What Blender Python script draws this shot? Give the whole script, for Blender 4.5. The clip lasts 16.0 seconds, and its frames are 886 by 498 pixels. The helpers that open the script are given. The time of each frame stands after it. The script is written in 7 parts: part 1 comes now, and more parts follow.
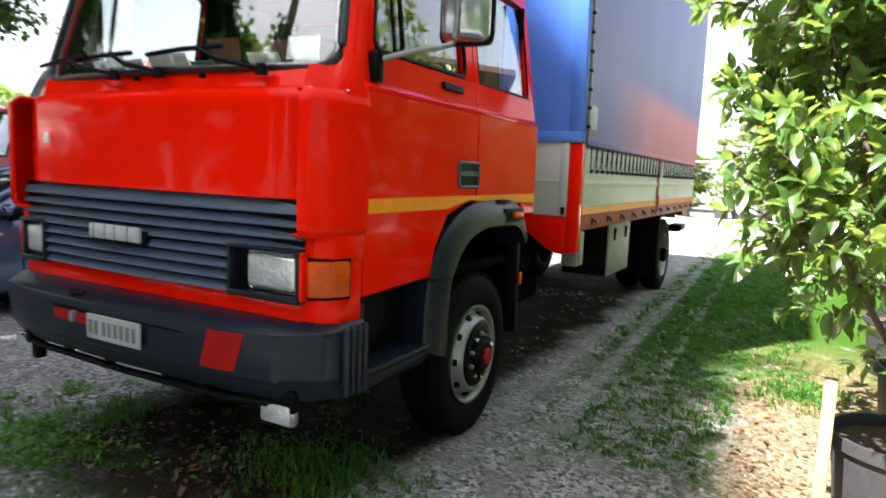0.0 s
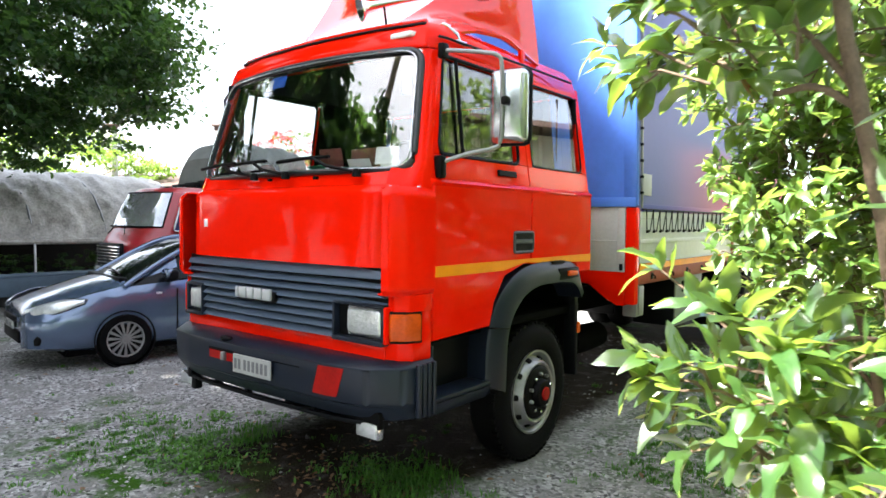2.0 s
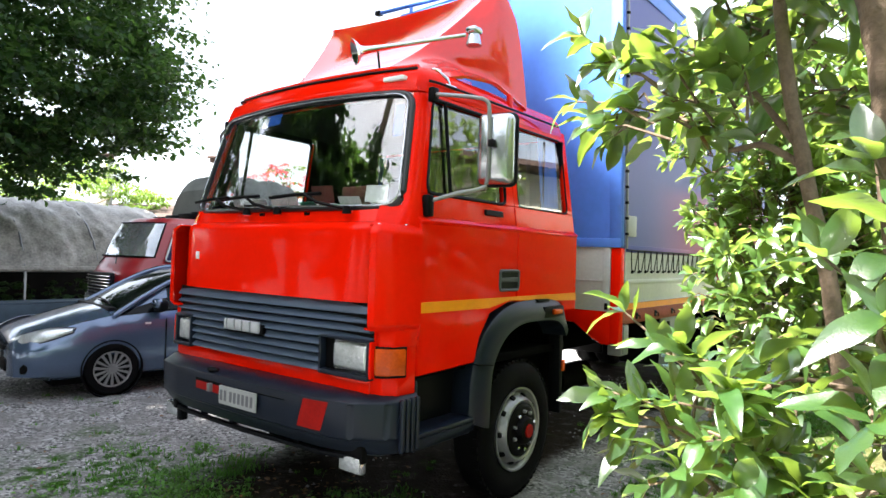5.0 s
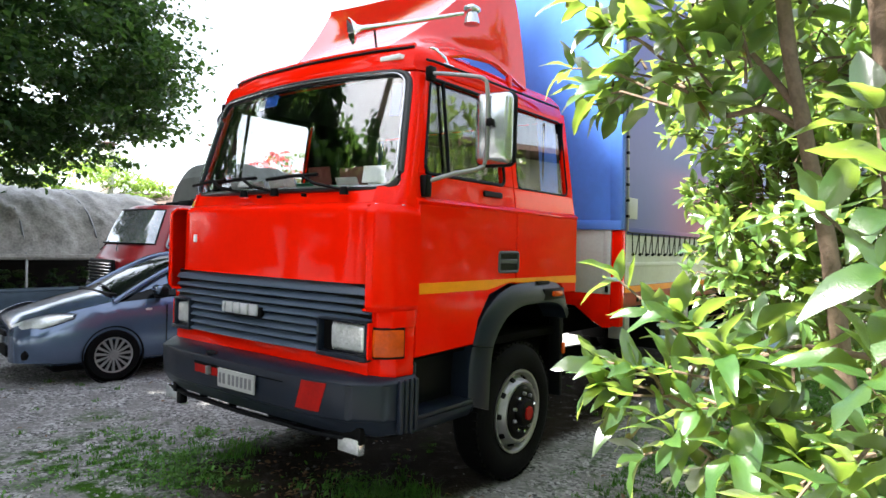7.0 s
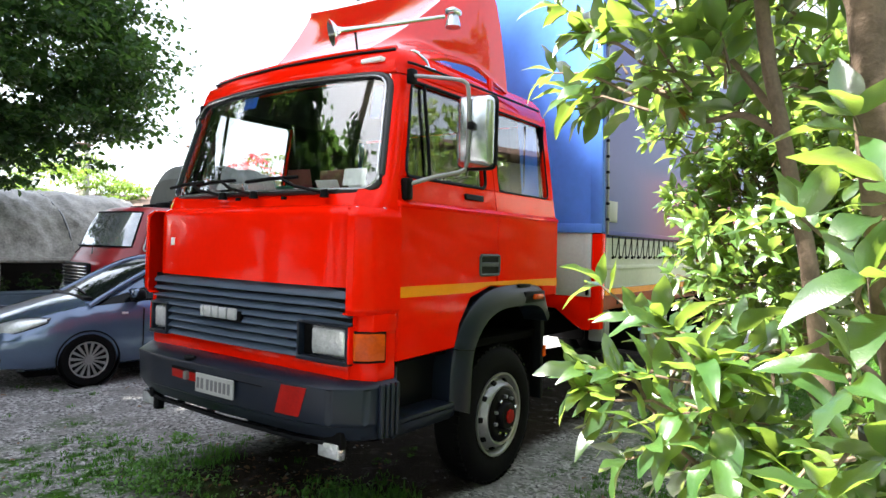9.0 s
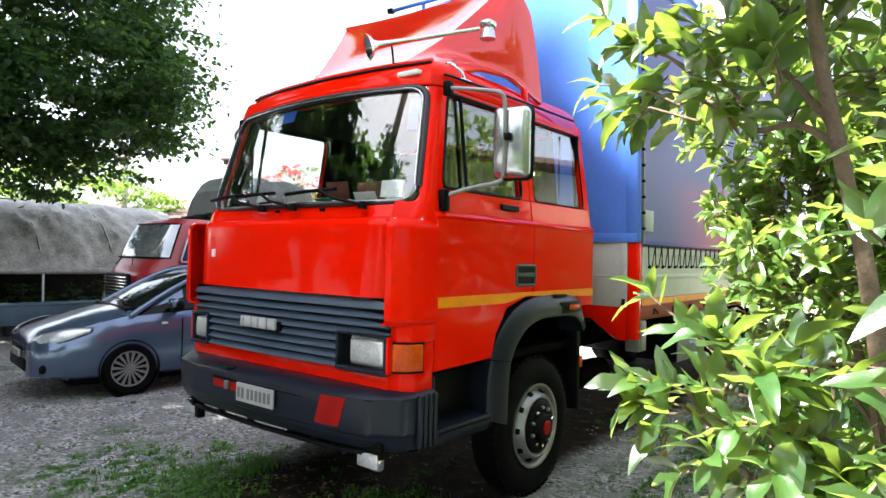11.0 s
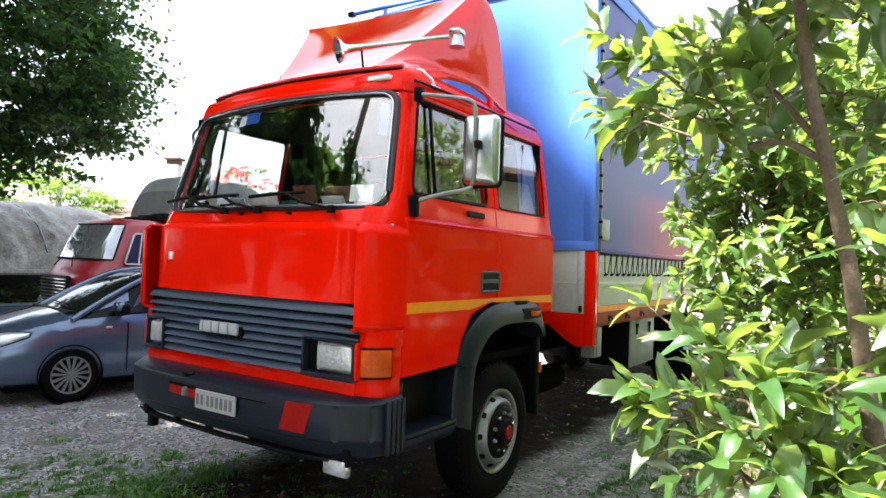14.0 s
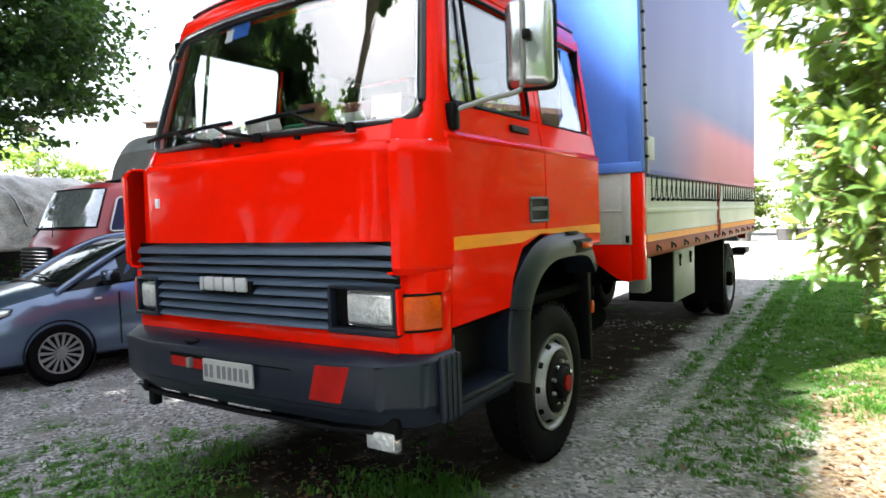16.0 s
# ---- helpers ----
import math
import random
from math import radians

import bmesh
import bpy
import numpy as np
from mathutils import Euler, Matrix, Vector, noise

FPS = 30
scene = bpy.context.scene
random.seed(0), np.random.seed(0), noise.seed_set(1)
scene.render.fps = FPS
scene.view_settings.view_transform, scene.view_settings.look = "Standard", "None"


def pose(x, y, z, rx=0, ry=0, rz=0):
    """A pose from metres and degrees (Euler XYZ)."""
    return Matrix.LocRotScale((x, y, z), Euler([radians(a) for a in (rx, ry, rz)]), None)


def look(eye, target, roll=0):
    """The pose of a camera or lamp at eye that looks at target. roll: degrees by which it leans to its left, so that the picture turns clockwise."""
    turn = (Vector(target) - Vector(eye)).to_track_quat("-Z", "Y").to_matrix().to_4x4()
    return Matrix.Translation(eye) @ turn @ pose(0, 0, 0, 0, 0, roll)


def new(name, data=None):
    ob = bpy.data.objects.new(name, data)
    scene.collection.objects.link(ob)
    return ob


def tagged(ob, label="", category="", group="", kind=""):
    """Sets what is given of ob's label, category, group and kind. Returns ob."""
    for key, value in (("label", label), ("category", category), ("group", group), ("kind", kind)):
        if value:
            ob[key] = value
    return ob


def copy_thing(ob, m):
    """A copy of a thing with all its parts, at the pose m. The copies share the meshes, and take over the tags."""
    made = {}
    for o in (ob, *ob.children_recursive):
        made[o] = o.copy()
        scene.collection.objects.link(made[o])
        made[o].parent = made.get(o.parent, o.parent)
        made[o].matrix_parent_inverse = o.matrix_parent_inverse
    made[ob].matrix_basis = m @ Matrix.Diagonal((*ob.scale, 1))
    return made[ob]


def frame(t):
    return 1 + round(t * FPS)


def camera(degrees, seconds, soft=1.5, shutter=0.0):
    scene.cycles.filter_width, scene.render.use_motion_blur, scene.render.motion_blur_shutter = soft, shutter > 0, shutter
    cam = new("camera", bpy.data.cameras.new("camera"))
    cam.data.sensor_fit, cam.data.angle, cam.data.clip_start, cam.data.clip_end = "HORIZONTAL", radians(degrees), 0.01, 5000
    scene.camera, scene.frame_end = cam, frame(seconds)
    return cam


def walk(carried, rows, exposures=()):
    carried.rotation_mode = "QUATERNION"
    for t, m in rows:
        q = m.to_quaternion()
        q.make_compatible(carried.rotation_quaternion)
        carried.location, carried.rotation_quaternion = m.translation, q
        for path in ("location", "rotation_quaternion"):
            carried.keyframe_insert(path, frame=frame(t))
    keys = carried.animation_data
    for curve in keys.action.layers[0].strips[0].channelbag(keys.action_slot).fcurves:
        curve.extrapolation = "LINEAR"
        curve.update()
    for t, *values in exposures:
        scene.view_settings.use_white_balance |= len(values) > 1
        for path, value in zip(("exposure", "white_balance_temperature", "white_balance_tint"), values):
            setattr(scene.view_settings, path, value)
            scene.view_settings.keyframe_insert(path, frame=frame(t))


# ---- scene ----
cam = camera(68.8, 16.0, 1.5, 0.5)
PATH = [
    (0, (2.781, -2.041, 1.595), (1.834, -0.296, 1.358), 2.4),
    (0.5, (3.0, -2.237, 1.62), (1.901, -0.574, 1.458), 2.2),
    (1, (3.122, -2.445, 1.659), (1.92, -0.861, 1.44), 1.0),
    (1.2, (3.167, -2.519, 1.66), (1.959, -0.931, 1.521), 1.8),
    (1.5, (3.275, -2.532, 1.703), (2.045, -0.961, 1.57), 1.9),
    (2, (3.461, -2.602, 1.729), (2.226, -1.031, 1.639), 0.7),
    (2.5, (3.535, -2.616, 1.732), (2.303, -1.042, 1.68), 0.8),
    (3, (3.55, -2.59, 1.721), (2.362, -0.981, 1.671), 1.0),
    (3.5, (3.557, -2.598, 1.722), (2.371, -0.989, 1.659), 1.3),
    (4, (3.562, -2.61, 1.748), (2.389, -0.99, 1.732), 2.1),
    (4.2, (3.557, -2.624, 1.759), (2.375, -1.011, 1.764), 2.1),
    (6.3, (3.545, -2.661, 1.709), (2.299, -1.096, 1.719), 2.1),
    (6.5, (3.545, -2.649, 1.708), (2.301, -1.083, 1.706), 1.9),
    (7, (3.551, -2.612, 1.699), (2.325, -1.031, 1.682), 1.6),
    (7.5, (3.559, -2.597, 1.693), (2.35, -1.004, 1.659), 1.1),
    (8, (3.545, -2.604, 1.704), (2.332, -1.014, 1.676), 1.7),
    (8.5, (3.528, -2.604, 1.694), (2.318, -1.012, 1.668), 1.8),
    (9, (3.543, -2.605, 1.704), (2.365, -0.99, 1.696), 1.6),
    (9.5, (3.542, -2.612, 1.71), (2.305, -1.04, 1.703), 1.0),
    (9.7, (3.538, -2.62, 1.71), (2.271, -1.073, 1.708), 1.0),
    (11.8, (3.455, -2.679, 1.707), (2.27, -1.069, 1.757), 2.1),
    (12, (3.432, -2.698, 1.705), (2.293, -1.056, 1.777), 1.9),
    (12.5, (3.432, -2.757, 1.729), (2.339, -1.086, 1.848), 2.4),
    (13, (3.44, -2.753, 1.713), (2.32, -1.098, 1.782), 2.3),
    (13.5, (3.421, -2.738, 1.709), (2.289, -1.09, 1.754), 2.0),
    (14, (3.407, -2.733, 1.708), (2.291, -1.074, 1.749), 2.1),
    (14.5, (3.386, -2.727, 1.701), (2.261, -1.073, 1.731), 2.6),
    (15, (3.34, -2.731, 1.674), (2.245, -1.057, 1.677), 0.9),
    (15.5, (3.156, -2.604, 1.602), (2.04, -0.946, 1.526), -2.4),
    (16, (2.772, -2.304, 1.563), (1.679, -0.633, 1.461), -1.8),
]
walk(cam, [(t, look(eye, target, roll)) for t, eye, target, roll in PATH],
     exposures=((0, 2.28), (0.5, 2.58), (1, 2.76), (1.5, 2.86), (2.5, 2.84), (3.3, 2.58), (5.5, 2.56), (11, 2.56), (14, 2.5), (15.5, 2.6), (16, 2.68)))

# ---- world and sun ----
SUN_EL, SUN_AZ = 53.0, 212.0      # the light comes from the front of the lorry, a little from its far side
world = bpy.data.worlds.new("sky")
scene.world = world
world.use_nodes = True
wn = world.node_tree.nodes
sky = wn.new("ShaderNodeTexSky")
sky.sky_type = 'NISHITA'
sky.sun_disc = False
sky.sun_elevation = radians(SUN_EL)
sky.sun_rotation = radians(SUN_AZ)
sky.air_density, sky.dust_density, sky.ozone_density = 1.0, 1.6, 1.0
wn["Background"].inputs[1].default_value = 0.15
# thin summer haze: the blue is washed out and evened towards white
haze = wn.new("ShaderNodeHueSaturation")
haze.inputs["Saturation"].default_value = 0.55
veil = wn.new("ShaderNodeMix")
veil.data_type = 'RGBA'
veil.inputs[0].default_value = 0.6
veil.inputs[7].default_value = (1.86, 1.97, 2.16, 1)
world.node_tree.links.new(sky.outputs[0], haze.inputs["Color"])
world.node_tree.links.new(haze.outputs[0], veil.inputs[6])
world.node_tree.links.new(veil.outputs[2], wn["Background"].inputs[0])
sun_data = bpy.data.lights.new("sun", 'SUN')
sun_data.energy, sun_data.angle, sun_data.color = 6.5, radians(1.0), (1.0, 0.965, 0.91)
sun = new("sun", sun_data)
sun_from = Vector((math.sin(radians(SUN_AZ)) * math.cos(radians(SUN_EL)), math.cos(radians(SUN_AZ)) * math.cos(radians(SUN_EL)), math.sin(radians(SUN_EL))))
sun.matrix_world = look(sun_from * 40, (0, 0, 0))


# ---- materials ----
def mat(name, color, rough=0.5, metal=0.0, vary=0.12, scale=6.0, fine=60.0, bump=0.0, bump_scale=80.0, coat=0.0, coat_ior=1.5, second=None, spec=0.5, random_hue=0.0, rough_vary=0.1):
    """A surface whose colour drifts at a coarse and a fine scale, with relief and uneven gloss."""
    m = bpy.data.materials.new(name)
    m.use_nodes = True
    nt = m.node_tree
    n, l = nt.nodes, nt.links
    b = n["Principled BSDF"]
    co = n.new("ShaderNodeTexCoord")
    big = n.new("ShaderNodeTexNoise"); big.inputs["Scale"].default_value = scale; big.inputs["Detail"].default_value = 5
    small = n.new("ShaderNodeTexNoise"); small.inputs["Scale"].default_value = fine; small.inputs["Detail"].default_value = 3
    l.new(co.outputs["Object"], big.inputs["Vector"]); l.new(co.outputs["Object"], small.inputs["Vector"])
    mix = n.new("ShaderNodeMix"); mix.data_type = 'FLOAT'; mix.inputs[0].default_value = 0.4
    l.new(big.outputs["Fac"], mix.inputs[2]); l.new(small.outputs["Fac"], mix.inputs[3])
    ramp = n.new("ShaderNodeMapRange"); ramp.inputs[1].default_value, ramp.inputs[2].default_value = 0.3, 0.7
    l.new(mix.outputs[0], ramp.inputs[0])
    c = n.new("ShaderNodeMix"); c.data_type = 'RGBA'
    dark = [v * (1 - vary) for v in color]
    lite = list(second) if second else [min(1, v * (1 + vary)) for v in color]
    c.inputs[6].default_value, c.inputs[7].default_value = (*dark, 1), (*lite, 1)
    l.new(ramp.outputs[0], c.inputs[0])
    out = c.outputs[2]
    if random_hue:
        info = n.new("ShaderNodeObjectInfo")
        geo = n.new("ShaderNodeNewGeometry")
        add = n.new("ShaderNodeMath"); add.operation = 'ADD'
        l.new(info.outputs["Random"], add.inputs[0]); l.new(geo.outputs["Random Per Island"], add.inputs[1])
        fr = n.new("ShaderNodeMath"); fr.operation = 'FRACT'; l.new(add.outputs[0], fr.inputs[0])
        mr = n.new("ShaderNodeMapRange"); mr.inputs[3].default_value, mr.inputs[4].default_value = 1 - random_hue, 1 + random_hue
        l.new(fr.outputs[0], mr.inputs[0])
        hs = n.new("ShaderNodeHueSaturation"); l.new(out, hs.inputs["Color"]); l.new(mr.outputs[0], hs.inputs["Value"])
        out = hs.outputs[0]
    l.new(out, b.inputs["Base Color"])
    b.inputs["Metallic"].default_value = metal
    b.inputs["Coat Weight"].default_value = coat
    b.inputs["Coat Roughness"].default_value = 0.06
    b.inputs["Coat IOR"].default_value = coat_ior
    b.inputs["Specular IOR Level"].default_value = spec
    rr = n.new("ShaderNodeMapRange"); rr.inputs[3].default_value, rr.inputs[4].default_value = max(0.02, rough * (1 - rough_vary)), min(1, rough * (1 + rough_vary))
    l.new(mix.outputs[0], rr.inputs[0]); l.new(rr.outputs[0], b.inputs["Roughness"])
    if bump:
        bn = n.new("ShaderNodeTexNoise"); bn.inputs["Scale"].default_value = bump_scale; bn.inputs["Detail"].default_value = 4
        l.new(co.outputs["Object"], bn.inputs["Vector"])
        bp = n.new("ShaderNodeBump"); bp.inputs["Strength"].default_value = bump; bp.inputs["Distance"].default_value = 0.02
        l.new(bn.outputs["Fac"], bp.inputs["Height"]); l.new(bp.outputs[0], b.inputs["Normal"])
    return m


def glass_mat(name, tint, rough=0.01, low=0.075, bend=3.3):
    """Thin pane: clear, with the mirror image of a real sheet of glass."""
    m = bpy.data.materials.new(name)
    m.use_nodes = True
    n, l = m.node_tree.nodes, m.node_tree.links
    n.remove(n["Principled BSDF"])
    tr = n.new("ShaderNodeBsdfTransparent"); tr.inputs[0].default_value = (*tint, 1)
    gl = n.new("ShaderNodeBsdfGlossy"); gl.inputs["Roughness"].default_value = rough
    lw = n.new("ShaderNodeLayerWeight"); lw.inputs[0].default_value = 0.5
    pw = n.new("ShaderNodeMath"); pw.operation = 'POWER'; pw.inputs[1].default_value = bend; l.new(lw.outputs["Facing"], pw.inputs[0])
    fr = n.new("ShaderNodeMapRange"); fr.inputs[3].default_value, fr.inputs[4].default_value = low, 0.95; l.new(pw.outputs[0], fr.inputs[0])
    mx = n.new("ShaderNodeMixShader")
    l.new(fr.outputs[0], mx.inputs[0]); l.new(tr.outputs[0], mx.inputs[1]); l.new(gl.outputs[0], mx.inputs[2])
    l.new(mx.outputs[0], n["Material Output"].inputs[0])
    return m


def leaf_mat(name, top, through_color, rough=0.35, vary=0.3, glow=0.45, spec=0.5, wax=0.0):
    """Leaf: glossy upper skin, light shining through the blade, each leaf a little different, a pale midrib."""
    m = bpy.data.materials.new(name)
    m.use_nodes = True
    n, l = m.node_tree.nodes, m.node_tree.links
    b = n["Principled BSDF"]
    info = n.new("ShaderNodeObjectInfo"); geo = n.new("ShaderNodeNewGeometry")
    add = n.new("ShaderNodeMath"); add.operation = 'ADD'
    l.new(info.outputs["Random"], add.inputs[0]); l.new(geo.outputs["Random Per Island"], add.inputs[1])
    fr = n.new("ShaderNodeMath"); fr.operation = 'FRACT'; l.new(add.outputs[0], fr.inputs[0])
    ramp = n.new("ShaderNodeValToRGB")
    e = ramp.color_ramp.elements
    e[0].position, e[0].color = 0.0, (*[v * (1 - vary) for v in top], 1)
    e[1].position, e[1].color = 0.85, (*[v * (1 + vary) for v in top], 1)
    last = e.new(1.0); last.color = (top[0] * 2.0, top[1] * 1.5, top[2], 1)
    l.new(fr.outputs[0], ramp.inputs[0])
    co = n.new("ShaderNodeTexCoord")
    ns = n.new("ShaderNodeTexNoise"); ns.inputs["Scale"].default_value = 40; l.new(co.outputs["Object"], ns.inputs["Vector"])
    mr = n.new("ShaderNodeMapRange"); mr.inputs[3].default_value, mr.inputs[4].default_value = 0.75, 1.25; l.new(ns.outputs["Fac"], mr.inputs[0])
    hs = n.new("ShaderNodeHueSaturation"); l.new(ramp.outputs[0], hs.inputs["Color"]); l.new(mr.outputs[0], hs.inputs["Value"])
    l.new(hs.outputs[0], b.inputs["Base Color"])
    b.inputs["Roughness"].default_value = rough
    b.inputs["Specular IOR Level"].default_value = spec
    b.inputs["Coat Weight"].default_value = wax
    b.inputs["Coat Roughness"].default_value = 0.4
    bp = n.new("ShaderNodeBump"); bp.inputs["Strength"].default_value = 0.15; bp.inputs["Distance"].default_value = 0.01
    l.new(ns.outputs["Fac"], bp.inputs["Height"]); l.new(bp.outputs[0], b.inputs["Normal"])
    t = n.new("ShaderNodeBsdfTranslucent"); t.inputs[0].default_value = (*through_color, 1)
    mx = n.new("ShaderNodeMixShader"); mx.inputs[0].default_value = glow
    l.new(b.outputs[0], mx.inputs[1]); l.new(t.outputs[0], mx.inputs[2])
    l.new(mx.outputs[0], n["Material Output"].inputs[0])
    return m


RED = mat("red_paint", (0.78, 0.009, 0.001), 0.06, vary=0.06, scale=2.5, fine=30, coat=0.0, spec=0.09, bump=0.004, bump_scale=3)
RED_GEL = mat("red_moulded_shell", (0.68, 0.008, 0.004), 0.05, vary=0.08, scale=2.5, fine=30, spec=0.05, coat=1.0, coat_ior=1.62, bump=0.01, bump_scale=2.2)
RED_RAMP = mat("polished_red_shell", (0.68, 0.008, 0.004), 0.05, vary=0.08, scale=2.5, fine=30, spec=0.3, coat=1.0, coat_ior=2.2, bump=0.01, bump_scale=2.2)
RED_DULL = mat("dull_red_paint", (0.27, 0.005, 0.003), 0.5, spec=0.15, vary=0.25, scale=7, bump=0.05)
RED_RAIL = mat("weathered_red_rail", (0.3, 0.05, 0.03), 0.55, vary=0.3, scale=5, bump=0.05)
YELLOW = mat("yellow_tape", (0.8, 0.26, 0.002), 0.4, vary=0.1, spec=0.15)
GREY_PL = mat("slate_grey_plastic", (0.007, 0.0108, 0.0195), 0.34, spec=0.28, vary=0.18, scale=4, fine=90, bump=0.04, bump_scale=250)
SLAT = mat("blue_grey_grille_plastic", (0.052, 0.075, 0.112), 0.42, spec=0.5, vary=0.15, scale=4, fine=90, bump=0.03, bump_scale=250)
SEAL = mat("grey_black_rubber", (0.012, 0.014, 0.017), 0.35, spec=0.4, vary=0.2)
HANDLE_GREY = mat("mid_grey_plastic", (0.045, 0.05, 0.055), 0.45, spec=0.3, vary=0.15)
DARK_PL = mat("dark_plastic", (0.003, 0.0035, 0.0045), 0.5, spec=0.1, vary=0.25, bump=0.05, bump_scale=200)
BLACK = mat("black_rubber", (0.002, 0.002, 0.0023), 0.5, spec=0.08, vary=0.2, bump=0.05)
TYRE = mat("tyre_rubber", (0.0028, 0.0028, 0.003), 0.7, spec=0.06, vary=0.35, scale=5, bump=0.15, bump_scale=90)
UNDER = mat("oily_chassis", (0.0015, 0.0014, 0.0014), 0.8, spec=0.03, vary=0.4, scale=5, bump=0.2)
STEEL = mat("silver_wheel_paint", (0.24, 0.24, 0.245), 0.36, metal=0.6, vary=0.22, scale=6, bump=0.04)
CHROME = mat("worn_chrome", (0.62, 0.63, 0.65), 0.16, metal=1.0, vary=0.12)
MIRROR_BACK = mat("silver_mirror_shell", (0.45, 0.47, 0.5), 0.2, metal=0.85, vary=0.15, scale=9)
ALU = mat("pale_grey_board", (0.5, 0.51, 0.5), 0.42, metal=0.15, vary=0.12, scale=3, fine=40, bump=0.03)
BOARD = mat("grey_white_dropside", (0.52, 0.53, 0.5), 0.45, metal=0.1, vary=0.14, scale=2, fine=25, bump=0.03)
GREY_BOX = mat("grey_steel_box", (0.2, 0.21, 0.21), 0.5, metal=0.2, vary=0.2, scale=5, bump=0.05)
TARP_BLUE = mat("blue_tarpaulin", (0.075, 0.2, 0.68), 0.34, vary=0.1, scale=1.5, fine=18, bump=0.05, bump_scale=2.2)
LENS = mat("ribbed_lamp_glass", (0.6, 0.62, 0.63), 0.12, metal=0.6, vary=0.3, scale=9, fine=40, bump=0.3, bump_scale=38)
AMBER = mat("amber_lamp", (0.5, 0.06, 0.002), 0.2, vary=0.25, scale=14, spec=0.3, coat=0.0, bump=0.15, bump_scale=90)
WHITE_PL = mat("white_plate", (0.3, 0.31, 0.3), 0.45, vary=0.12, scale=9)
INK = mat("grey_black_ink", (0.12, 0.12, 0.13), 0.6)
PALE_GREY = mat("pale_grey_letters", (0.36, 0.37, 0.385), 0.35, vary=0.1)
PAPER = mat("white_paper", (0.75, 0.76, 0.76), 0.8, vary=0.06)
BLUE_CLOTH = mat("blue_curtain_cloth", (0.08, 0.24, 0.9), 0.85, vary=0.2, scale=8)
BLUE_ST = mat("blue_sticker", (0.02, 0.12, 0.5), 0.5, vary=0.2, scale=40)
GREEN_ST = mat("green_card", (0.05, 0.35, 0.2), 0.7)
BROWN = mat("brown_box", (0.12, 0.03, 0.02), 0.7, vary=0.3)
SEAT = mat("dark_cloth", (0.006, 0.006, 0.007), 0.9, spec=0.05, vary=0.3, bump=0.2)
TRIM_IN = mat("cab_lining", (0.012, 0.012, 0.014), 0.85, spec=0.1, vary=0.2)
GLASS = glass_mat("clear_pane", (0.96, 0.97, 0.97), 0.01, 0.115)
GLASS_DK = glass_mat("side_pane", (0.95, 0.96, 0.95), 0.01, 0.055, 3.1)
BARK = mat("grey_bark", (0.2, 0.15, 0.1), 0.9, vary=0.4, scale=12, fine=90, bump=0.6, bump_scale=45)
BARK_PALE = mat("brown_smooth_bark", (0.125, 0.085, 0.056), 0.85, vary=0.4, scale=18, fine=120, bump=0.35, bump_scale=60)
LEAF_BIG = leaf_mat("glossy_broad_leaf", (0.017, 0.046, 0.012), (0.54, 0.78, 0.1), 0.28, vary=0.6, glow=0.22, spec=1.0, wax=0.5)
LEAF_YOUNG = leaf_mat("young_yellow_green_leaf", (0.05, 0.105, 0.024), (0.46, 0.64, 0.11), 0.3, vary=0.5, glow=0.3, spec=0.9, wax=0.5)
LEAF_TREE = leaf_mat("dark_tree_leaf", (0.012, 0.034, 0.014), (0.15, 0.3, 0.05), 0.4, glow=0.3, spec=0.25)
LEAF_MID = leaf_mat("mid_green_leaf", (0.1, 0.19, 0.035), (0.3, 0.45, 0.06), 0.5, glow=0.35, spec=0.3)
LEAF_FAR = leaf_mat("sunny_far_leaf", (0.075, 0.115, 0.018), (0.24, 0.33, 0.05), 0.5, glow=0.3, spec=0.2)
FLOWER = leaf_mat("red_pink_petal", (0.65, 0.06, 0.09), (0.7, 0.15, 0.15), 0.5, glow=0.4)
GRASS = leaf_mat("grass_blade", (0.032, 0.115, 0.008), (0.1, 0.27, 0.018), 0.5, glow=0.3)
WEED = leaf_mat("weed_leaf", (0.05, 0.15, 0.015), (0.14, 0.32, 0.03), 0.5, glow=0.3)
DRY = leaf_mat("dry_leaf", (0.1, 0.06, 0.03), (0.3, 0.15, 0.05), 0.7, glow=0.2)
STONE = mat("gravel_stone", (0.22, 0.215, 0.21), 0.85, vary=0.3, scale=30, random_hue=0.6, bump=0.15)
CAR_PAINT = mat("blue_grey_car_paint", (0.1, 0.142, 0.225), 0.22, metal=0.55, vary=0.08, scale=3, coat=0.9)
MAROON = mat("maroon_paint", (0.3, 0.012, 0.018), 0.35, vary=0.15, scale=4, coat=0.4)
CANVAS = mat("grey_green_canvas", (0.2, 0.21, 0.195), 0.8, vary=0.3, scale=2.5, bump=0.3, bump_scale=5)
FILM_GREY = mat("grey_tunnel_film", (0.17, 0.155, 0.135), 0.4, vary=0.4, scale=3.2, fine=22, second=(0.46, 0.43, 0.38), bump=1.0, bump_scale=4)
POT = mat("dark_pot_plastic", (0.035, 0.035, 0.038), 0.55, vary=0.3, bump=0.06)
SOIL = mat("potting_soil", (0.06, 0.04, 0.025), 0.95, vary=0.4, bump=0.6)
WOOD = mat("weathered_wood", (0.42, 0.3, 0.16), 0.75, vary=0.25, scale=12, bump=0.2)
RENDER_W = mat("cream_render", (0.7, 0.64, 0.52), 0.85, vary=0.08, scale=2, bump=0.08)
ROOF_T = mat("brown_roof_tiles", (0.075, 0.045, 0.035), 0.8, vary=0.3, scale=5, bump=0.3)
CONCRETE = mat("pale_concrete", (0.5, 0.49, 0.46), 0.85, vary=0.15, scale=3, bump=0.1)
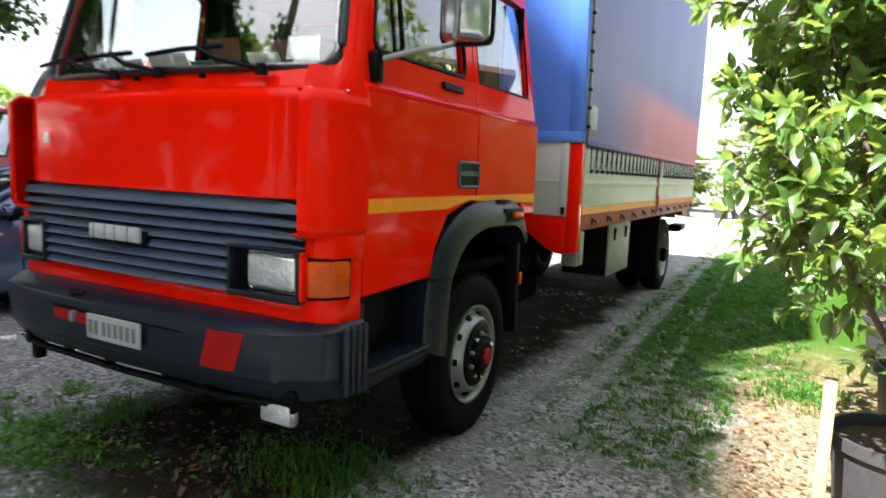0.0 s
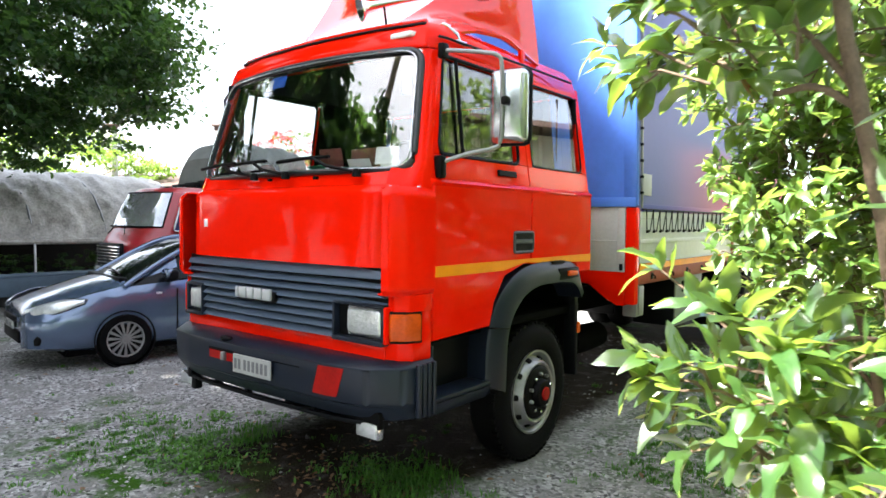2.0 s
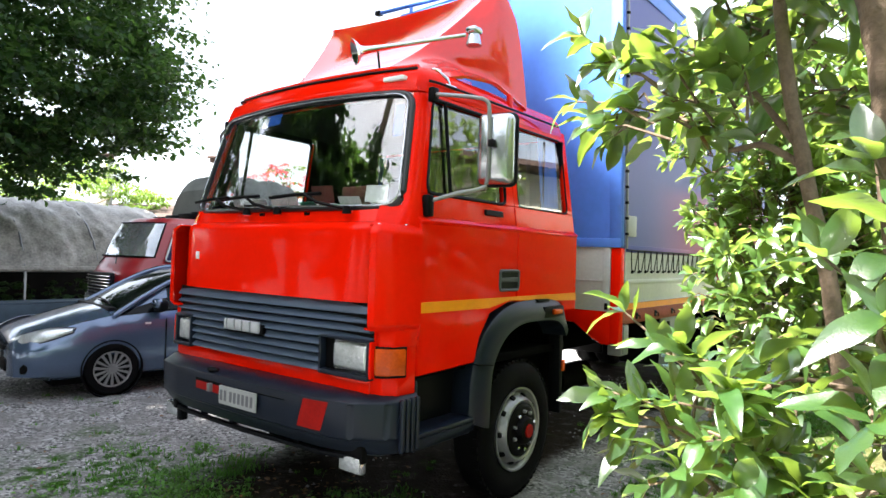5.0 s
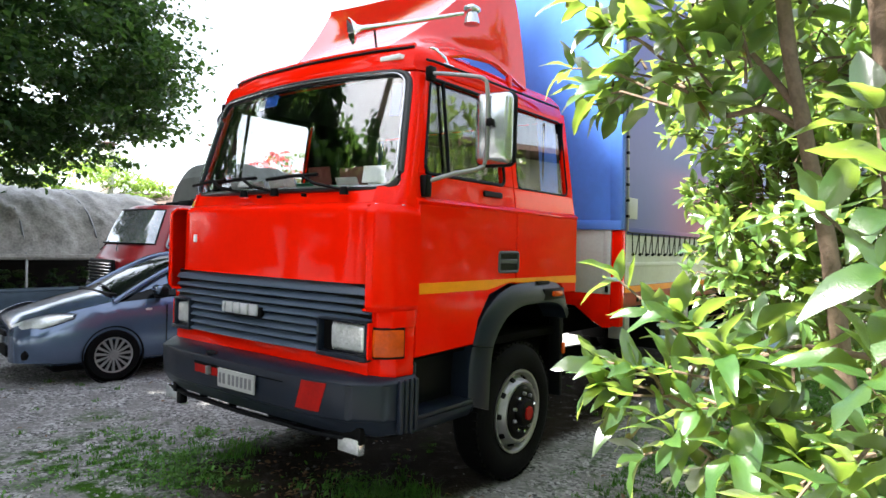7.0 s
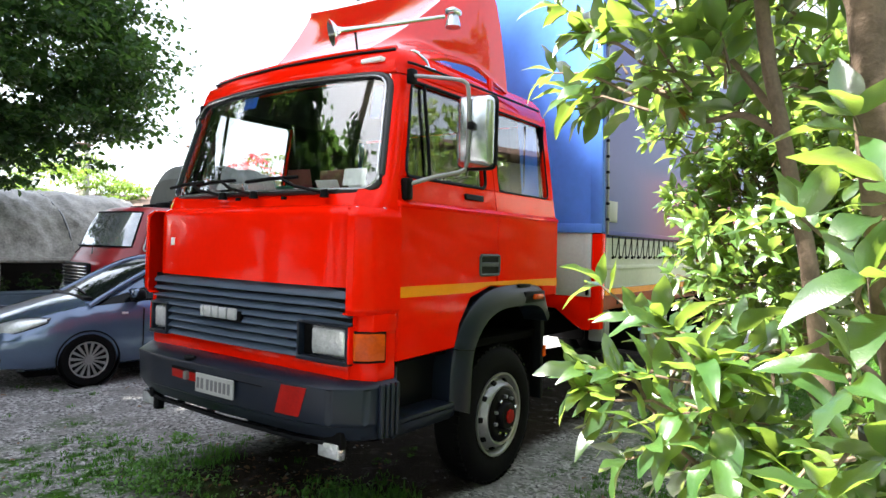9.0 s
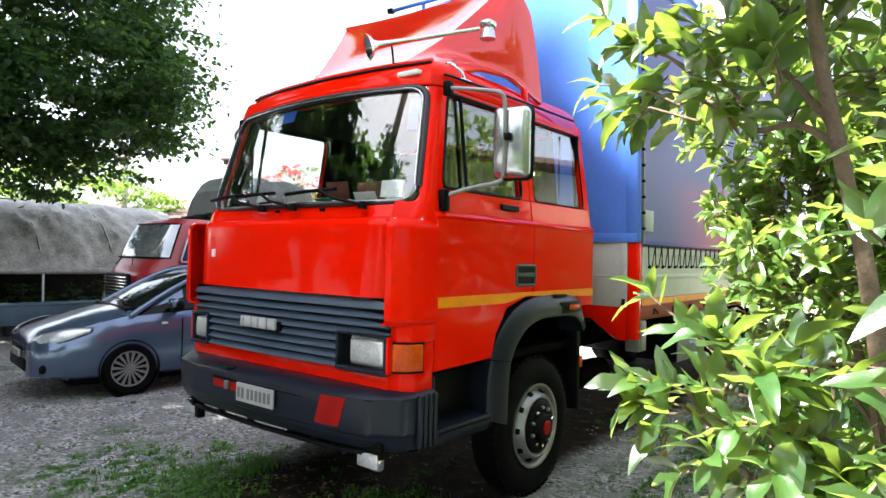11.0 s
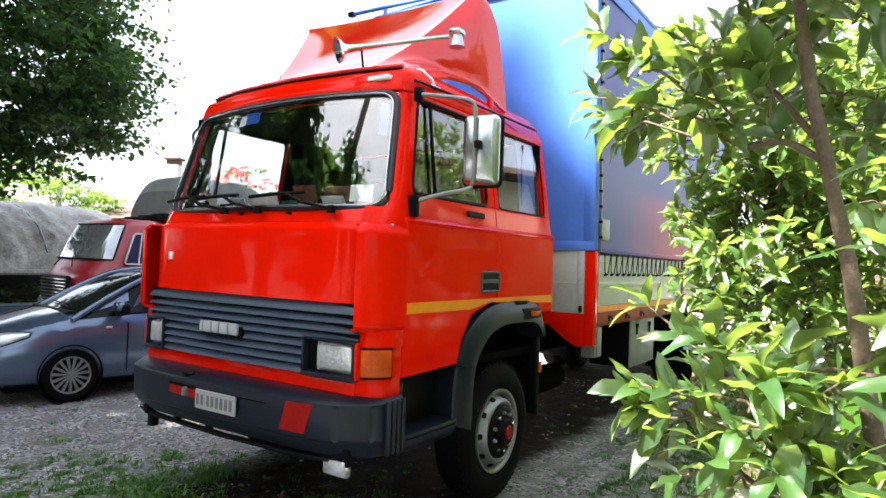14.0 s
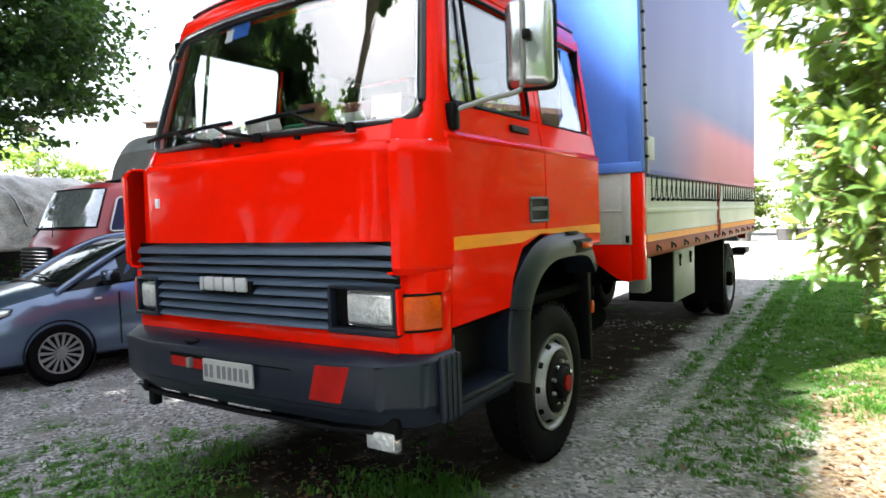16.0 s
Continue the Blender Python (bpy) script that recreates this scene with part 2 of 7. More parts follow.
BLUE_BENCH = mat("faded_blue_paint", (0.05, 0.08, 0.11), 0.6, vary=0.3)


def side_tarp_mat():
    """Grey-blue tarpaulin, turning pink low down towards the rear."""
    m = mat("side_tarpaulin", (0.08, 0.092, 0.29), 0.42, spec=0.2, vary=0.08, scale=1.2, fine=16, bump=0.04, bump_scale=1.6)
    n, l = m.node_tree.nodes, m.node_tree.links
    b = n["Principled BSDF"]
    old = b.inputs["Base Color"].links[0].from_socket
    co = n.new("ShaderNodeTexCoord"); sp = n.new("ShaderNodeSeparateXYZ"); l.new(co.outputs["Object"], sp.inputs[0])
    zr = n.new("ShaderNodeMapRange"); zr.interpolation_type = 'SMOOTHSTEP'
    zr.inputs[1].default_value, zr.inputs[2].default_value = 2.65, 2.35
    l.new(sp.outputs[2], zr.inputs[0])
    yr = n.new("ShaderNodeMapRange"); yr.interpolation_type = 'SMOOTHSTEP'
    yr.inputs[1].default_value, yr.inputs[2].default_value = 3.2, 6.0
    l.new(sp.outputs[1], yr.inputs[0])
    mu = n.new("ShaderNodeMath"); mu.operation = 'MULTIPLY'; l.new(zr.outputs[0], mu.inputs[0]); l.new(yr.outputs[0], mu.inputs[1])
    mu2 = n.new("ShaderNodeMath"); mu2.operation = 'MULTIPLY'; mu2.inputs[1].default_value = 0.95; l.new(mu.outputs[0], mu2.inputs[0])
    mx = n.new("ShaderNodeMix"); mx.data_type = 'RGBA'; mx.inputs[7].default_value = (0.55, 0.13, 0.2, 1)
    l.new(mu2.outputs[0], mx.inputs[0]); l.new(old, mx.inputs[6]); l.new(mx.outputs[2], b.inputs["Base Color"])
    return m


def ground_mat():
    """Grey gravel with worn grass, bare soil beside the drive and paler wheel tracks; lorry shade and far sun are in
    the colour.
    """
    m = bpy.data.materials.new("gravel_yard")
    m.use_nodes = True
    n, l = m.node_tree.nodes, m.node_tree.links
    b = n["Principled BSDF"]
    b.inputs["Roughness"].default_value = 0.95
    b.inputs["Specular IOR Level"].default_value = 0.05
    co = n.new("ShaderNodeTexCoord"); sp = n.new("ShaderNodeSeparateXYZ"); l.new(co.outputs["Object"], sp.inputs[0])

    def noise_tex(scale, detail=6, rough=0.6):
        t = n.new("ShaderNodeTexNoise"); t.inputs["Scale"].default_value, t.inputs["Detail"].default_value, t.inputs["Roughness"].default_value = scale, detail, rough
        l.new(co.outputs["Object"], t.inputs["Vector"]); return t.outputs["Fac"]

    def rng(src, a, c, lo=0.0, hi=1.0):
        r = n.new("ShaderNodeMapRange"); r.interpolation_type = 'SMOOTHSTEP'
        r.inputs[1].default_value, r.inputs[2].default_value, r.inputs[3].default_value, r.inputs[4].default_value = a, c, lo, hi
        l.new(src, r.inputs[0]); return r.outputs[0]

    def op(kind, a, c):
        o = n.new("ShaderNodeMath"); o.operation = kind
        for i, v in enumerate((a, c)):
            if isinstance(v, (int, float)):
                o.inputs[i].default_value = v
            else:
                l.new(v, o.inputs[i])
        return o.outputs[0]

    def blend(f, a, c):
        x = n.new("ShaderNodeMix"); x.data_type = 'RGBA'
        l.new(f, x.inputs[0])
        for i, v in ((6, a), (7, c)):
            if isinstance(v, tuple):
                x.inputs[i].default_value = (*v, 1)
            else:
                l.new(v, x.inputs[i])
        return x.outputs[2]

    vor = n.new("ShaderNodeTexVoronoi"); vor.inputs["Scale"].default_value = 42; l.new(co.outputs["Object"], vor.inputs["Vector"])
    vs = n.new("ShaderNodeSeparateColor"); l.new(vor.outputs["Color"], vs.inputs[0])
    stone = blend(vs.outputs[0], (0.027, 0.026, 0.027), (0.46, 0.455, 0.445))
    stone = blend(rng(noise_tex(3.0), 0.35, 0.7), stone, (0.18, 0.175, 0.167))
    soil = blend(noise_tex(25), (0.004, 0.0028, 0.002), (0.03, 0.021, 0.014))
    green = blend(noise_tex(30), (0.014, 0.045, 0.004), (0.045, 0.105, 0.012))
    x, y = sp.outputs[0], sp.outputs[1]
    wob = op('MULTIPLY', op('SUBTRACT', noise_tex(1.3), 0.5), 0.9)
    xw = op('ADD', x, wob)
    # soil under and before the cab, darkened to stand in for shade beneath the lorry
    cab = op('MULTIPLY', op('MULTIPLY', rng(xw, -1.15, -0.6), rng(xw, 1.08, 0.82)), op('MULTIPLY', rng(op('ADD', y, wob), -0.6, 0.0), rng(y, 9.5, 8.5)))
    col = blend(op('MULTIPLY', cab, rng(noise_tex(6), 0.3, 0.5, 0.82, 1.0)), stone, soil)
    # grass: a strip along the hedge and loose patches
    strip = op('MAXIMUM', op('MULTIPLY', op('MULTIPLY', rng(xw, 1.0, 1.7), rng(y, 1.6, 4.6)), rng(noise_tex(2.2), 0.2, 0.42)), op('MULTIPLY', rng(xw, 3.2, 3.9), 0.9))
    patch = rng(noise_tex(0.9), 0.56, 0.66)
    patch = op('MULTIPLY', patch, rng(noise_tex(9), 0.4, 0.6, 0.3, 1.0))
    near_l = op('MULTIPLY', op('MULTIPLY', rng(xw, -2.6, -1.9), rng(xw, 0.2, -0.7)), op('MULTIPLY', rng(y, -1.2, -0.6), rng(op('ADD', y, wob), 0.45, -0.05)))
    near_l = op('MULTIPLY', near_l, rng(noise_tex(4), 0.45, 0.6))
    far = rng(y, 9.0, 12.0)
    gm = op('MAXIMUM', op('MAXIMUM', strip, op('MULTIPLY', patch, 0.8)), near_l)
    # two pale wheel tracks that run slightly towards the lorry
    xr = op('ADD', op('ADD', x, op('MULTIPLY', y, 0.015)), op('MULTIPLY', wob, 0.1))
    track = lambda at, w: rng(op('ABSOLUTE', op('SUBTRACT', xr, at), 0), w, w * 0.35)
    rut = op('MULTIPLY', op('MULTIPLY', op('MAXIMUM', op('MAXIMUM', track(1.2, 0.085), op('MULTIPLY', track(1.56, 0.09), 0.85)), op('MULTIPLY', track(1.98, 0.06), 0.4)), rng(noise_tex(7), 0.3, 0.62)), rng(y, 0.8, 2.2))
    moss = op('MULTIPLY', op('MULTIPLY', rng(xw, 0.9, 1.5), rng(noise_tex(11), 0.4, 0.62)), op('MULTIPLY', rng(y, 0.6, 2.4), 0.7))
    gm = op('MAXIMUM', gm, moss)
    gm = op('MULTIPLY', gm, op('SUBTRACT', 1.0, op('MULTIPLY', rut, 0.85)))
    col = blend(gm, col, green)
    col = blend(op('MULTIPLY', rut, 0.5), col, (0.27, 0.265, 0.25))
    # leaf litter by the hedge
    lit = op('MULTIPLY', op('MULTIPLY', op('MULTIPLY', rng(xw, 2.4, 2.75), rng(xw, 4.2, 3.4)), op('MULTIPLY', rng(y, 6.0, 3.2), rng(y, -0.2, 0.8))), 0.85)
    litter = blend(vs.outputs[1], (0.085, 0.048, 0.024), (0.27, 0.2, 0.125))
    col = blend(lit, col, litter)
    # paler tone painted where sun falls on the yard far behind
    yard = op('MULTIPLY', rng(y, 12.5, 14.5), rng(y, 27.0, 25.0))
    col = blend(yard, col, (0.45, 0.42, 0.36))
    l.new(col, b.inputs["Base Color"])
    hgt = op('ADD', op('MULTIPLY', vor.outputs["Distance"], -0.8), op('MULTIPLY', noise_tex(60), 0.7))
    bp = n.new("ShaderNodeBump"); bp.inputs["Strength"].default_value = 0.8; bp.inputs["Distance"].default_value = 0.02
    l.new(hgt, bp.inputs["Height"]); l.new(bp.outputs[0], b.inputs["Normal"])
    return m


SIDE_TARP = side_tarp_mat()
GROUND = ground_mat()


# ---- mesh helpers ----
def part(name, bm, material, parent=None, label="", smooth=40):
    """Links a bmesh as one mesh object, under a thing or a part."""
    bmesh.ops.recalc_face_normals(bm, faces=bm.faces)
    me = bpy.data.meshes.new(name)
    bm.to_mesh(me)
    bm.free()
    me.materials.append(material)
    if smooth:
        me.shade_smooth()
        me.set_sharp_from_angle(angle=radians(smooth))
    ob = new(name, me)
    if parent:
        ob.parent = parent
    if label:
        tagged(ob, label)
    return ob


def thing(name, label, category, group="", kind=""):
    return tagged(new(name), label, category, group, kind)


def merge(*bms):
    a = bms[0]
    for b in bms[1:]:
        tmp = bpy.data.meshes.new("tmp")
        b.to_mesh(tmp)
        b.free()
        a.from_mesh(tmp)
        bpy.data.meshes.remove(tmp)
    return a


def box(x0, x1, y0, y1, z0, z1, bev=0.01, seg=2, m=None):
    bm = bmesh.new()
    bmesh.ops.create_cube(bm, size=1)
    for v in bm.verts:
        v.co = Vector(((x0 + x1) / 2 + v.co.x * (x1 - x0), (y0 + y1) / 2 + v.co.y * (y1 - y0), (z0 + z1) / 2 + v.co.z * (z1 - z0)))
    if bev:
        bmesh.ops.bevel(bm, geom=bm.edges[:], offset=min(bev, 0.45 * min(abs(x1 - x0), abs(y1 - y0), abs(z1 - z0))), segments=seg, affect='EDGES', profile=0.5)
    if m:
        bm.transform(m)
    return bm


def prism(outline, depth, bev=0.0, seg=2):
    """Polygon of 3D points pushed along the vector depth."""
    bm = bmesh.new()
    vs = [bm.verts.new(p) for p in outline]
    f = bm.faces.new(vs)
    r = bmesh.ops.extrude_face_region(bm, geom=[f])
    bmesh.ops.translate(bm, vec=depth, verts=[v for v in r["geom"] if isinstance(v, bmesh.types.BMVert)])
    if bev:
        bmesh.ops.bevel(bm, geom=bm.edges[:], offset=bev, segments=seg, affect='EDGES', profile=0.5)
    return bm


def tube(points, radius, seg=8, closed=False, ends=True):
    """Round bar along points; radius a number or one for each point."""
    bm = bmesh.new()
    pts = [Vector(p) for p in points]
    k = len(pts)
    rad = [radius] * k if isinstance(radius, (int, float)) else radius
    up = Vector((0.13, 0.21, 1)).normalized()
    rings = []
    for i, p in enumerate(pts):
        a = pts[(i - 1) % k] if (closed or i) else p
        b = pts[(i + 1) % k] if (closed or i < k - 1) else p
        d = (b - a).normalized()
        s = d.cross(up)
        if s.length < 0.05:
            s = d.cross(Vector((1, 0, 0)))
        s.normalize()
        u = s.cross(d)
        rings.append([bm.verts.new(p + (s * math.cos(2 * math.pi * j / seg) + u * math.sin(2 * math.pi * j / seg)) * rad[i]) for j in range(seg)])
    for i in range(k if closed else k - 1):
        r0, r1 = rings[i], rings[(i + 1) % k]
        for j in range(seg):
            bm.faces.new((r0[j], r0[(j + 1) % seg], r1[(j + 1) % seg], r1[j]))
    if ends and not closed:
        bm.faces.new(rings[0]); bm.faces.new(rings[-1])
    return bm


def smooth_path(points, steps=5):
    """A rounder line through points (Catmull-Rom)."""
    p = [Vector(q) for q in points]
    p = [2 * p[0] - p[1]] + p + [2 * p[-1] - p[-2]]
    out = []
    for i in range(1, len(p) - 2):
        for s in range(steps):
            t = s / steps
            out.append(0.5 * (2 * p[i] + (p[i + 1] - p[i - 1]) * t + (2 * p[i - 1] - 5 * p[i] + 4 * p[i + 1] - p[i + 2]) * t * t + (3 * p[i] - p[i - 1] - 3 * p[i + 1] + p[i + 2]) * t ** 3))
    return out + [p[-2]]


def lathe(profile, m, seg=32):
    """Profile of (radius, height) turned about the local z axis, placed by m."""
    bm = bmesh.new()
    rings = []
    for r, h in profile:
        if r < 1e-6:
            rings.append([bm.verts.new((0, 0, h))])
        else:
            rings.append([bm.verts.new((r * math.cos(2 * math.pi * j / seg), r * math.sin(2 * math.pi * j / seg), h)) for j in range(seg)])
    for a, b in zip(rings, rings[1:]):
        for j in range(seg):
            q = (a[j % len(a)], a[(j + 1) % len(a)], b[(j + 1) % len(b)], b[j % len(b)])
            q = list(dict.fromkeys(q))
            if len(q) > 2:
                bm.faces.new(q)
    bm.transform(m)
    return bm


def sheet(fn, nu, nv, thick=0.0):
    """Surface fn(u, v) over the unit square, with a thickness along its normal."""
    bm = bmesh.new()
    g = [[bm.verts.new(fn(i / nu, j / nv)) for j in range(nv + 1)] for i in range(nu + 1)]
    for i in range(nu):
        for j in range(nv):
            bm.faces.new((g[i][j], g[i + 1][j], g[i + 1][j + 1], g[i][j + 1]))
    if thick:
        bm.normal_update()
        back = [[bm.verts.new(g[i][j].co - g[i][j].normal * thick) for j in range(nv + 1)] for i in range(nu + 1)]
        for i in range(nu):
            for j in range(nv):
                bm.faces.new((back[i][j], back[i][j + 1], back[i + 1][j + 1], back[i + 1][j]))
        rim = [(i, 0) for i in range(nu)] + [(nu, j) for j in range(nv)] + [(i, nv) for i in range(nu, 0, -1)] + [(0, j) for j in range(nv, 0, -1)]
        for (i, j), (a, b) in zip(rim, rim[1:] + rim[:1]):
            bm.faces.new((g[i][j], back[i][j], back[a][b], g[a][b]))
    return bm


def mirrored(bm):
    """The same shape on the other side of the lorry (x to -x)."""
    c = bm.copy()
    bmesh.ops.scale(c, vec=(-1, 1, 1), verts=c.verts)
    bmesh.ops.reverse_faces(c, faces=c.faces)
    return c


def rounded(pts, r, steps=4):
    """Polygon with its corners rounded by r."""
    out = []
    k = len(pts)
    for i in range(k):
        p, a, b = Vector(pts[i]), Vector(pts[i - 1]), Vector(pts[(i + 1) % k])
        ra = min(r, (a - p).length * 0.45, (b - p).length * 0.45)
        s, e = p + (a - p).normalized() * ra, p + (b - p).normalized() * ra
        for j in range(steps + 1):
            t = j / steps
            out.append(s * (1 - t) ** 2 + p * 2 * t * (1 - t) + e * t * t)
    return out


# ---- ground ----
def rise(y):
    return 0.012 * max(0.0, y - 2.0) if y < 20 else 0.216


def ground_height(x, y):
    v = Vector((x, y, 0))
    return rise(y) + 0.022 * noise.noise(v * 0.8) + 0.01 * noise.noise(v * 3.1) - 0.012


def make_ground():
    xs = [-3000, -400, -80, -40, -25, -16] + [-11 + 0.16 * i for i in range(101)] + [6, 8, 11, 16, 25, 40, 80, 400, 3000]
    ys = [-3000, -400, -80, -30, -15, -8, -5] + [-3.4 + 0.16 * i for i in range(100)] + [13.2, 14.5, 16, 18, 20, 24, 30, 45, 80, 400, 3000]
    verts = [(x, y, ground_height(x, y)) for y in ys for x in xs]
    w = len(xs)
    faces = [(j * w + i, j * w + i + 1, (j + 1) * w + i + 1, (j + 1) * w + i) for j in range(len(ys) - 1) for i in range(w - 1)]
    me = bpy.data.meshes.new("ground")
    me.from_pydata(verts, [], faces)
    me.shade_smooth()
    me.materials.append(GROUND)
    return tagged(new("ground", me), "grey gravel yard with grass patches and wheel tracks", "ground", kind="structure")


make_ground()

# ---- lorry ----
truck = thing("truck", "red cab-over lorry with blue tarpaulin box, parked on gravel", "truck")


def side_x(z):
    """Outer face of the cab side at height z: upright below the belt, leaning in above it."""
    return 1.14 if z <= 1.95 else 1.122 - 0.115 * (z - 1.95) / 0.8


def side_slab(outline, thick=0.05, out=0.0, bev=0.004):
    """Piece of the cab side from (y, z) corners."""
    a = [Vector((side_x(z) + out, y, z)) for y, z in outline]
    return prism(a, (-thick, 0, 0), bev, 1)


def both(name, bm, material, parent, label="", smooth=40):
    part(name, mirrored(bm), material, parent, label, smooth)
    return part(name, bm, material, parent, label, smooth)


# cab front: the flap above the grille
def hood(u, v):
    x = -1.003 + 2.006 * u
    k = abs(x) / 1.003
    y = -0.03 + 0.035 * k ** 2 + (0.065 * ((k - 0.8) / 0.2) ** 2 if k > 0.8 else 0)
    z = 1.455 + 0.42 * min(v / 0.72, 1)
    if v > 0.72:
        a = (v - 0.72) / 0.28
        z += 0.055 * math.sin(a * math.pi / 2)
        y += 0.10 * (1 - math.cos(a * math.pi / 2))
    return Vector((x, y + 0.012 * (z - 1.455), z))


part("front_flap", sheet(hood, 120, 20, 0.03), RED, truck, smooth=60)
part("flap_mark", box(-0.745, -0.712, -0.022, -0.008, 1.66, 1.715, 0.003), PAPER, truck, "small white sticker")
# sill between flap and windscreen
def sill(u, v):
    x = -0.96 + 1.92 * u
    bow = 0.10 * (abs(x) / 1.07) ** 2
    return Vector((x, 0.045 + bow * 0.75 + 0.04 * v, 1.925 + 0.085 * v))


part("scuttle", sheet(sill, 30, 4, 0.04), RED, truck, smooth=60)
# inner front wall keeps daylight out of the cab
part("bulkhead", box(-1.0, 1.0, 0.14, 0.2, 0.98, 1.9, 0.01), DARK_PL, truck)
part("lower_front_panel", box(-0.99, 0.99, 0.025, 0.07, 0.9, 1.03, 0.012), RED, truck)

# grille with slats
grille = part("grille", box(-1.005, 1.005, 0.03, 0.08, 1.02, 1.455, 0.006), BLACK, truck, "slate grey slatted plastic grille")


def slat(x0, x1, zt, h):
    """One blade: its face slopes outwards going down, over a dark gap."""
    prof = [(0.012, zt), (-0.024, zt - h + 0.006), (-0.026, zt - h), (-0.018, zt - h - 0.003), (0.03, zt - h + 0.008), (0.035, zt)]
    bm = bmesh.new()
    n_ = 10
    rows = []
    for i in range(n_ + 1):
        x = x0 + (x1 - x0) * i / n_
        bow = 0.035 * (abs(x) / 0.985) ** 2
        rows.append([bm.verts.new((x, y + bow, z)) for y, z in prof])
    for a, b in zip(rows, rows[1:]):
        for j in range(len(prof)):
            bm.faces.new((a[j], a[(j + 1) % len(prof)], b[(j + 1) % len(prof)], b[j]))
    bm.faces.new(rows[0]); bm.faces.new(rows[-1])
    return bm


LAMP_L, LAMP_R = 0.785, 0.598        # inner edges of the two lamp openings
part("slat", slat(-1.005, 1.005, 1.455, 0.062), SLAT, grille, smooth=30)
for i in range(7):
    zt = 1.455 - 0.079 - 0.0515 * i
    low = zt < 1.262
    part("slat", slat(-LAMP_L if low else -1.005, LAMP_R if low else 1.005, zt, 0.036), SLAT, grille, smooth=30)
# maker's badge drawn as five plain blocks on a dark backing
part("badge_plate", box(-0.325, 0.085, -0.04, -0.01, 1.182, 1.252, 0.006), BLACK, grille)
for x0, x1 in ((-0.318, -0.29), (-0.278, -0.203), (-0.19, -0.125), (-0.113, -0.035), (-0.022, 0.062)):
    part("badge_block", box(x0, x1, -0.06, -0.034, 1.195, 1.272, 0.012, 2), PALE_GREY, grille)


def headlamp(sign, inner):
    f = lambda bm: bm if sign > 0 else mirrored(bm)
    bars = merge(box(inner, 1.008, -0.012, 0.07, 1.232, 1.25, 0.006), box(inner, 1.008, -0.02, 0.07, 1.018, 1.045, 0.006),
                 box(inner, inner + 0.018, -0.016, 0.09, 1.04, 1.24, 0.004), box(0.985, 1.01, -0.006, 0.09, 1.04, 1.24, 0.006))
    h = part("headlight", f(bars), GREY_PL, truck, "square headlight in a grey surround")
    part("recess", f(box(inner + 0.01, 0.998, 0.07, 0.09, 1.03, 1.24, 0.002)), BLACK, h)
    x0 = max(inner + 0.025, 0.7)
    part("lens", f(box(x0, 0.975, 0.0, 0.075, 1.062, 1.215, 0.022, 3)), LENS, h, "clear ribbed lamp glass")
    part("chrome_rim", f(tube(rounded([(x0 - 0.004, 0.03, 1.056), (0.978, 0.03, 1.056), (0.978, 0.03, 1.221), (x0 - 0.004, 0.03, 1.221)], 0.02), 0.008, 6, True)), CHROME, h)


headlamp(1, LAMP_R), headlamp(-1, LAMP_L)


# corner scoops: faceted shells, open towards the flap, with the indicators below
SCOOP = [Vector(p) for p in ((1.018, -0.04), (1.058, -0.03), (1.075, -0.016), (1.124, 0.068), (1.133, 0.09), (1.152, 0.18), (1.157, 0.262))]


def scoop(u, v):
    t = u * (len(SCOOP) - 1)
    i = min(int(t), len(SCOOP) - 2)
    p = SCOOP[i].lerp(SCOOP[i + 1], t - i)
    z = 1.305 + 0.605 * v
    inset = 0.0
    if v > 0.91:
        inset = 0.045 * ((v - 0.91) / 0.09) ** 1.7
    if v < 0.06:
        inset = 0.025 * ((0.06 - v) / 0.06) ** 1.6
    d = (p - Vector((0.95, 0.3))).normalized()
    return Vector((p.x - d.x * inset, p.y - d.y * inset, z))


def scoop_cap(v, thick):
    k = len(SCOOP) - 1
    pts = [scoop(i / k, v) for i in range(k + 1)]
    return prism(pts + [Vector((0.97, 0.262, pts[0].z)), Vector((0.97, pts[0].y, pts[0].z))], (0, 0, thick), 0.004)


both("air_scoop", merge(sheet(scoop, 6, 40, 0.014), scoop_cap(1.0, -0.014), scoop_cap(0.0, 0.014)), RED, truck, smooth=24)
both("corner_panel", prism([(0.985, 0.03, 0.93), (1.06, 0.05, 0.93), (1.12, 0.12, 0.93), (1.135, 0.26, 0.93), (0.985, 0.26, 0.93)], (0, 0, 0.375), 0.012), RED, truck)
both("scoop_lining", box(0.95, 1.12, 0.2, 0.26, 1.3, 1.9, 0.004), BLACK, truck)
for sx in (1, -1):
    for px_, py_ in ((1.02, 0.03), (1.11, 0.16)):
        part("screw", lathe([(0, 0.006), (0.009, 0.004), (0.012, 0.0), (0, 0)], Matrix.Translation((sx * px_, py_, 1.91)), 10), CHROME, truck)
IND = [(1.012, 0.028), (1.04, 0.012), (1.1, 0.062), (1.148, 0.155), (1.1, 0.17), (1.012, 0.09)]
both("indicator_seal", prism([(x, y + 0.006, 1.038) for x, y in IND], (0, 0, 0.178), 0.004), BLACK, truck)
ind = both("indicator", prism([(x + 0.006, y - 0.004, 1.05) for x, y in IND], (0, 0, 0.154), 0.01), AMBER, truck, "amber corner indicator")
both("indicator_step", prism([(1.0, 0.05, 1.212), (1.05, 0.03, 1.212), (1.115, 0.085, 1.212), (1.146, 0.17, 1.212), (1.146, 0.25, 1.212), (1.0, 0.25, 1.212)], (0, 0, 0.1), 0.008), RED, truck)
both("scoop_rib", box(1.0, 1.02, -0.005, 0.1, 1.03, 1.24, 0.006), RED, truck)


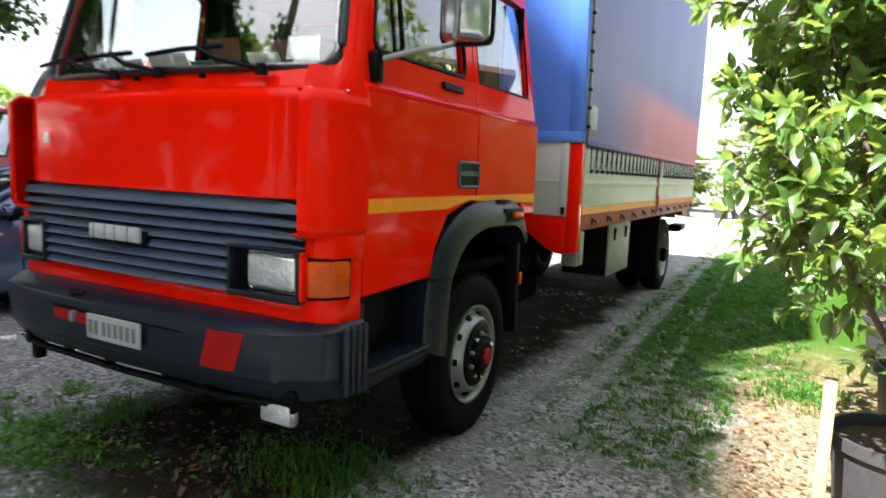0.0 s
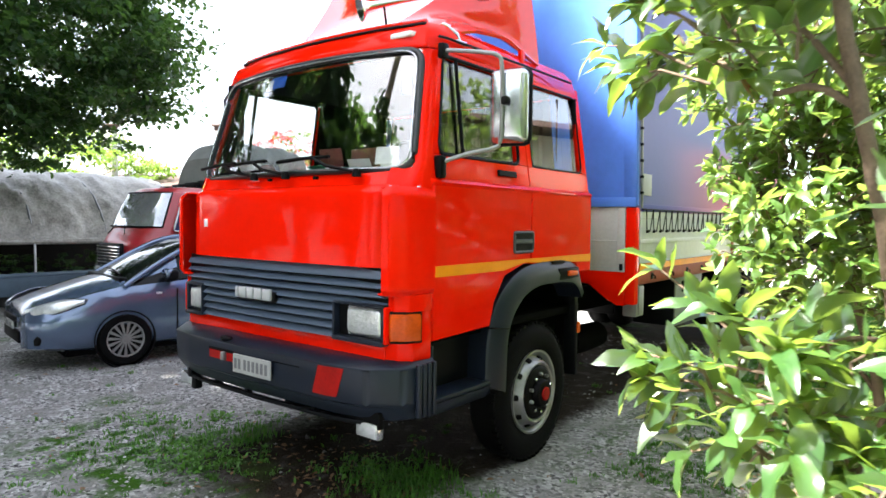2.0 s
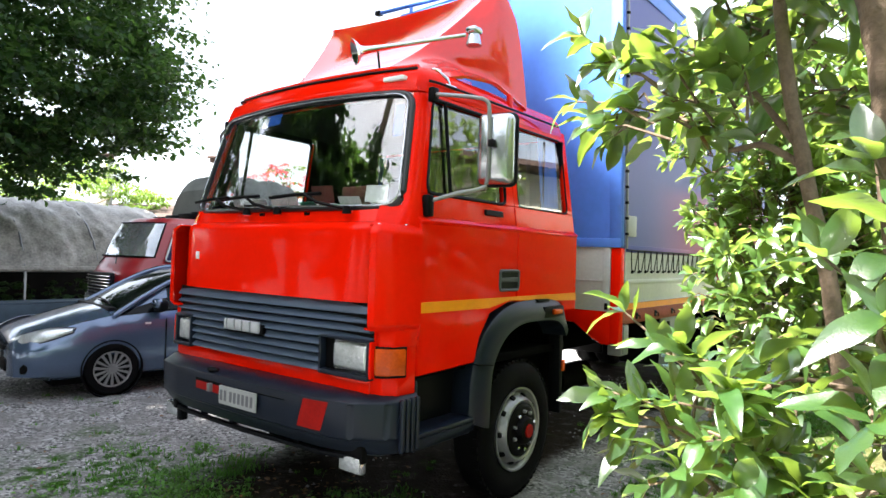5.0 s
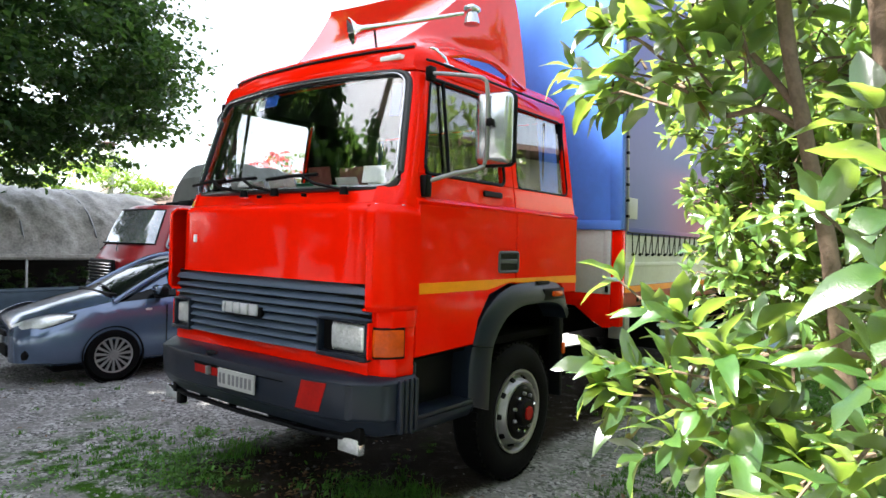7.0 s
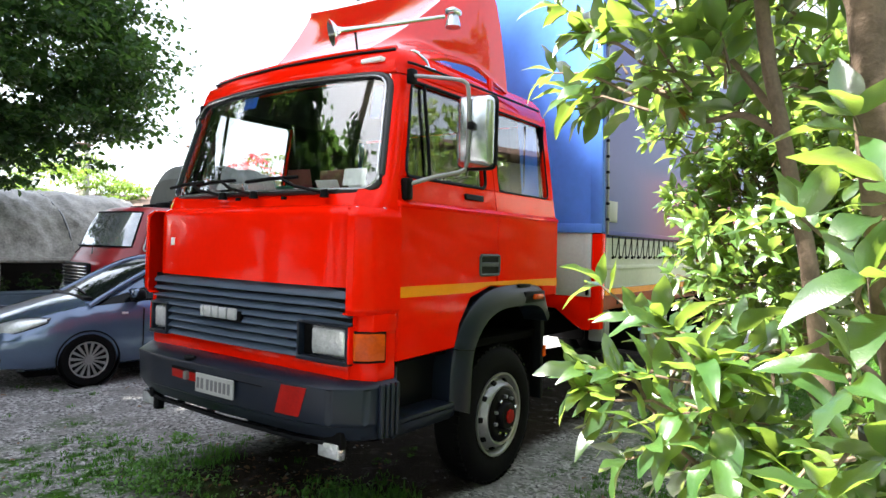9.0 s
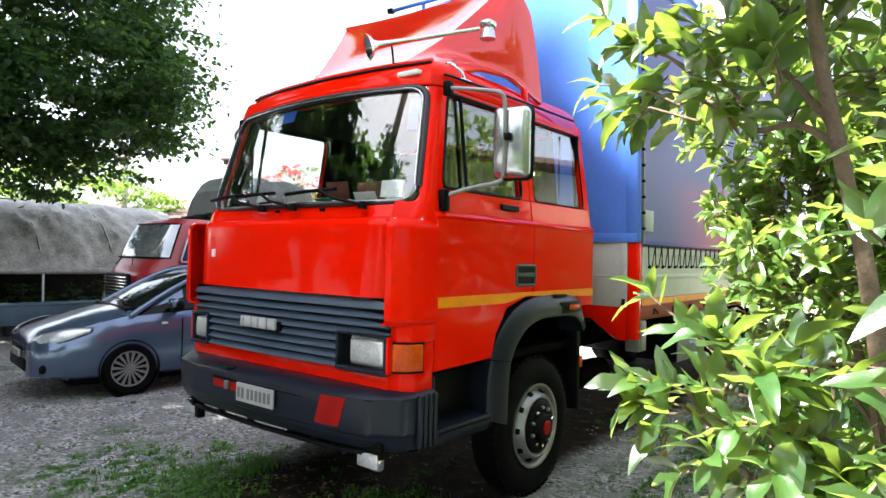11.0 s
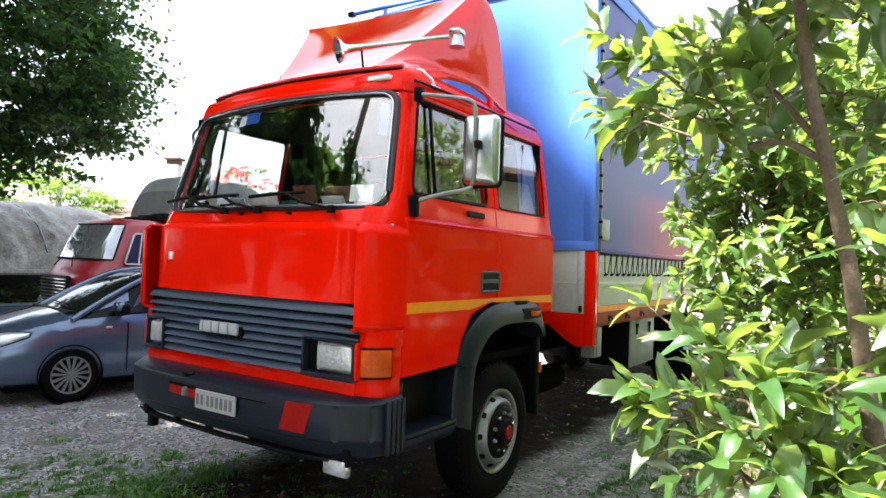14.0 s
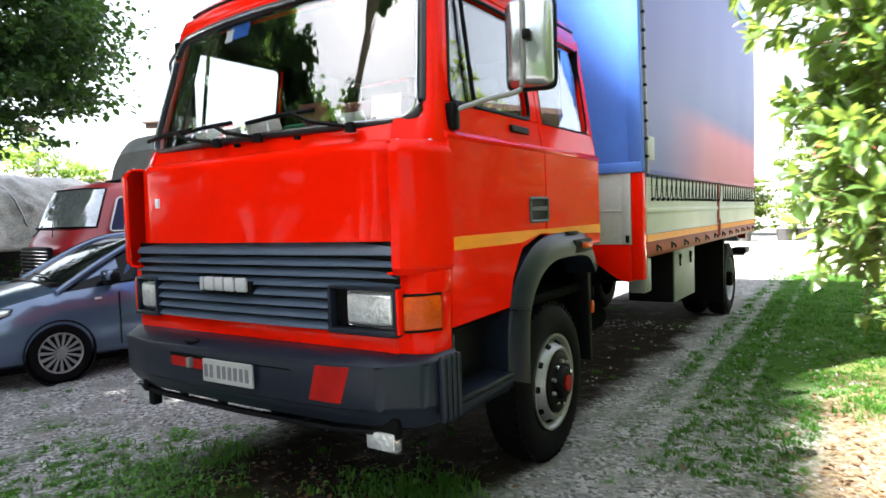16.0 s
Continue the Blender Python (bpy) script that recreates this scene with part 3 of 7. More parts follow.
# windscreen
def screen(u, v):
    half = 1.05 - 0.095 * v
    x = -half + 2 * half * u
    bow = 0.11 * (x / 1.03) ** 2
    return Vector((x, 0.07 + bow + 0.205 * v, 2.015 + 0.745 * v - 0.02 * (x / 1.03) ** 2 * v))


ws = part("windscreen", sheet(screen, 24, 10, 0.006), GLASS, truck, "clear windscreen with stickers", smooth=60)
ws.visible_shadow = False


def edge_line(fn, inset=0.0, corner=0.13):
    """Line round the border of a sheet, its corners rounded."""
    pts = []
    per = [(0, 0), (1, 0), (1, 1), (0, 1)]
    for i in range(4):
        (a, b), (c, d) = per[i], per[(i + 1) % 4]
        cu = corner
        for s in range(0, 13):
            t = cu / (2 if a != c else 1) + (1 - 2 * cu / (2 if a != c else 1)) * s / 12
            pts.append((a + (c - a) * t, b + (d - b) * t))
    out = []
    for i, (u, v) in enumerate(pts):
        out.append((u, v))
        nu_, nv_ = pts[(i + 1) % len(pts)]
        if abs(nu_ - u) > 1e-4 and abs(nv_ - v) > 1e-4:
            cu_, cv_ = round((u + nu_) / 2 + (0.5 if (u + nu_) / 2 > 0.5 else -0.5) * 0.5), round((v + nv_) / 2)
            for k in (0.25, 0.5, 0.75):
                out.append((u * (1 - k) ** 2 + cu_ * 2 * k * (1 - k) + nu_ * k * k, v * (1 - k) ** 2 + cv_ * 2 * k * (1 - k) + nv_ * k * k))
    return [fn(u, v) for u, v in out]


part("seal", tube(edge_line(screen), 0.021, 8, True), SEAL, ws, "black rubber seal", smooth=60)
part("seal_trim", tube([p + Vector((0, -0.022, 0.0)) for p in edge_line(lambda u, v: screen(0.5 + (u - 0.5) * 0.985, 0.5 + (v - 0.5) * 0.975))], 0.006, 6, True), MIRROR_BACK, ws)
# header above and pillars beside the screen
def header(u, v):
    half = 0.99 - 0.02 * v
    x = -half + 2 * half * u
    bow = 0.11 * (x / 1.03) ** 2
    puff = 0.02 * math.sin(math.pi * min(1.0, v * 1.15))
    return Vector((x, 0.272 + bow - puff + 0.03 * v + 0.11 * v * v, 2.768 - 0.02 * (x / 1.03) ** 2 + 0.1 * v - 0.03 * abs(x) ** 4 * v))


part("roof_header", sheet(header, 24, 10, 0.04), RED, truck, smooth=60)
def pillar(u, v):
    a = screen(1, v) + Vector((-0.012, 0.0, 0))
    z = a.z
    b = Vector((side_x(z), 0.27 + 0.21 * v, z))
    c = (a + b) / 2 + Vector((0.03, -0.045, 0))
    return a * (1 - u) ** 2 + c * 2 * u * (1 - u) + b * u * u


both("front_pillar", sheet(pillar, 8, 10, 0.045), RED, truck, smooth=60)


def cowl(u, v):
    """Smooth corner below the pillar, from the scuttle round to the door."""
    low = [Vector(p) for p in ((0.93, 0.085, 1.862), (1.0, 0.105, 1.85), (1.07, 0.145, 1.85), (1.115, 0.2, 1.85), (1.138, 0.275, 1.85))]
    t = u * 4
    i = min(int(t), 3)
    a = low[i].lerp(low[i + 1], t - i)
    b = Vector((0.93, 0.125, 2.02)).lerp(pillar(0, 0.02), u / 0.35) if u < 0.35 else pillar((u - 0.35) / 0.65, 0.02)
    return a.lerp(b, v) + Vector((0.0, -0.012 * math.sin(math.pi * v), 0))


both("pillar_base", sheet(cowl, 24, 6, 0.03), RED, truck, smooth=60)


# roof
def roof_ring(t):
    """Rounded outline of the roof, at t from eaves (0) to crown (1)."""
    z = 2.79 + 0.17 * math.sin(t * math.pi / 2)
    k = 1.0 - 0.16 * (1 - math.cos(t * math.pi / 2)) * 1.0
    pts = [(-1.012, 0.47), (-0.97, 0.37), (-0.6, 0.305), (0, 0.27), (0.6, 0.305), (0.97, 0.37), (1.012, 0.47), (1.012, 1.3), (1.005, 2.22), (0.94, 2.29), (0, 2.3), (-0.94, 2.29), (-1.005, 2.22), (-1.012, 1.3)]
    return [Vector((x * k, 1.28 + (y - 1.28) * (k - 0.05 * t if y < 1 else k), z)) for x, y in pts]


def make_roof():
    bm = bmesh.new()
    rings = [[bm.verts.new(p) for p in roof_ring(t)] for t in (0.0, 0.3, 0.6, 0.85, 1.0)]
    for a, b in zip(rings, rings[1:]):
        for j in range(len(a)):
            bm.faces.new((a[j], a[(j + 1) % len(a)], b[(j + 1) % len(a)], b[j]))
    bm.faces.new(rings[-1])
    low = [bm.verts.new(v.co + Vector((0, 0, -0.035))) for v in rings[0]]
    for j in range(len(low)):
        bm.faces.new((low[j], low[(j + 1) % len(low)], rings[0][(j + 1) % len(low)], rings[0][j]))
    bm.faces.new(low)
    return bm


part("roof", make_roof(), RED, truck, smooth=50)
for t, off, rad, m_ in ((0.52, -0.004, 0.008, DARK_PL), (0.62, 0.004, 0.02, RED)):
    part("visor_strip", tube(smooth_path([p + Vector((0, off, 0)) for p in roof_ring(t)[1:6]], 5), rad, 6), m_, truck)
both("drip_rail", tube(smooth_path([(1.02, 0.44, 2.82), (1.026, 0.6, 2.825), (1.028, 1.4, 2.83), (1.026, 2.12, 2.83)]), 0.009, 6), DARK_PL, truck)
part("roof_marker", box(0.72, 0.89, 0.335, 0.4, 2.826, 2.856, 0.008), PAPER, truck, "small white roof marker lamp")

# cab side: door, rear quarter, window posts
door = both("door", side_slab([(0.262, 1.03), (0.85, 1.045), (0.9, 1.2), (1.02, 1.36), (1.262, 1.43), (1.352, 1.435), (1.352, 1.945), (0.262, 1.945)], 0.05, 0.0, 0.008), RED, truck, "red cab door")
both("rear_quarter", side_slab([(1.36, 1.425), (2.04, 1.40), (2.1, 1.33), (2.31, 1.33), (2.3, 1.945), (1.36, 1.945)], 0.05, 0.0, 0.008), RED, truck)
both("belt_ledge", merge(prism([(1.142, 0.255, 1.925), (1.148, 0.255, 1.945), (1.118, 0.255, 1.968), (1.08, 0.255, 1.968), (1.08, 0.255, 1.925)], (0, 2.045, 0), 0.003)), RED, truck)
both("door_sill", side_slab([(0.27, 1.962), (1.352, 1.962), (1.352, 2.11), (0.285, 2.11)], 0.05), RED, truck)
both("quarter_sill", side_slab([(1.36, 1.962), (2.292, 1.962), (2.29, 2.11), (1.36, 2.11)], 0.05), RED, truck)
both("door_frame", merge(side_slab([(0.285, 2.11), (0.36, 2.11), (0.5, 2.715), (0.45, 2.715)], 0.05), side_slab([(1.24, 2.11), (1.352, 2.11), (1.352, 2.715), (1.26, 2.715)], 0.05),
                         side_slab([(0.45, 2.715), (1.352, 2.715), (1.352, 2.8), (0.47, 2.8)], 0.05)), RED, truck)
both("quarter_frame", merge(side_slab([(1.36, 2.11), (1.42, 2.11), (1.44, 2.715), (1.36, 2.715)], 0.05), side_slab([(2.195, 2.11), (2.29, 2.11), (2.285, 2.715), (2.205, 2.715)], 0.05),
                            side_slab([(1.36, 2.715), (2.285, 2.715), (2.28, 2.8), (1.36, 2.8)], 0.05)), RED, truck)
for name, outline, g in (("door_window", [(0.35, 2.115), (1.245, 2.115), (1.262, 2.72), (0.49, 2.72)], GLASS_DK), ("quarter_window", [(1.415, 2.115), (2.2, 2.115), (2.21, 2.72), (1.435, 2.72)], GLASS_DK)):
    w = both(name, side_slab(outline, 0.006, -0.02, 0.0), g, truck, "dark glossy side window", smooth=0)
    both("window_seal", tube(rounded([(side_x(z) - 0.004, y, z) for y, z in outline], 0.06), 0.013 if name == "door_window" else 0.008, 6, True), BLACK, truck)
both("window_bar", tube([(side_x(2.115), 0.59, 2.115), (side_x(2.72), 0.615, 2.72)], 0.013, 6), BLACK, truck)
both("yellow_stripe", side_slab([(0.262, 1.398), (1.0, 1.398), (1.262, 1.44), (2.305, 1.405), (2.305, 1.468), (0.262, 1.462)], 0.004, 0.003, 0.0), YELLOW, truck, "yellow reflective stripe")
handle_frame = [(1.125, 1.515), (1.37, 1.515), (1.37, 1.65), (1.125, 1.65)]
both("door_handle", tube(rounded([(side_x(z) + 0.003, y, z) for y, z in handle_frame], 0.02), 0.011, 6, True), HANDLE_GREY, truck, "grey-framed recessed door handle")
both("handle_well", side_slab([(1.128, 1.518), (1.367, 1.518), (1.367, 1.647), (1.128, 1.647)], 0.02, 0.003, 0.0), BLACK, truck)
both("handle_bar", side_slab([(1.135, 1.572), (1.36, 1.572), (1.36, 1.602), (1.135, 1.602)], 0.014, 0.012, 0.005), HANDLE_GREY, truck)
both("grab_pad", side_slab([(0.95, 2.02), (1.17, 2.02), (1.17, 2.06), (0.95, 2.06)], 0.02, 0.02, 0.006), BLACK, truck)
part("cab_back", box(-0.985, 0.985, 2.22, 2.295, 1.3, 2.78, 0.03), RED, truck)
part("cab_floor", box(-1.08, 1.08, 0.2, 2.25, 1.0, 1.06, 0.01), UNDER, truck)
part("engine_tunnel", box(-0.95, 0.95, 0.3, 2.2, 0.5, 1.0, 0.05), UNDER, truck)

# inside the cab
both("side_lining", merge(side_slab([(1.225, 2.06), (1.435, 2.06), (1.455, 2.73), (1.245, 2.73)], 0.012, -0.054), side_slab([(0.27, 2.06), (0.375, 2.06), (0.515, 2.73), (0.43, 2.73)], 0.012, -0.054), side_slab([(0.3, 1.6), (2.2, 1.6), (2.2, 2.125), (0.3, 2.125)], 0.012, -0.056),
                          side_slab([(0.45, 2.7), (2.2, 2.7), (2.2, 2.79), (0.47, 2.79)], 0.012, -0.056), side_slab([(2.195, 2.06), (2.24, 2.06), (2.24, 2.72), (2.205, 2.72)], 0.012, -0.058)), TRIM_IN, truck)
both("pillar_lining", sheet(lambda u, v: pillar(u, v) + Vector((-0.05, 0.04, 0)), 6, 8, 0.008), TRIM_IN, truck, smooth=60)
part("header_lining", sheet(lambda u, v: header(u, v) + Vector((0, 0.05, -0.03)), 16, 4, 0.008), TRIM_IN, truck, smooth=60)
part("dashboard", merge(box(-1.03, 1.03, 0.22, 0.62, 1.75, 1.99, 0.06, 3), box(0.25, 0.85, 0.5, 0.72, 1.85, 2.05, 0.05, 3)), TRIM_IN, truck)
part("headlining", box(-0.93, 0.93, 0.42, 2.19, 2.735, 2.76, 0.01), TRIM_IN, truck)
part("back_lining", box(-1.03, 1.03, 2.2, 2.215, 1.3, 2.72, 0.004), SEAT, truck)
for x in (-0.6, 0.58):
    part("seat", merge(box(x - 0.27, x + 0.27, 0.95, 1.5, 1.35, 1.55, 0.06, 3), box(x - 0.26, x + 0.26, 1.45, 1.62, 1.5, 2.25, 0.07, 3), box(x - 0.15, x + 0.15, 1.47, 1.58, 2.27, 2.48, 0.05, 3)), SEAT, truck)
part("bunk_curtain", sheet(lambda u, v: Vector((-0.3 + 1.3 * u, 1.95 + 0.025 * math.sin(u * 60), 1.4 + 1.28 * v)), 60, 2, 0.01), SEAT, truck)
wheel_m = Matrix.Translation((0.58, 0.78, 2.05)) @ pose(0, 0, 0, -55)
both("window_curtain", sheet(lambda u, v: Vector((1.03 - 0.07 * v + 0.012 * math.sin(u * 34), 1.9 + 0.28 * u, 1.98 + 0.74 * v)), 30, 2, 0.004), BLUE_CLOTH, truck, "blue curtain in the rear side window")
part("window_blind", sheet(lambda u, v: Vector((-1.0 + 0.07 * v + 0.01 * math.sin(u * 40), 1.27 + 0.85 * u - 0.05 * v, 1.95 + 0.76 * v)), 40, 2, 0.004), SEAT, truck, "dark curtain drawn across a rear side window")
part("steering_wheel", merge(tube([wheel_m @ Vector((0.24 * math.cos(a / 20 * math.tau), 0.24 * math.sin(a / 20 * math.tau), 0)) for a in range(20)], 0.016, 6, True), tube([wheel_m @ Vector((-0.23, 0, 0)), wheel_m @ Vector((0, 0, -0.04)), wheel_m @ Vector((0.23, 0, 0))], 0.02, 6)), BLACK, truck)
part("brown_case", box(0.42, 0.68, 0.3, 0.45, 1.995, 2.17, 0.01), BROWN, truck)
for b_ in (box(0.12, 0.4, 0.25, 0.45, 1.993, 2.06, 0.01), box(-0.35, -0.12, 0.24, 0.42, 1.993, 2.015, 0.004), box(0.72, 0.86, 0.26, 0.28, 1.993, 2.09, 0.004)):
    part("paper", b_, PAPER, truck, "white papers on the dashboard")
part("green_card", box(0.38, 0.62, 0.2, 0.3, 1.993, 2.05, 0.004), GREEN_ST, truck)
def sticker(u0, u1, v0, v1):
    return sheet(lambda u, v: screen(u0 + (u1 - u0) * u, v0 + (v1 - v0) * v) + Vector((0, 0.012, 0)), 3, 2, 0.003)


part("windscreen_sticker", sticker(0.31, 0.40, 0.83, 0.94), BLUE_ST, ws, "blue and white sticker")
part("windscreen_sticker", sticker(0.29, 0.325, 0.82, 0.92), PAPER, ws)
part("toll_slip", sticker(0.87, 0.945, 0.05, 0.19), PAPER, ws, "white paper slip")
part("blue_lettering_bar", sticker(0.935, 0.968, 0.62, 0.9), BLUE_ST, ws, "faded blue lettering strip")
part("toll_slip", sticker(0.30, 0.37, 0.05, 0.14), PAPER, ws)

for u0, u1, v0, v1, m_ in ((0.22, 0.28, 0.03, 0.11, PAPER), (0.36, 0.43, 0.02, 0.1, PAPER), (0.45, 0.53, 0.02, 0.13, PAPER), (0.535, 0.58, 0.02, 0.12, PAPER), (0.64, 0.73, 0.05, 0.2, BROWN), (0.6, 0.67, 0.01, 0.06, GREEN_ST), (0.76, 0.84, 0.01, 0.1, PAPER)):
    part("propped_card", sheet(lambda u, v: screen(u0 + (u1 - u0) * u, v0 + (v1 - v0) * v) + Vector((0, 0.03 + 0.05 * (1 - v), 0)), 3, 2, 0.003), m_, truck)
# wipers
for x0, x1 in ((-0.2, -0.95), (0.13, -0.55), (0.72, 0.08)):
    p0 = Vector((x0, 0.02 + 0.1 * x0 * x0, 2.0))
    a = [p0, p0.lerp(Vector((x1 * 0.6 + x0 * 0.4, 0.0, 2.075)), 0.6), Vector((x1 * 0.55 + x0 * 0.45, 0.02 + 0.1 * (x1 * 0.5) ** 2, 2.1))]
    tip0, tip1 = Vector((x1 * 0.9 + x0 * 0.1 - 0.12, 0.03 + 0.1 * x1 * x1, 2.085)), Vector((x1 * 0.3 + x0 * 0.7 - 0.02, 0.03 + 0.1 * (0.4 * x0) ** 2, 2.1))
    wp = part("wiper", tube(a, 0.011, 6), BLACK, truck, "black wiper arm and blade")
    part("blade", tube([tip0, (tip0 + tip1) / 2 + Vector((0, -0.012, 0.004)), tip1], 0.012, 6), BLACK, wp)
    part("pivot", lathe([(0, 0.05), (0.022, 0.045), (0.03, 0.0), (0, 0)], Matrix.Translation(p0 + Vector((0, -0.01, -0.025))), 12), BLACK, wp)
for x in (-0.05, 0.4):
    part("washer_jet", box(x - 0.015, x + 0.015, 0.015, 0.04, 1.965, 1.985, 0.004), BLACK, truck)

# bumper
def bumper_ring(z, grow, shrink=0.0):
    g = grow
    half = [(1.155 + g * 0.3, 0.27), (1.155 + g * 0.5, 0.14), (1.12 + g * 0.6, 0.035), (0.97 + g * 0.5, -0.1 - g), (0.7, -0.145 - g)]
    pts = half + [(0, -0.165 - g)] + [(-x, y) for x, y in reversed(half)]
    return [Vector((x, y, z)) for x, y in pts]


def make_bumper():
    bm = bmesh.new()
    prof = [(0.602, -0.105), (0.612, -0.06), (0.655, -0.03), (0.682, -0.016), (0.69, -0.014), (0.7, 0.0), (0.72, 0.006), (0.894, 0.012), (0.905, 0.008), (0.912, -0.004), (0.922, -0.03), (0.936, -0.075), (0.942, -0.13)]
    rings = []
    for z, g in prof:
        rings.append([bm.verts.new(p) for p in bumper_ring(z, g)])
    inner = [[bm.verts.new((p.x * 0.93, p.y + 0.09 if abs(p.x) < 1.1 else p.y, p.z)) for p in bumper_ring(z, g)] for z, g in (prof[-1], prof[0])]
    seq = rings + inner
    for a, b in zip(seq, seq[1:] + seq[:1]):
        for j in range(len(a) - 1):
            bm.faces.new((a[j], a[j + 1], b[j + 1], b[j]))
    bm.faces.new([r[0] for r in seq]); bm.faces.new([r[-1] for r in seq])
    bmesh.ops.bevel(bm, geom=[e for e in bm.edges if abs(e.verts[0].co.z - e.verts[1].co.z) > 0.1 and abs(e.verts[0].co.x) > 0.9], offset=0.03, segments=3, affect='EDGES')
    return bm


bumper = part("bumper", make_bumper(), GREY_PL, truck, "slate grey plastic front bumper", smooth=35)
for s in (1, -1):
    for i in range(4):
        y = 0.1 + 0.043 * i
        b = box(1.15, 1.184, y, y + 0.028, 0.62, 0.925, 0.011, 3)
        part("rib", b if s > 0 else mirrored(b), GREY_PL, bumper)


def bumper_skin(x, z, out):
    """Point on the bumper's face at x, a little proud of it."""
    y = -0.165 + 0.02 * abs(x) / 0.7 if abs(x) <= 0.7 else -0.145 + 0.045 * (abs(x) - 0.7) / 0.27
    return Vector((x, y - 0.006 - 0.006 * (z - 0.72) / 0.16 - out, z))


part("red_panel", sheet(lambda u, v: bumper_skin(0.59 + 0.185 * u + 0.055 * v, 0.726 + 0.168 * v, 0.003), 14, 4, 0.004), RED_DULL, bumper, "red painted bumper panel", smooth=60)
part("tow_recess", sheet(lambda u, v: bumper_skin(-0.45 + 0.3 * u, 0.79 + 0.072 * v, 0.003), 6, 2, 0.004), RED_DULL, bumper, "dull red towing recess", smooth=0)
part("recess_shadow", sheet(lambda u, v: bumper_skin(-0.45 + 0.3 * u, 0.846 + 0.018 * v, 0.006), 6, 2, 0.004), BLACK, bumper, smooth=0)
part("recess_stub", box(-0.275, -0.245, -0.2, -0.16, 0.795, 0.85, 0.006), STEEL, bumper)
part("face_groove", sheet(lambda u, v: bumper_skin(0.24 + 0.24 * u, 0.852 + 0.008 * v, 0.002), 6, 1, 0.003), BLACK, bumper, smooth=0)
part("tow_eye", merge(tube([Vector((-0.3 + 0.045 * math.cos(a / 12 * math.tau), -0.135 + 0.022 * math.sin(a / 12 * math.tau), 0.93)) for a in range(12)], 0.011, 6, True), lathe([(0.03, 0.0), (0.026, 0.012), (0, 0.014)], Matrix.Translation((-0.3, -0.135, 0.915)), 12)), DARK_PL, bumper)
plate = part("number_plate", box(-0.13, 0.25, -0.2, -0.185, 0.742, 0.86, 0.004), WHITE_PL, bumper, "white number plate with dark bars", smooth=0)
for x0, w in ((-0.112, 0.03), (-0.07, 0.03), (-0.012, 0.03), (0.03, 0.03), (0.073, 0.03), (0.116, 0.03), (0.159, 0.03), (0.202, 0.03)):
    part("plate_bar", box(x0, x0 + w * 0.8, -0.2025, -0.199, 0.768, 0.834, 0.0), INK, plate, smooth=0)
part("lower_bar", prism([(-0.98, -0.05, 0.575), (-0.7, -0.09, 0.565), (0, -0.105, 0.56), (0.7, -0.09, 0.565), (1.0, -0.04, 0.575), (1.0, 0.0, 0.575), (0.7, -0.05, 0.565), (0, -0.065, 0.56), (-0.7, -0.05, 0.565), (-0.98, -0.01, 0.575)], (0, 0, 0.025), 0.006), DARK_PL, bumper)
for x in (-0.85, -0.5, -0.16, 0.5):
    part("bar_stay", box(x - 0.02, x + 0.02, -0.08, -0.04, 0.57, 0.64, 0.005), DARK_PL, bumper)
part("tow_hook", box(-0.86, -0.8, -0.06, 0.0, 0.48, 0.58, 0.012), DARK_PL, bumper)
part("inner_valance", box(0.2, 1.02, -0.05, 0.0, 0.56, 0.66, 0.01), BLACK, bumper)
for s in (1, -1):
    b = box(0.838, 1.015, -0.05, 0.0, 0.498, 0.6, 0.012, 2)
    fl = part("fog_lamp", b if s > 0 else mirrored(b), CHROME, truck, "rectangular chrome fog lamp")
    b = box(0.847, 1.006, -0.058, -0.03, 0.507, 0.591, 0.008, 2)
    part("lens", b if s > 0 else mirrored(b), LENS, fl)
    b = box(0.91, 0.95, -0.03, 0.02, 0.59, 0.66, 0.004)
    part("bracket", b if s > 0 else mirrored(b), DARK_PL, fl)

# steps and wheel arches
both("step", merge(
    prism([(0.95, 0.272, 0.7), (1.168, 0.272, 0.7), (1.168, 0.83, 0.703), (0.95, 0.85, 0.703)], (0, 0, -0.03), 0.01),
    prism([(1.168, 0.262, 0.67), (1.168, 0.84, 0.67), (1.15, 0.84, 0.62), (1.12, 0.84, 0.585), (1.12, 0.262, 0.585), (1.15, 0.262, 0.62)], (-0.12, 0, 0), 0.006),
    box(0.98, 1.13, 0.262, 0.29, 0.58, 1.0, 0.01)), GREY_PL, truck, "dark plastic entry step")
both("step_riser", box(0.94, 1.0, 0.27, 0.9, 0.7, 1.05, 0.01), DARK_PL, truck)
arch_out = smooth_path([(0.8, 0.66), (0.815, 0.95), (0.91, 1.18), (1.1, 1.34), (1.32, 1.415), (1.6, 1.435), (1.9, 1.425), (2.05, 1.37), (2.12, 1.24)], 4)
arch_in = smooth_path([(0.98, 0.6), (1.0, 0.95), (1.07, 1.1), (1.2, 1.21), (1.38, 1.265), (1.6, 1.275), (1.85, 1.265), (1.98, 1.22), (2.06, 1.13)], 4)


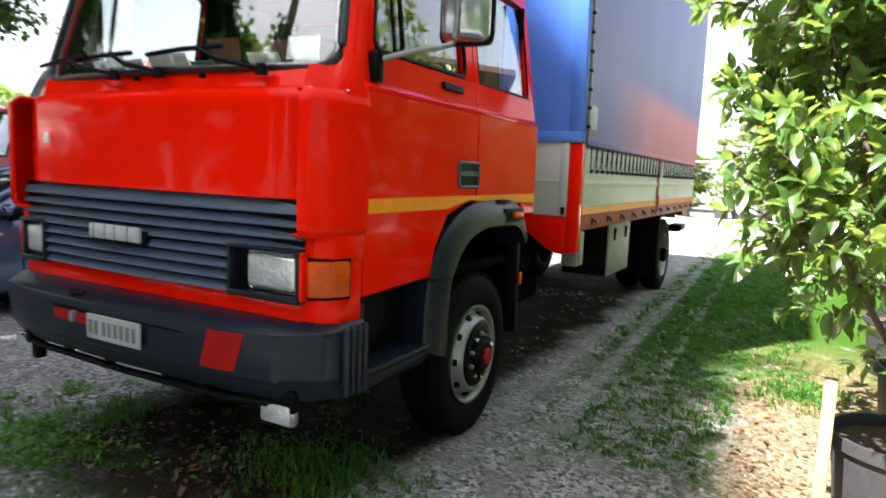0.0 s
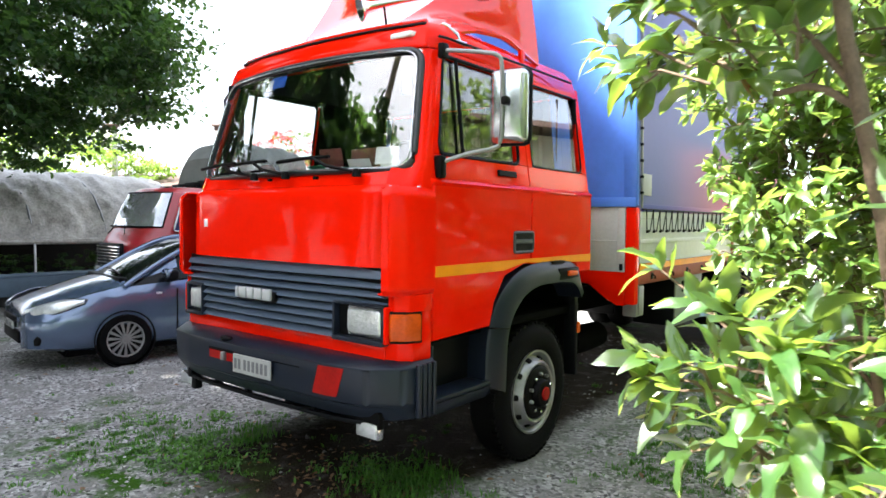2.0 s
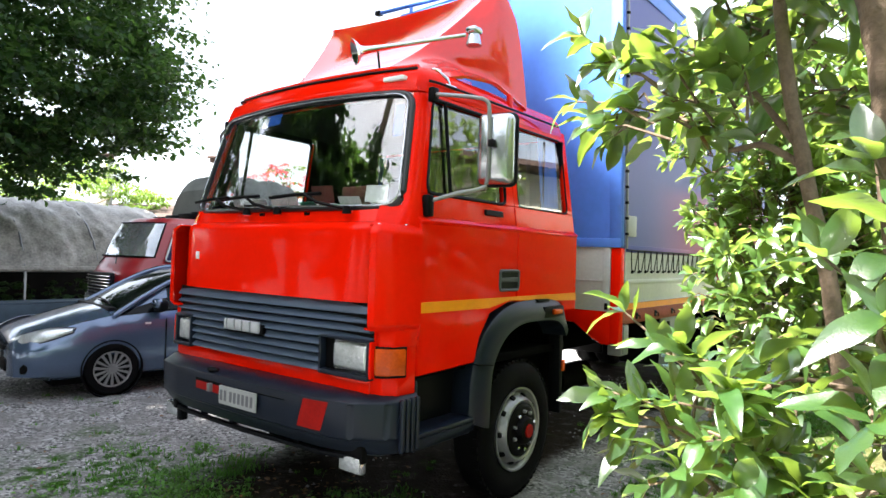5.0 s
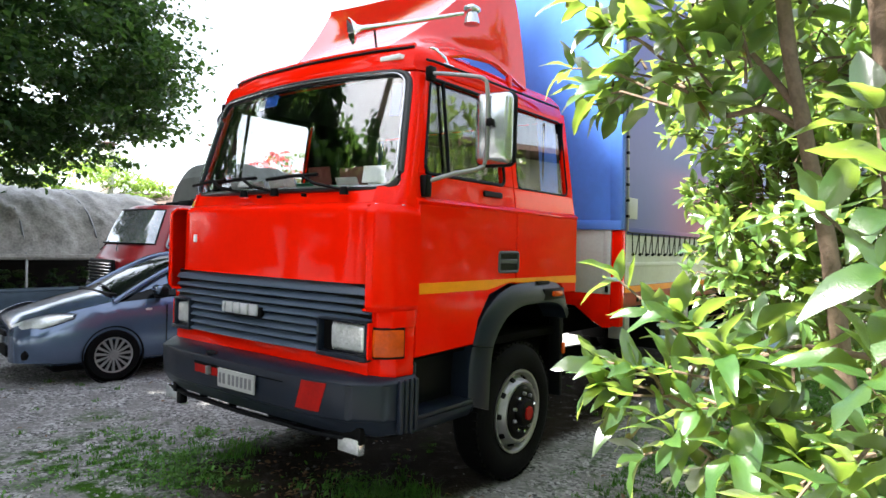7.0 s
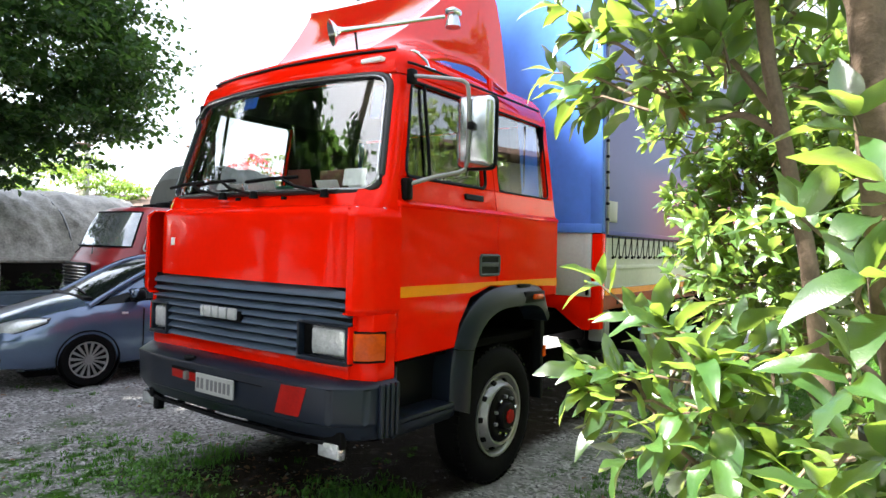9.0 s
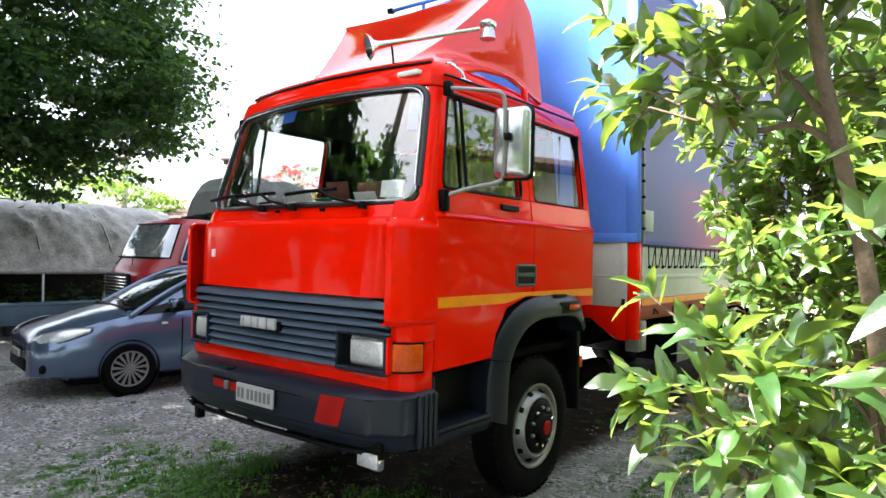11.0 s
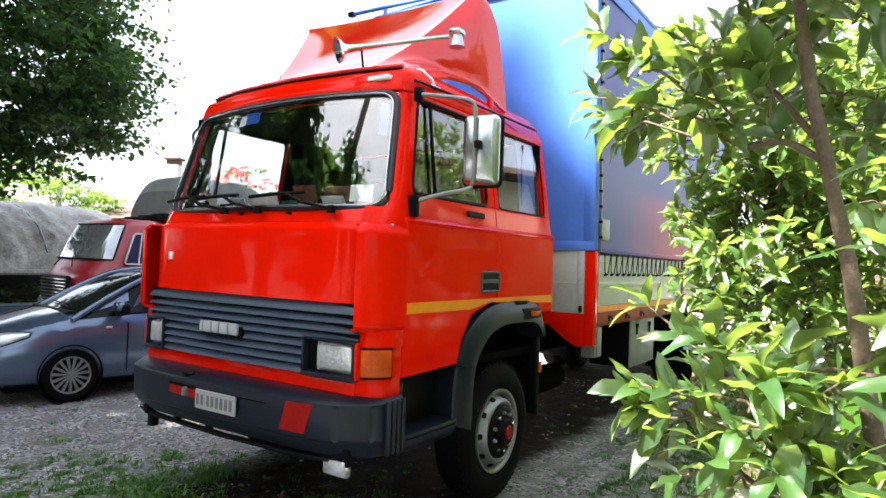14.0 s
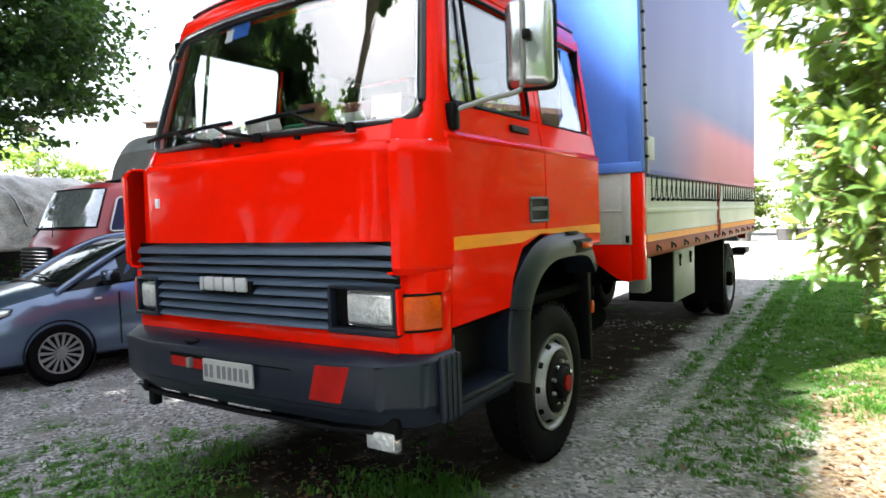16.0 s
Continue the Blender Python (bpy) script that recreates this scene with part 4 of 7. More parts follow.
def make_arch():
    bm = bmesh.new()
    rows = []
    k = len(arch_out)
    for i in range(k):
        o, q = arch_out[i], arch_in[i]
        mid = o.lerp(q, 0.62)
        lip = q.lerp(o, 0.03)
        rows.append([bm.verts.new(p) for p in ((0.98, o.x, o.y), (1.142, o.x, o.y), (1.158, *o.lerp(q, 0.08)), (1.196, *mid), (1.19, *lip), (0.98, *q))])
    for a, b in zip(rows, rows[1:]):
        for j in range(6):
            bm.faces.new((a[j], a[(j + 1) % 6], b[(j + 1) % 6], b[j]))
    bm.faces.new(rows[0]); bm.faces.new(rows[-1])
    return bm


both("wheel_arch", make_arch(), GREY_PL, truck, "slate grey plastic wheel arch", smooth=35)
both("arch_flap", prism([(1.13, 2.09, 0.5), (1.13, 2.13, 0.5), (1.13, 2.12, 1.24), (1.13, 2.06, 1.14)], (-0.1, 0, 0), 0.006), DARK_PL, truck)
both("side_marker", box(1.19, 1.222, 1.8, 1.93, 1.318, 1.358, 0.01), AMBER, truck, "small amber side marker lamp")
both("marker_base", box(1.15, 1.196, 1.68, 2.0, 1.29, 1.38, 0.012), DARK_PL, truck)
both("arch_seam", prism([(1.199, 0.815, 1.045), (1.199, 1.01, 1.02), (1.199, 1.01, 1.014), (1.199, 0.815, 1.039)], (-0.05, 0, 0)), BLACK, truck)
both("arch_slot", box(1.1, 1.172, 1.62, 1.8, 1.415, 1.436, 0.004), BLACK, truck)
both("arch_inner", merge(box(0.3, 1.02, 0.86, 2.15, 1.24, 1.28, 0.01), box(0.3, 1.0, 0.84, 0.9, 0.55, 1.26, 0.01), box(0.3, 1.02, 2.06, 2.12, 0.6, 1.26, 0.01)), UNDER, truck)
both("rear_reflector", box(1.13, 1.15, 2.095, 2.135, 0.84, 0.93, 0.01), AMBER, truck, "round amber reflector")


# wheels
def make_wheel(name, x, y, sign, dual=False):
    """Lorry wheel with its hub outwards (sign is the side)."""
    m = Matrix.Translation((x, y, 0.49 + rise(y))) @ Matrix.Rotation(radians(90 * sign), 4, 'Y')
    t = [(0.29, -0.25), (0.36, -0.262), (0.46, -0.25), (0.485, -0.225), (0.497, -0.19), (0.5, -0.125), (0.497, -0.06), (0.485, -0.025), (0.46, -0.002), (0.42, 0.01), (0.36, 0.01), (0.315, -0.005), (0.295, -0.02)]
    w = part(name, lathe(t, m, 56), TYRE, truck, "black lorry tyre on a silver steel rim", smooth=50)
    if dual:
        part("inner_tyre", lathe([(r, h - 0.32) for r, h in t], m, 40), TYRE, w, smooth=50)
    # tread blocks round the shoulder
    tb = bmesh.new()
    for i in range(56):
        a = i / 56 * math.tau
        q = m @ Matrix.Rotation(a, 4, 'Z')
        tb = merge(tb, box(0.488, 0.506, -0.018, 0.018, -0.06, -0.02, 0.0, m=q))
    part("tread", tb, TYRE, w, smooth=0)
    if dual:
        rim = [(0.3, -0.01), (0.302, 0.004), (0.29, 0.0), (0.275, -0.03), (0.27, -0.12), (0.2, -0.15), (0.15, -0.14), (0.12, -0.05), (0, -0.05)]
    else:
        rim = [(0.3, -0.012), (0.303, 0.006), (0.288, 0.004), (0.272, -0.016), (0.262, -0.035), (0.252, -0.03), (0.232, 0.018), (0.215, 0.034), (0.2, 0.03), (0.192, 0.0), (0, 0.0)]
    r = part("rim", lathe(rim, m, 56), STEEL, w, "silver painted steel rim", smooth=40)
    if not dual:
        for i in range(10):
            a = (i + 0.5) / 10 * math.tau
            part("rim_hole", box(-0.02, 0.02, -0.019, 0.019, -0.012, 0.012, 0.006, 2, m=m @ Matrix.Rotation(a, 4, 'Z') @ Matrix.Translation((0.244, 0, -0.008)) @ Matrix.Rotation(radians(58), 4, 'Y')), BLACK, r)
        hub = part("hub", lathe([(0.194, 0.0), (0.19, 0.03), (0.176, 0.038), (0.155, 0.042), (0.105, 0.042), (0.1, 0.07), (0.088, 0.085), (0.05, 0.09), (0, 0.09)], m, 40), BLACK, w, "black wheel hub", smooth=40)
        part("hub_cap", lathe([(0.052, 0.085), (0.052, 0.098), (0.045, 0.102), (0, 0.102)], m, 8), RED_DULL, hub, "dull red octagonal hub cap", smooth=20)
        for i in range(10):
            a = i / 10 * math.tau
            part("wheel_nut", lathe([(0.014, 0.04), (0.014, 0.062), (0.008, 0.068), (0, 0.068)], m @ Matrix.Rotation(a, 4, 'Z') @ Matrix.Translation((0.136, 0, 0)), 6), STEEL if i % 3 else CHROME, hub, smooth=20)
    else:
        part("hub", lathe([(0.1, -0.05), (0.1, 0.02), (0.08, 0.04), (0, 0.04)], m, 24), UNDER, w)
    return w


make_wheel("front_wheel", 1.115, 1.478, 1)
make_wheel("front_wheel", -1.115, 1.478, -1)
make_wheel("rear_wheel", 1.17, 7.5, 1, True)
make_wheel("rear_wheel", -1.17, 7.5, -1, True)
part("front_axle", tube([(-0.95, 1.478, 0.46), (-0.6, 1.478, 0.4), (0.6, 1.478, 0.4), (0.95, 1.478, 0.46)], 0.06, 8), UNDER, truck)
part("rear_axle", merge(tube([(-0.95, 7.5, 0.55), (0.95, 7.5, 0.55)], 0.08, 8), lathe([(0, -0.2), (0.2, -0.12), (0.24, 0), (0.2, 0.12), (0, 0.2)], Matrix.Translation((0, 7.5, 0.55)), 20)), UNDER, truck)
part("chassis_rail", merge(box(0.38, 0.46, 0.3, 9.0, 0.8, 1.05, 0.01), box(-0.46, -0.38, 0.3, 9.0, 0.8, 1.05, 0.01), *[box(-0.4, 0.4, y, y + 0.08, 0.85, 1.0, 0.01) for y in (0.6, 2.4, 3.6, 5.0, 6.4, 8.2, 8.9)]), UNDER, truck)
part("fuel_tank", box(-1.15, -0.5, 3.0, 4.4, 0.55, 1.1, 0.08, 3), UNDER, truck)
part("battery_box", box(0.45, 0.8, 2.28, 2.5, 0.75, 1.0, 0.03), UNDER, truck)
part("exhaust", merge(lathe([(0, -0.35), (0.13, -0.33), (0.14, 0), (0.13, 0.33), (0, 0.35)], Matrix.Translation((0.55, 3.4, 0.55)) @ pose(0, 0, 0, 90), 16), tube([(0.55, 2.0, 0.55), (0.55, 3.1, 0.55)], 0.05, 8)), UNDER, truck)

# mirrors
def mirror_side(sign):
    f = lambda bm: bm if sign > 0 else mirrored(bm)
    arm = smooth_path([(1.05, 0.43, 2.72), (1.1, 0.44, 2.725), (1.3, 0.52, 2.70), (1.365, 0.56, 2.68), (1.38, 0.575, 2.62), (1.38, 0.585, 2.4), (1.375, 0.58, 2.2), (1.35, 0.55, 2.15), (1.25, 0.45, 2.115), (1.13, 0.33, 2.06)], 5)
    a = part("mirror", f(tube(arm, 0.013, 8)), STEEL, truck, "large rectangular wing mirror on a tube arm", smooth=60)
    m = Matrix.Translation((1.385, 0.66, 2.40)) @ pose(0, 0, 0, 0, 0, 14)
    sh = box(-0.115, 0.115, -0.045, 0.045, -0.215, 0.215, 0.04, 4)
    for v in sh.verts:                       # dished shell, deeper in the middle
        if v.co.y < 0:
            v.co.y -= 0.045 * (1 - (v.co.x / 0.13) ** 2) * (1 - (v.co.z / 0.23) ** 4)
    sh.transform(m)
    part("mirror_shell", f(sh), MIRROR_BACK, a, "silver mirror shell", smooth=50)
    part("mirror_rim", f(tube([m @ Vector(p) for p in rounded([(-0.118, 0.03, -0.218), (0.118, 0.03, -0.218), (0.118, 0.03, 0.218), (-0.118, 0.03, 0.218)], 0.04)], 0.012, 6, True)), DARK_PL, a)
    part("mirror_glass", f(box(-0.105, 0.105, 0.046, 0.05, -0.2, 0.2, 0.001, m=m)), CHROME, a)
    part("clamp", f(box(-0.02, 0.02, -0.11, -0.03, 0.0, 0.045, 0.006, m=m)), BLACK, a)
    part("lower_bracket", f(box(1.1, 1.155, 0.3, 0.36, 1.97, 2.1, 0.012)), BLACK, a)
    part("upper_bracket", f(box(1.04, 1.085, 0.4, 0.46, 2.68, 2.77, 0.01)), BLACK, a)


mirror_side(1), mirror_side(-1)


# roof deflector
def crease(s):
    """Edge between the front ramp and the side wing, from the roof front to the top corner."""
    return Vector((0.40 + 0.46 * s ** 0.85, 0.50 + 0.86 * s, 2.95 + 0.46 * s + 0.35 * s ** 1.8))


def deflector(u, v):
    """Front ramp: narrow at the foot, wide and hollow towards the top."""
    w = 2 * u - 1
    e = crease(v)
    y = e.y - 0.05 * (1 - w * w) * (1 - v) + 0.07 * (1 - w * w) * v
    y += 0.09 * math.sin(math.pi * v) * (1 - w ** 6)
    return Vector((e.x * w, y, e.z - 0.02 * (1 - w * w) * math.sin(math.pi * v)))


dfl = part("roof_deflector", sheet(deflector, 30, 24, 0.02), RED_RAMP, truck, "red moulded roof wind deflector", smooth=60)


def wing_rim(v):
    """Lower and rear border of the side wing, from the front foot to the top corner."""
    line = [Vector(p) for p in ((0.42, 0.45, 2.9), (0.72, 0.47, 2.89), (0.93, 0.6, 2.89), (0.97, 0.9, 2.97), (0.985, 1.25, 3.0), (0.99, 1.52, 2.92), (1.0, 1.66, 2.88), (0.985, 1.63, 3.12), (0.97, 1.585, 3.36), (0.955, 1.54, 3.54), (0.92, 1.46, 3.69), (0.86, 1.37, 3.755))]
    t = v * (len(line) - 1)
    i = min(int(t), len(line) - 2)
    return line[i].lerp(line[i + 1], t - i)


def deflector_side(u, v):
    a, b = crease(v), wing_rim(v)
    p = a.lerp(b, u)
    out = 0.05 * math.sin(math.pi * u) * (1 - 0.5 * v)
    groove = -0.035 * math.exp(-((u - 0.58) / 0.11) ** 2) * math.sin(math.pi * min(1.0, v * 1.5)) ** 2
    dent = -0.05 * math.exp(-((p.y - 1.1) / 0.2) ** 2 - ((p.z - 3.1) / 0.06) ** 2)
    return p + Vector((out + groove + dent, -0.4 * out, 0.1 * out))


ds = sheet(deflector_side, 24, 48, 0.02)
part("deflector_wing", mirrored(ds), RED_GEL, dfl, smooth=70)
part("deflector_wing", ds, RED_GEL, dfl, smooth=70)
for x in (0.61, -0.61):
    part("wing_support", box(x - 0.01, x + 0.01, 0.75, 1.45, 2.92, 3.1, 0.005), RED_GEL, dfl)
for s in (1, -1):
    b = merge(tube([(0.93 * s, 0.62, 2.94), (0.985 * s, 0.66, 2.89), (1.0 * s, 0.68, 2.83)], 0.012, 6), box(s * 0.985 - 0.025, s * 0.985 + 0.025, 0.63, 0.74, 2.82, 2.85, 0.006), box(s * 0.92 - 0.025, s * 0.92 + 0.025, 0.59, 0.65, 2.93, 2.952, 0.006))
    part("deflector_bracket", b, CHROME, dfl, "chrome clamp")
    part("deflector_bracket", box(s * 0.985 - 0.012, s * 0.985 + 0.012, 1.4, 1.46, 2.78, 2.95, 0.004), RED, dfl)
# air horn across the roof, its trumpet to the front
h0, h1 = Vector((0.53, 0.27, 3.035)), Vector((0.985, 0.945, 3.265))
hm = Matrix.Translation(h0) @ (h0 - h1).to_track_quat('Z', 'Y').to_matrix().to_4x4()
horn = part("air_horn", lathe([(0.0, -0.78), (0.014, -0.78), (0.016, -0.3), (0.022, -0.12), (0.026, -0.07), (0.036, -0.04), (0.06, -0.02), (0.082, 0.0), (0.085, 0.006), (0.079, 0.003), (0.05, -0.018), (0.024, -0.045), (0.0, -0.05)], hm, 24), CHROME, truck, "long chrome trumpet air horn", smooth=60)
part("horn_stay", tube([h0.lerp(h1, 0.18), h0.lerp(h1, 0.18) + Vector((0, 0.03, -0.15))], 0.007, 6), DARK_PL, horn)
part("horn_foot", merge(box(-0.045, 0.045, -0.05, 0.05, -0.025, 0.025, 0.02, 3, m=Matrix.Translation(h1 + Vector((0, 0, 0.02)))), lathe([(0.03, 0.02), (0.05, -0.05), (0.055, -0.08), (0, -0.08)], Matrix.Translation(h1), 16)), MIRROR_BACK, horn)
part("antenna", lathe([(0.03, 0.0), (0.022, 0.03), (0.006, 0.09), (0.002, 0.2), (0, 0.2)], Matrix.Translation((-0.55, 0.75, 2.95)), 10), DARK_PL, truck, "short black roof aerial")

# cargo box on the chassis
YF, YR, XB, ZB, ZT = 2.88, 9.1, 1.285, 1.875, 4.42
box_frame = part("box_frame", merge(
    box(-XB + 0.03, XB - 0.03, YF + 0.02, YR, 1.16, 1.24, 0.01),
    *[box(s * (XB - 0.04) - 0.03, s * (XB - 0.04) + 0.03, y, y + 0.07, 1.2, ZT - 0.05, 0.008) for s in (1, -1) for y in (YF + 0.03, 5.95, YR - 0.09)],
    *[box(-XB + 0.03, XB - 0.03, y, y + 0.05, ZT - 0.12, ZT - 0.06, 0.01) for y in (YF + 0.05, 4.4, 5.95, 7.5, YR - 0.1)]), RED_RAIL, truck, "red steel body frame")


LEAN = Matrix(((1, 0, 0, 0), (0, 1, -0.055, 0.055 * ZB), (0, 0, 1, 0), (0, 0, 0, 1)))    # the tarpaulin front leans forward towards its top


def tarp_front(u, v):
    x = -XB + 2 * XB * u
    z = ZB - 0.005 + (ZT - ZB) * v
    sag = 0.018 * math.sin(u * math.pi) * math.sin(v * math.pi)
    w = 0.006 * noise.noise(Vector((x * 1.7, z * 1.1, 3.3))) + 0.004 * noise.noise(Vector((x * 6, z * 1.5, 7.1)))
    return LEAN @ Vector((x, YF - sag + w, z - 0.05 * (2 * u - 1) ** 4 * v ** 8))


def tarp_side(sign):
    def fn(u, v):
        y = YF + 0.02 + (YR - YF - 0.02) * u
        z = ZB - 0.02 + (ZT - ZB - 0.03) * v
        w = 0.01 * noise.noise(Vector((y * 1.1, z * 0.5, 5.0))) + 0.006 * math.sin(y * 4.1) * v * (1 - v) + 0.012 * math.sin(v * math.pi)
        return Vector((sign * (XB + w), y - 0.055 * (z - ZB) * max(0.0, 1 - u * 2.5), z))
    return fn


part("front_tarpaulin", sheet(tarp_front, 40, 40, 0.006), TARP_BLUE, truck, "blue tarpaulin on the box front", smooth=60)
part("side_tarpaulin", sheet(tarp_side(1), 60, 24, 0.006), SIDE_TARP, truck, "grey-blue side tarpaulin, pink low down towards the rear", smooth=60)
part("side_tarpaulin", sheet(tarp_side(-1), 40, 12, 0.006), SIDE_TARP, truck, smooth=60)
part("roof_tarpaulin", sheet(lambda u, v: Vector((-XB - 0.01 + 2 * (XB + 0.01) * u, YF - 0.155 + (YR - YF + 0.165) * v, ZT - 0.012 + 0.05 * math.sin(u * math.pi) - 0.02 * abs(math.sin(v * math.pi * 4)))), 12, 24, 0.006), TARP_BLUE, truck, smooth=60)
part("rear_door", box(-XB + 0.01, XB - 0.01, YR - 0.03, YR, 1.24, ZT - 0.03, 0.01), BOARD, truck)
part("roof_edge", merge(tube([(XB + 0.012, YF - 0.14, ZT - 0.02), (XB + 0.012, YR, ZT - 0.02)], 0.022, 8), tube([(-XB - 0.012, YF - 0.14, ZT - 0.02), (-XB - 0.012, YR, ZT - 0.02)], 0.022, 8), box(XB + 0.004, XB + 0.014, YF - 0.13, YR, ZT - 0.19, ZT - 0.02, 0.003), box(-XB, XB, YF - 0.165, YF - 0.148, ZT - 0.1, ZT - 0.005, 0.006)), TARP_BLUE, truck)
roller = part("roller_bar", tube([(-1.62, YF - 0.15, 4.5), (-0.2, YF - 0.15, 4.475)], 0.022, 10), TARP_BLUE, truck, "blue roller bar above the tarpaulin front")
part("end_cap", box(-1.68, -1.6, YF - 0.185, YF - 0.115, 4.475, 4.528, 0.012), DARK_PL, roller)
for x in (-1.15, -0.35):
    part("bar_lug", box(x - 0.02, x + 0.02, YF - 0.16, YF - 0.14, 4.39, 4.49, 0.004), TARP_BLUE, roller)
part("edge_flap", box(XB - 0.1, XB + 0.008, YF - 0.014, YF - 0.004, ZB + 0.02, ZT - 0.05, 0.003, m=LEAN), TARP_BLUE, truck, "blue overlapping tarpaulin flap")
part("front_hem", box(-XB, XB + 0.004, YF - 0.022, YF + 0.0, ZB - 0.012, ZB + 0.07, 0.006), TARP_BLUE, truck)
pole = part("lashing_pole", tube([LEAN @ Vector((XB + 0.024, YF + 0.075, ZB - 0.02)), LEAN @ Vector((XB + 0.024, YF + 0.075, ZT - 0.2))], 0.012, 8), STEEL, truck, "thin steel tensioning pole")
for i in range(17):
    z = ZB + 0.1 + i * 0.14
    part("pole_eyelet", box(XB + 0.012, XB + 0.04, YF + 0.06, YF + 0.09, z, z + 0.025, 0.004, m=LEAN), DARK_PL, pole)
part("edge_strip", box(XB + 0.002, XB + 0.012, YF, YF + 0.05, ZB, ZT - 0.05, 0.003, m=LEAN), TARP_BLUE, truck)
part("box_label", box(XB + 0.004, XB + 0.018, 3.0, 3.2, 1.97, 2.16, 0.002), WHITE_PL, truck, "small pale document label")
# headboard below the front tarpaulin
part("headboard", merge(box(-XB + 0.1, XB - 0.09, YF - 0.0, YF + 0.03, 1.285, ZB - 0.01, 0.006), box(XB - 0.16, XB - 0.09, YF - 0.012, YF + 0.02, 1.285, ZB - 0.01, 0.006), box(0.3, XB - 0.16, YF - 0.008, YF, 1.55, 1.565, 0.002)), ALU, truck, "pale grey aluminium headboard")
part("headboard_latch", box(XB - 0.13, XB - 0.1, YF - 0.03, YF - 0.01, 1.3, 1.36, 0.005), DARK_PL, truck)
both("corner_post", box(XB - 0.088, XB + 0.006, YF - 0.005, YF + 0.09, 1.0, ZB - 0.015, 0.01), RED, truck)
both("front_skirt", prism([(XB - 0.09, YF + 0.005, 1.285), (0.45, YF + 0.005, 1.285), (0.45, YF + 0.005, 1.2), (0.85, YF + 0.005, 1.16), (1.03, YF + 0.005, 1.03), (1.12, YF + 0.005, 0.985), (XB - 0.09, YF + 0.005, 0.985)], (0, 0.06, 0), 0.006), RED, truck)
both("mud_guard", merge(box(1.14, XB - 0.01, YF + 0.1, YF + 0.28, 0.88, 1.16, 0.015), box(1.16, XB + 0.0, YF + 0.13, YF + 0.16, 0.9, 1.15, 0.004)), GREY_BOX, truck)


def dropside(sign):
    f = lambda bm: bm if sign > 0 else mirrored(bm)
    for y0, y1 in ((YF + 0.1, 6.0), (6.1, YR - 0.02)):
        bd = merge(box(XB - 0.03, XB, y0, y1, 1.36, ZB - 0.0, 0.004), box(XB - 0.005, XB + 0.012, y0, y1, 1.535, 1.575, 0.006), box(XB - 0.005, XB + 0.01, y0, y1, 1.76, 1.775, 0.004), box(XB - 0.005, XB + 0.012, y0, y1, 1.362, 1.372, 0.004), box(XB - 0.004, XB + 0.008, y0, y0 + 0.03, 1.37, ZB - 0.01, 0.003))
        p = part("dropside", f(bd), BOARD, truck, "pale grey metal drop side")
        part("yellow_tape", f(box(XB - 0.002, XB + 0.006, y0 + 0.01, y1 - 0.01, 1.3, 1.358, 0.0)), YELLOW, p, "yellow reflective tape", smooth=0)
    part("side_rail", f(merge(box(XB - 0.04, XB + 0.004, YF + 0.09, YR, 1.185, 1.298, 0.01), box(XB - 0.05, XB + 0.012, YF + 0.09, YR, 1.285, 1.298, 0.004))), RED_RAIL, truck, "weathered red side rail")
    part("side_post", f(merge(box(XB - 0.03, XB + 0.014, 6.005, 6.095, 1.19, ZB + 0.02, 0.008), box(XB, XB + 0.03, 6.02, 6.08, 1.22, 1.42, 0.006))), RED_RAIL, truck, "rusty red side post")
    for i in range(12):
        y = 3.3 + 0.5 * i
        part("rope_hook", f(merge(box(XB + 0.0, XB + 0.012, y - 0.03, y + 0.03, 1.205, 1.265, 0.006), tube([(XB + 0.008, y, 1.25), (XB + 0.035, y, 1.235), (XB + 0.035, y, 1.21)], 0.008, 6))), DARK_PL, truck)
    # lacing: cord zigzags between the hem and the hooks
    n_ = 35
    for i in range(n_):
        y = YF + 0.2 + (YR - YF - 0.35) * i / n_
        if abs(y - 6.05) < 0.06:
            continue
        dy = (YR - YF - 0.35) / n_
        part("lacing_cord", f(tube([(XB + 0.022, y, ZB - 0.03), (XB + 0.02, y + dy * 0.12, 1.67), (XB + 0.028, y + dy * 0.45, 1.645), (XB + 0.022, y + dy, ZB - 0.03)], 0.005, 5)), BLACK, truck)
        part("lacing_hook", f(box(XB + 0.004, XB + 0.026, y + 0.03, y + 0.07, 1.632, 1.66, 0.008, 1)), BLACK, truck)
    part("tarpaulin_hem", f(box(XB + 0.002, XB + 0.014, YF + 0.1, YR, ZB - 0.05, ZB + 0.015, 0.004)), SIDE_TARP, truck)
    part("hem_cord", f(tube([(XB + 0.022, YF + 0.1, ZB - 0.03), (XB + 0.022, YR, ZB - 0.03)], 0.007, 5)), BLACK, truck)


